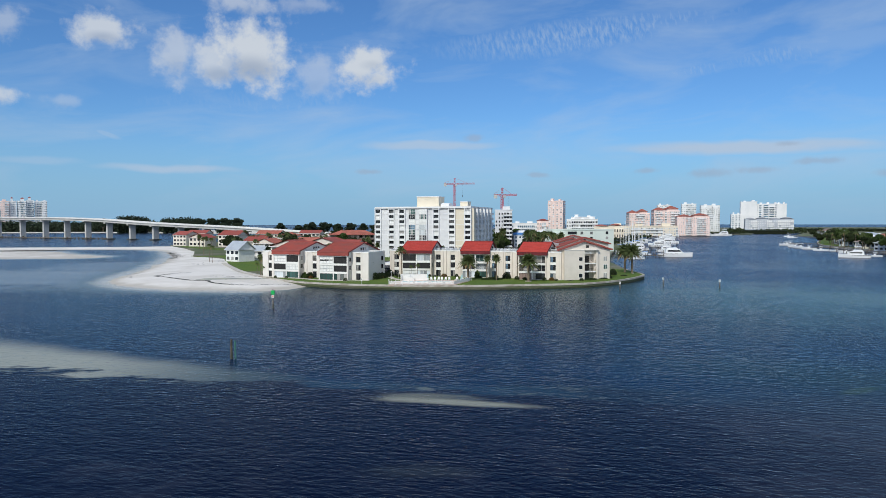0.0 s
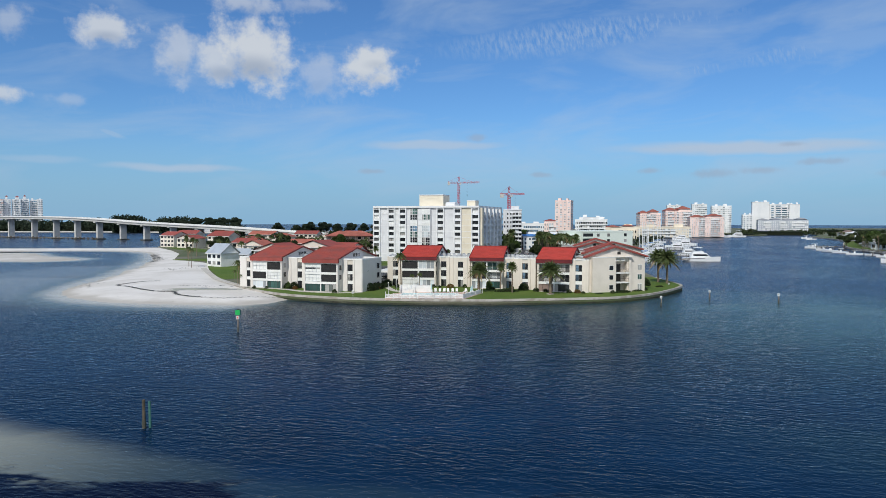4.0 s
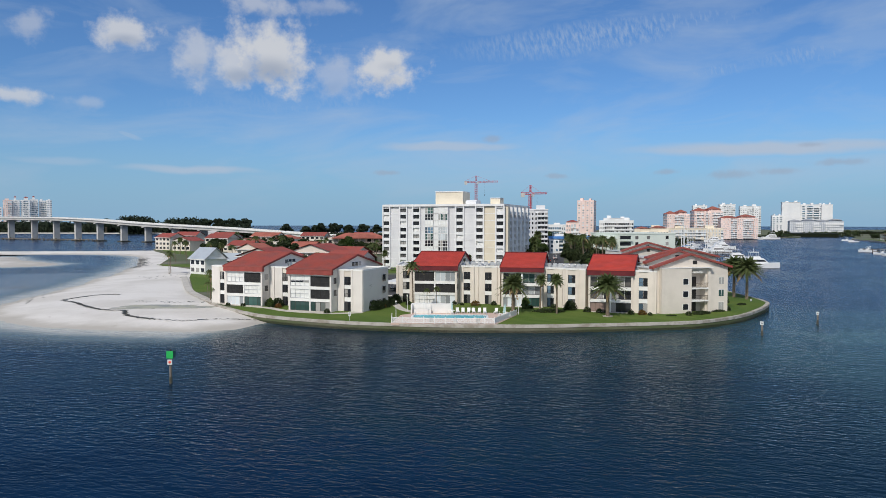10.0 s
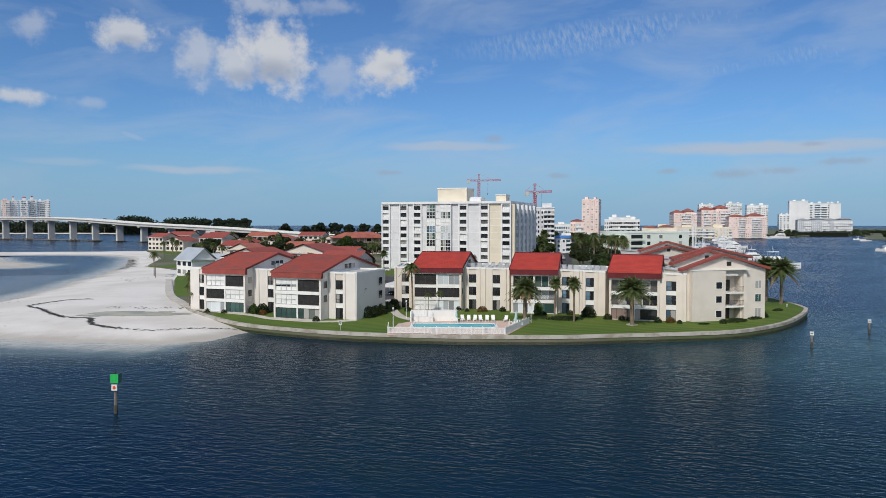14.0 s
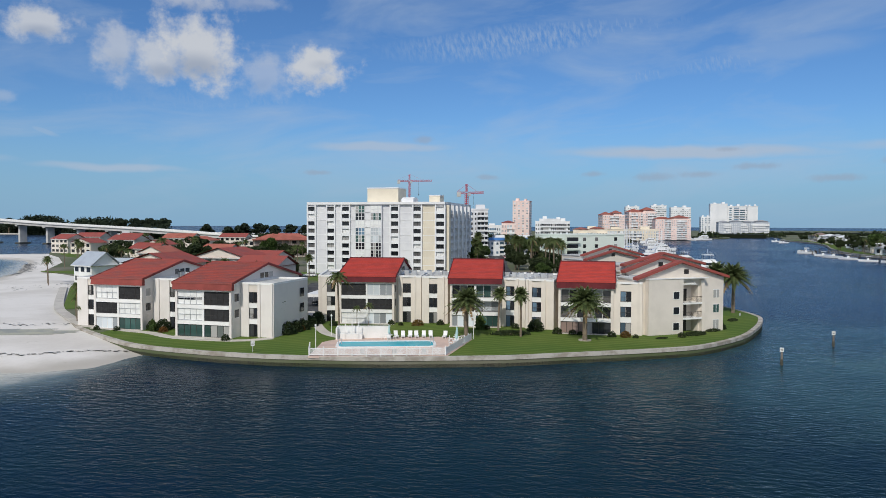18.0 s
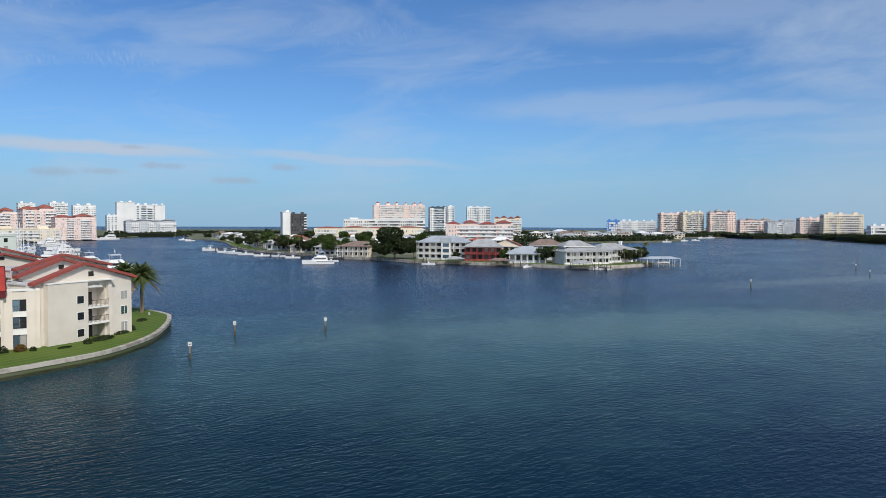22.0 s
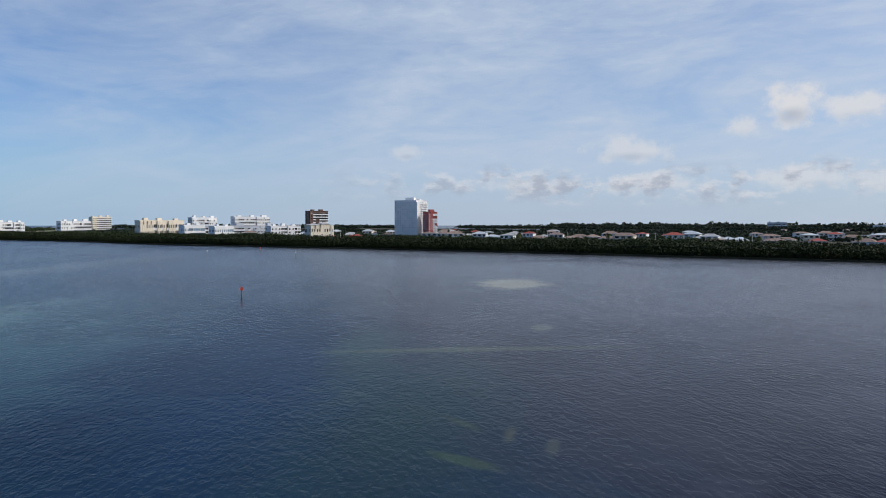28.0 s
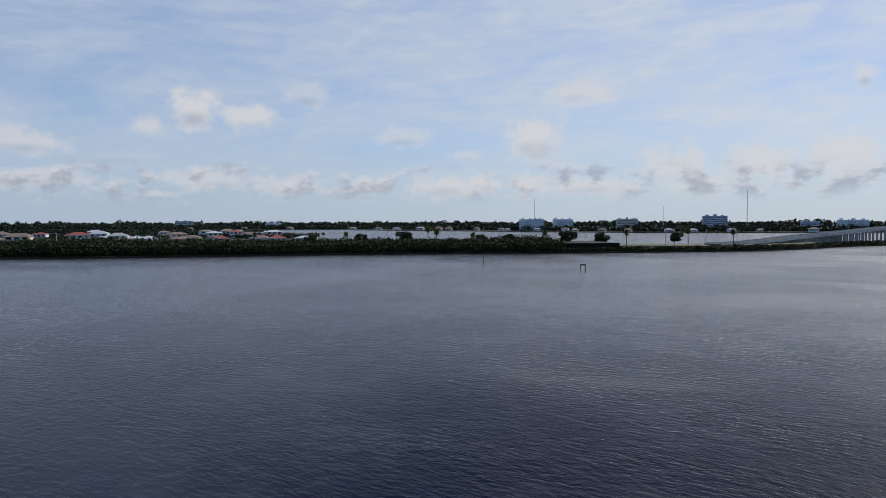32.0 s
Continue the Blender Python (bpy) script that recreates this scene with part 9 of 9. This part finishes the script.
FAR = [
    ("apartment_tower", "pale tan distant apartment tower beyond the bridge", -932.8, 1492.5, 32.6, 14.1, 16, 63.5, 16, 3, far_pink, glass_pale, "flat", 4),
    ("apartment_tower", "grey and white distant apartment tower beyond the bridge", -925.4, 1509.1, 32.1, 13.3, 16, 64.0, 16, 4, far_white, glass_blue, "cap", 4),
    ("apartment_tower", "grey and white distant apartment tower beyond the bridge", -914.0, 1519.8, 31.3, 15.6, 16, 64.3, 16, 4, far_white, glass_blue, "cap", 4),
    ("apartment_tower", "grey and white distant apartment tower beyond the bridge", -904.6, 1537.3, 31.3, 13.7, 16, 66.0, 16, 4, far_white, glass_blue, "cap", 4),
    ("apartment_tower", "grey and white distant apartment tower beyond the bridge", -896.2, 1554.0, 30.7, 12.3, 16, 64.1, 16, 3, far_white, glass_blue, "flat", 4),
    ("apartment_tower", "grey and white distant apartment tower beyond the bridge", -882.1, 1556.5, 30.6, 9.6, 16, 65.3, 16, 3, far_white, glass_blue, "flat", 4),
    ("apartment_block", "low white distant apartment block beyond the bridge", -962.1, 1467.9, 33.4, 34.5, 25, 49.1, 9, 7, far_white, glass_blue, "flat", 8),
    ("hotel_tower", "pink-white hotel tower with a column of small windows", 152.7, 1028.5, -9.3, 21.6, 26, 48.2, 14, 3, far_pink, glass_pale, "flat", -8),
    ("hotel_block", "low white hotel block with stepped roof", 162.1, 926.5, -11.6, 39.7, 22, 21.3, 4, 12, far_white, glass, "flat", 0),
    ("hotel_block", "white hotel block behind the trees with railed roof", 178.8, 984.4, -11.7, 32.2, 20, 24.5, 4, 9, far_white, glass, "flat", 0),
    ("hotel_block", "low pink hotel roof beside the tower", 127.8, 962.5, -8.7, 15.9, 20, 20.0, 3, 5, far_pink, glass_pale, "hip_red", 0),
    ("hotel_block", "long low turquoise-fronted beach hotel", 105.1, 1086.1, -7.4, 55.9, 16, 15.9, 2, 12, far_white, glass_blue, "flat", 0),
    ("restaurant", "low open building with an orange tile roof", 154.6, 723.9, -14.0, 29.7, 24, 13.9, 2, 8, far_cream, glass, "hip_orange", 0),
    ("apartment_block", "cream apartment block with an orange tiled top", 260.0, 986.0, -16.2, 27.2, 30, 30.5, 9, 8, far_pink, glass_pale, "hip_orange", 10),
    ("apartment_block", "cream apartment block with tall arches and orange roof", 297.4, 995.9, -18.4, 34.2, 30, 34.3, 9, 8, far_pink, glass_pale, "hip_orange", 10),
    ("apartment_block", "dark-balconied apartment block on the marina quay", 314.1, 948.3, -20.5, 41.2, 28, 25.0, 9, 12, far_pink, glass_pale, "hip_orange", 8),
    ("apartment_block", "low cream marina buildings", 208.9, 916.6, -16.4, 91.6, 26, 12.4, 3, 20, far_cream, glass_pale, "flat", 5),
    ("condo_tower", "white condominium tower behind the marina", 388.8, 1281.6, -17.8, 22.3, 24, 47.7, 14, 5, far_white, glass_pale, "flat", 5),
    ("condo_tower", "white stepped condominium tower behind the marina", 428.2, 1268.5, -19.8, 24.5, 24, 49.3, 14, 5, far_white, glass_pale, "flat", 5),
    ("condo_tower", "white condominium tower with an arched top", 465.1, 1276.4, -21.3, 32.4, 24, 46.5, 13, 6, far_white, glass_pale, "flat", 5),
    ("hotel_tower", "white curved hotel wing", 550.6, 1349.9, -23.2, 17.0, 26, 31.7, 8, 2, far_white, glass_blue, "flat", 5),
    ("hotel_tower", "tall white blank-sided hotel tower", 569.3, 1352.8, -24.2, 29.0, 26, 55.4, 1, 1, far_white, far_white, "flat", 5),
    ("hotel_tower", "white hotel tower with long striped balconies", 600.0, 1350.0, -25.4, 40.5, 26, 51.2, 12, 3, far_white, glass_blue, "flat", 5),
    ("hotel_tower", "white end wall of the striped hotel", 628.3, 1332.2, -26.3, 17.2, 20, 50.8, 1, 1, far_white, far_white, "flat", 5),
    ("conference_hotel", "broad low hotel with white balconies and a grey roof", 518.0, 1211.5, -25.6, 75.1, 40, 22.0, 5, 18, far_grey, far_white, "hip_grey", 5),
    ("construction_block", "grey unfinished tower behind the white tower", 37.6, 509.8, -5.2, 12.2, 22, 26.7, 9, 6, hr_grey, glass, "flat", 0),
    ("office_tower", "dark glass office tower with a white core", 582.5, 877.3, -37.9, 20.7, 24, 31.7, 8, 4, far_dark, glass, "flat", 8),
    ("office_tower", "white stair core of the dark office tower", 574.0, 883.7, -37.0, 10.6, 22, 33.9, 1, 1, far_white, far_white, "flat", 8),
    ("beach_hotel", "pink beach hotel with stepped wings", 1133.5, 1291.2, -45.2, 69.5, 30, 62.1, 12, 9, far_pink, glass_pale, "cap", 5),
    ("beach_hotel", "pink beach hotel with stepped wings", 1189.8, 1248.8, -47.3, 50.0, 30, 62.4, 12, 7, far_pink, glass_pale, "cap", 5),
    ("beach_hotel", "long low white hotel with rows of windows", 924.2, 1157.8, -44.8, 159.9, 26, 27.8, 4, 26, far_white, glass, "flat", 0),
    ("shopping_hall", "long low building with an orange roof", 596.5, 845.9, -43.5, 144.0, 30, 13.5, 2, 24, far_cream, glass_pale, "hip_orange", 0),
    ("condo_tower", "blue glass condominium tower", 1194.1, 1170.2, -49.2, 40.6, 26, 57.3, 14, 6, glass_blue, glass_blue, "flat", 10),
    ("condo_tower", "white side of the blue glass tower", 1218.3, 1139.2, -50.3, 15.2, 26, 58.5, 14, 2, far_white, glass_blue, "flat", 10),
    ("condo_tower", "white and blue striped condominium tower", 1326.0, 1168.6, -52.4, 55.8, 26, 59.7, 14, 7, far_white, glass_blue, "flat", 5),
    ("hotel_block", "cream hotel with a brown tiled top", 1123.9, 939.2, -54.7, 53.9, 24, 30.5, 6, 9, far_cream, glass_pale, "hip_red", 0),
    ("apartment_block", "long pale pink apartment block with small red roofs", 484.6, 523.1, -52.5, 60.9, 26, 19.2, 5, 16, far_pink, glass_pale, "hip_red", 0),
    ("motel", "low motel with a blue gable wall", 1327.2, 800.6, -62.9, 26.4, 30, 26.9, 5, 4, far_blue, far_white, "flat", 0),
    ("motel", "low white flat-roofed motel", 1343.7, 779.3, -64.1, 28.8, 30, 25.8, 5, 6, far_white, far_grey, "flat", 0),
    ("motel", "low white flat-roofed motel", 1360.8, 755.5, -65.4, 42.1, 30, 25.8, 5, 8, far_white, far_grey, "flat", 0),
    ("condo_tower", "cream condominium tower with stepped crown", 1262.8, 657.0, -67.4, 38.3, 12, 39.5, 11, 10, far_pink, glass, "flat", 28),
    ("condo_tower", "cream condominium tower with stepped crown", 1282.4, 622.7, -69.0, 37.1, 12, 41.8, 11, 10, far_cream, glass, "flat", 28),
    ("condo_tower", "tan condominium block with a dark hipped roof", 1303.7, 580.7, -71.0, 45.8, 12, 41.3, 11, 11, far_pink, glass, "hip_grey", 28),
    ("condo_block", "pale pink block with a grey hipped roof", 1263.1, 513.9, -73.3, 50.8, 12, 27.0, 6, 12, far_pink, glass, "hip_grey", 28),
    ("condo_block", "grey and white block with a grey hipped roof", 1266.1, 469.5, -75.1, 42.6, 12, 25.1, 6, 10, far_grey, glass_pale, "hip_grey", 28),
    ("condo_block", "tan and pink block near the bay bridge", 1259.2, 417.3, -77.1, 34.0, 12, 29.9, 8, 8, far_pink, glass, "flat", 28),
    ("condo_block", "tan and pink block with stepped roof", 1257.1, 382.1, -79.1, 56.0, 12, 35.8, 9, 12, far_cream, glass, "flat", 28),
    ("apartment_block", "small white block over the trees", 1229.8, 311.3, -81.4, 34.3, 12, 18.1, 3, 8, far_white, glass, "flat", 28),
    ("apartment_block", "small white block over the trees", 1240.5, 229.6, -85.5, 43.2, 12, 19.9, 3, 9, far_white, glass, "flat", 28),
    ("apartment_tower", "yellow and pink apartment tower in the haze", 1493.5, 200.9, -87.1, 33.7, 12, 28.3, 7, 6, far_cream, glass, "flat", 28),
    ("school_hall", "long dull beige hall with dark bays", 896.3, 114.2, -91.1, 49.9, 12, 20.3, 2, 16, far_cream, glass, "flat", 28),
    ("office_block", "white office block with blue glass", 845.4, 68.1, -93.5, 22.9, 12, 14.8, 2, 6, far_white, glass_blue, "flat", 28),
    ("office_block", "white office block with blue glass", 813.3, 38.3, -95.5, 21.0, 12, 13.6, 2, 6, far_white, glass_blue, "flat", 28),
    ("office_block", "long grey office block with a flat roof", 874.9, 58.3, -96.9, 112.4, 12, 13.9, 3, 20, far_grey, glass, "flat", 28),
    ("condo_block", "white apartment block with grey windows", 1044.6, 47.8, -94.3, 33.6, 12, 24.7, 5, 8, far_white, glass, "flat", 28),
    ("condo_block", "white apartment block with grey windows", 1049.7, -10.2, -97.8, 50.1, 12, 26.3, 5, 12, far_white, glass, "flat", 28),
    ("office_block", "white low clinic block", 805.9, -21.6, -100.3, 34.1, 12, 14.2, 3, 6, far_white, glass, "flat", 28),
    ("condo_tower", "brown and white apartment tower", 925.0, -91.9, -102.8, 24.3, 12, 33.4, 9, 4, brick_dark, glass, "flat", 28),
    ("church_hall", "pale yellow low hall", 700.1, -43.9, -103.1, 22.9, 12, 15.7, 2, 6, far_cream, glass, "hip_grey", 28),
    ("condo_tower", "terracotta apartment tower behind the white one", 772.5, -199.4, -111.8, 11.3, 12, 30.6, 10, 3, brick_red, far_white, "flat", 28),
    ("waterfront_block", "grey white-balconied block on the far shore", 358.1, -1192.4, -165.1, 25.7, 26, 20.6, 6, 6, far_white, glass_pale, "flat", 0),
    ("waterfront_block", "white-balconied block on the far shore", 333.4, -1194.8, -165.8, 21.2, 26, 21.6, 6, 4, far_white, glass_pale, "flat", 0),
    ("waterfront_block", "grey block on the far shore with white balconies", 301.8, -1227.2, -167.8, 38.5, 26, 20.5, 6, 8, far_white, glass_pale, "flat", 0),
    ("waterfront_block", "tan and pink block on the far shore", 194.0, -1308.0, -173.0, 41.8, 26, 21.3, 6, 8, far_cream, glass, "flat", 0),
    ("office_tower", "blue glass office block on the far shore", 31.0, -1221.2, -179.4, 39.9, 26, 25.6, 7, 8, far_grey, glass_blue, "flat", 6),
    ("office_block", "low blue-grey office block on the far shore", -125.2, -1246.1, 174.3, 30.1, 26, 15.3, 5, 6, far_grey, glass_blue, "flat", 0),
    ("office_block", "pale stepped office block on the far shore", -185.7, -1289.8, 171.6, 49.0, 30, 18.0, 4, 10, far_white, glass_pale, "flat", 0),
    ("wide_hall", "low dark hall in the far trees", 1752.4, -1809.4, -138.3, 60.6, 40, 19.6, 2, 6, far_grey, glass, "flat", 0),
    ("warehouse", "pale low hall in the far trees", 1108.2, -1432.6, -144.8, 43.1, 30, 12.8, 1, 4, far_white, far_grey, "flat", 0),
    ("condo_tower", "tall white apartment tower with many balconies and a lift house", 784.2, -188.8, -50, 28, 29.5, 44.5, 16, 6, far_white, glass_pale, "flat", 0),
]
for row in FAR:
    far_building(*row)
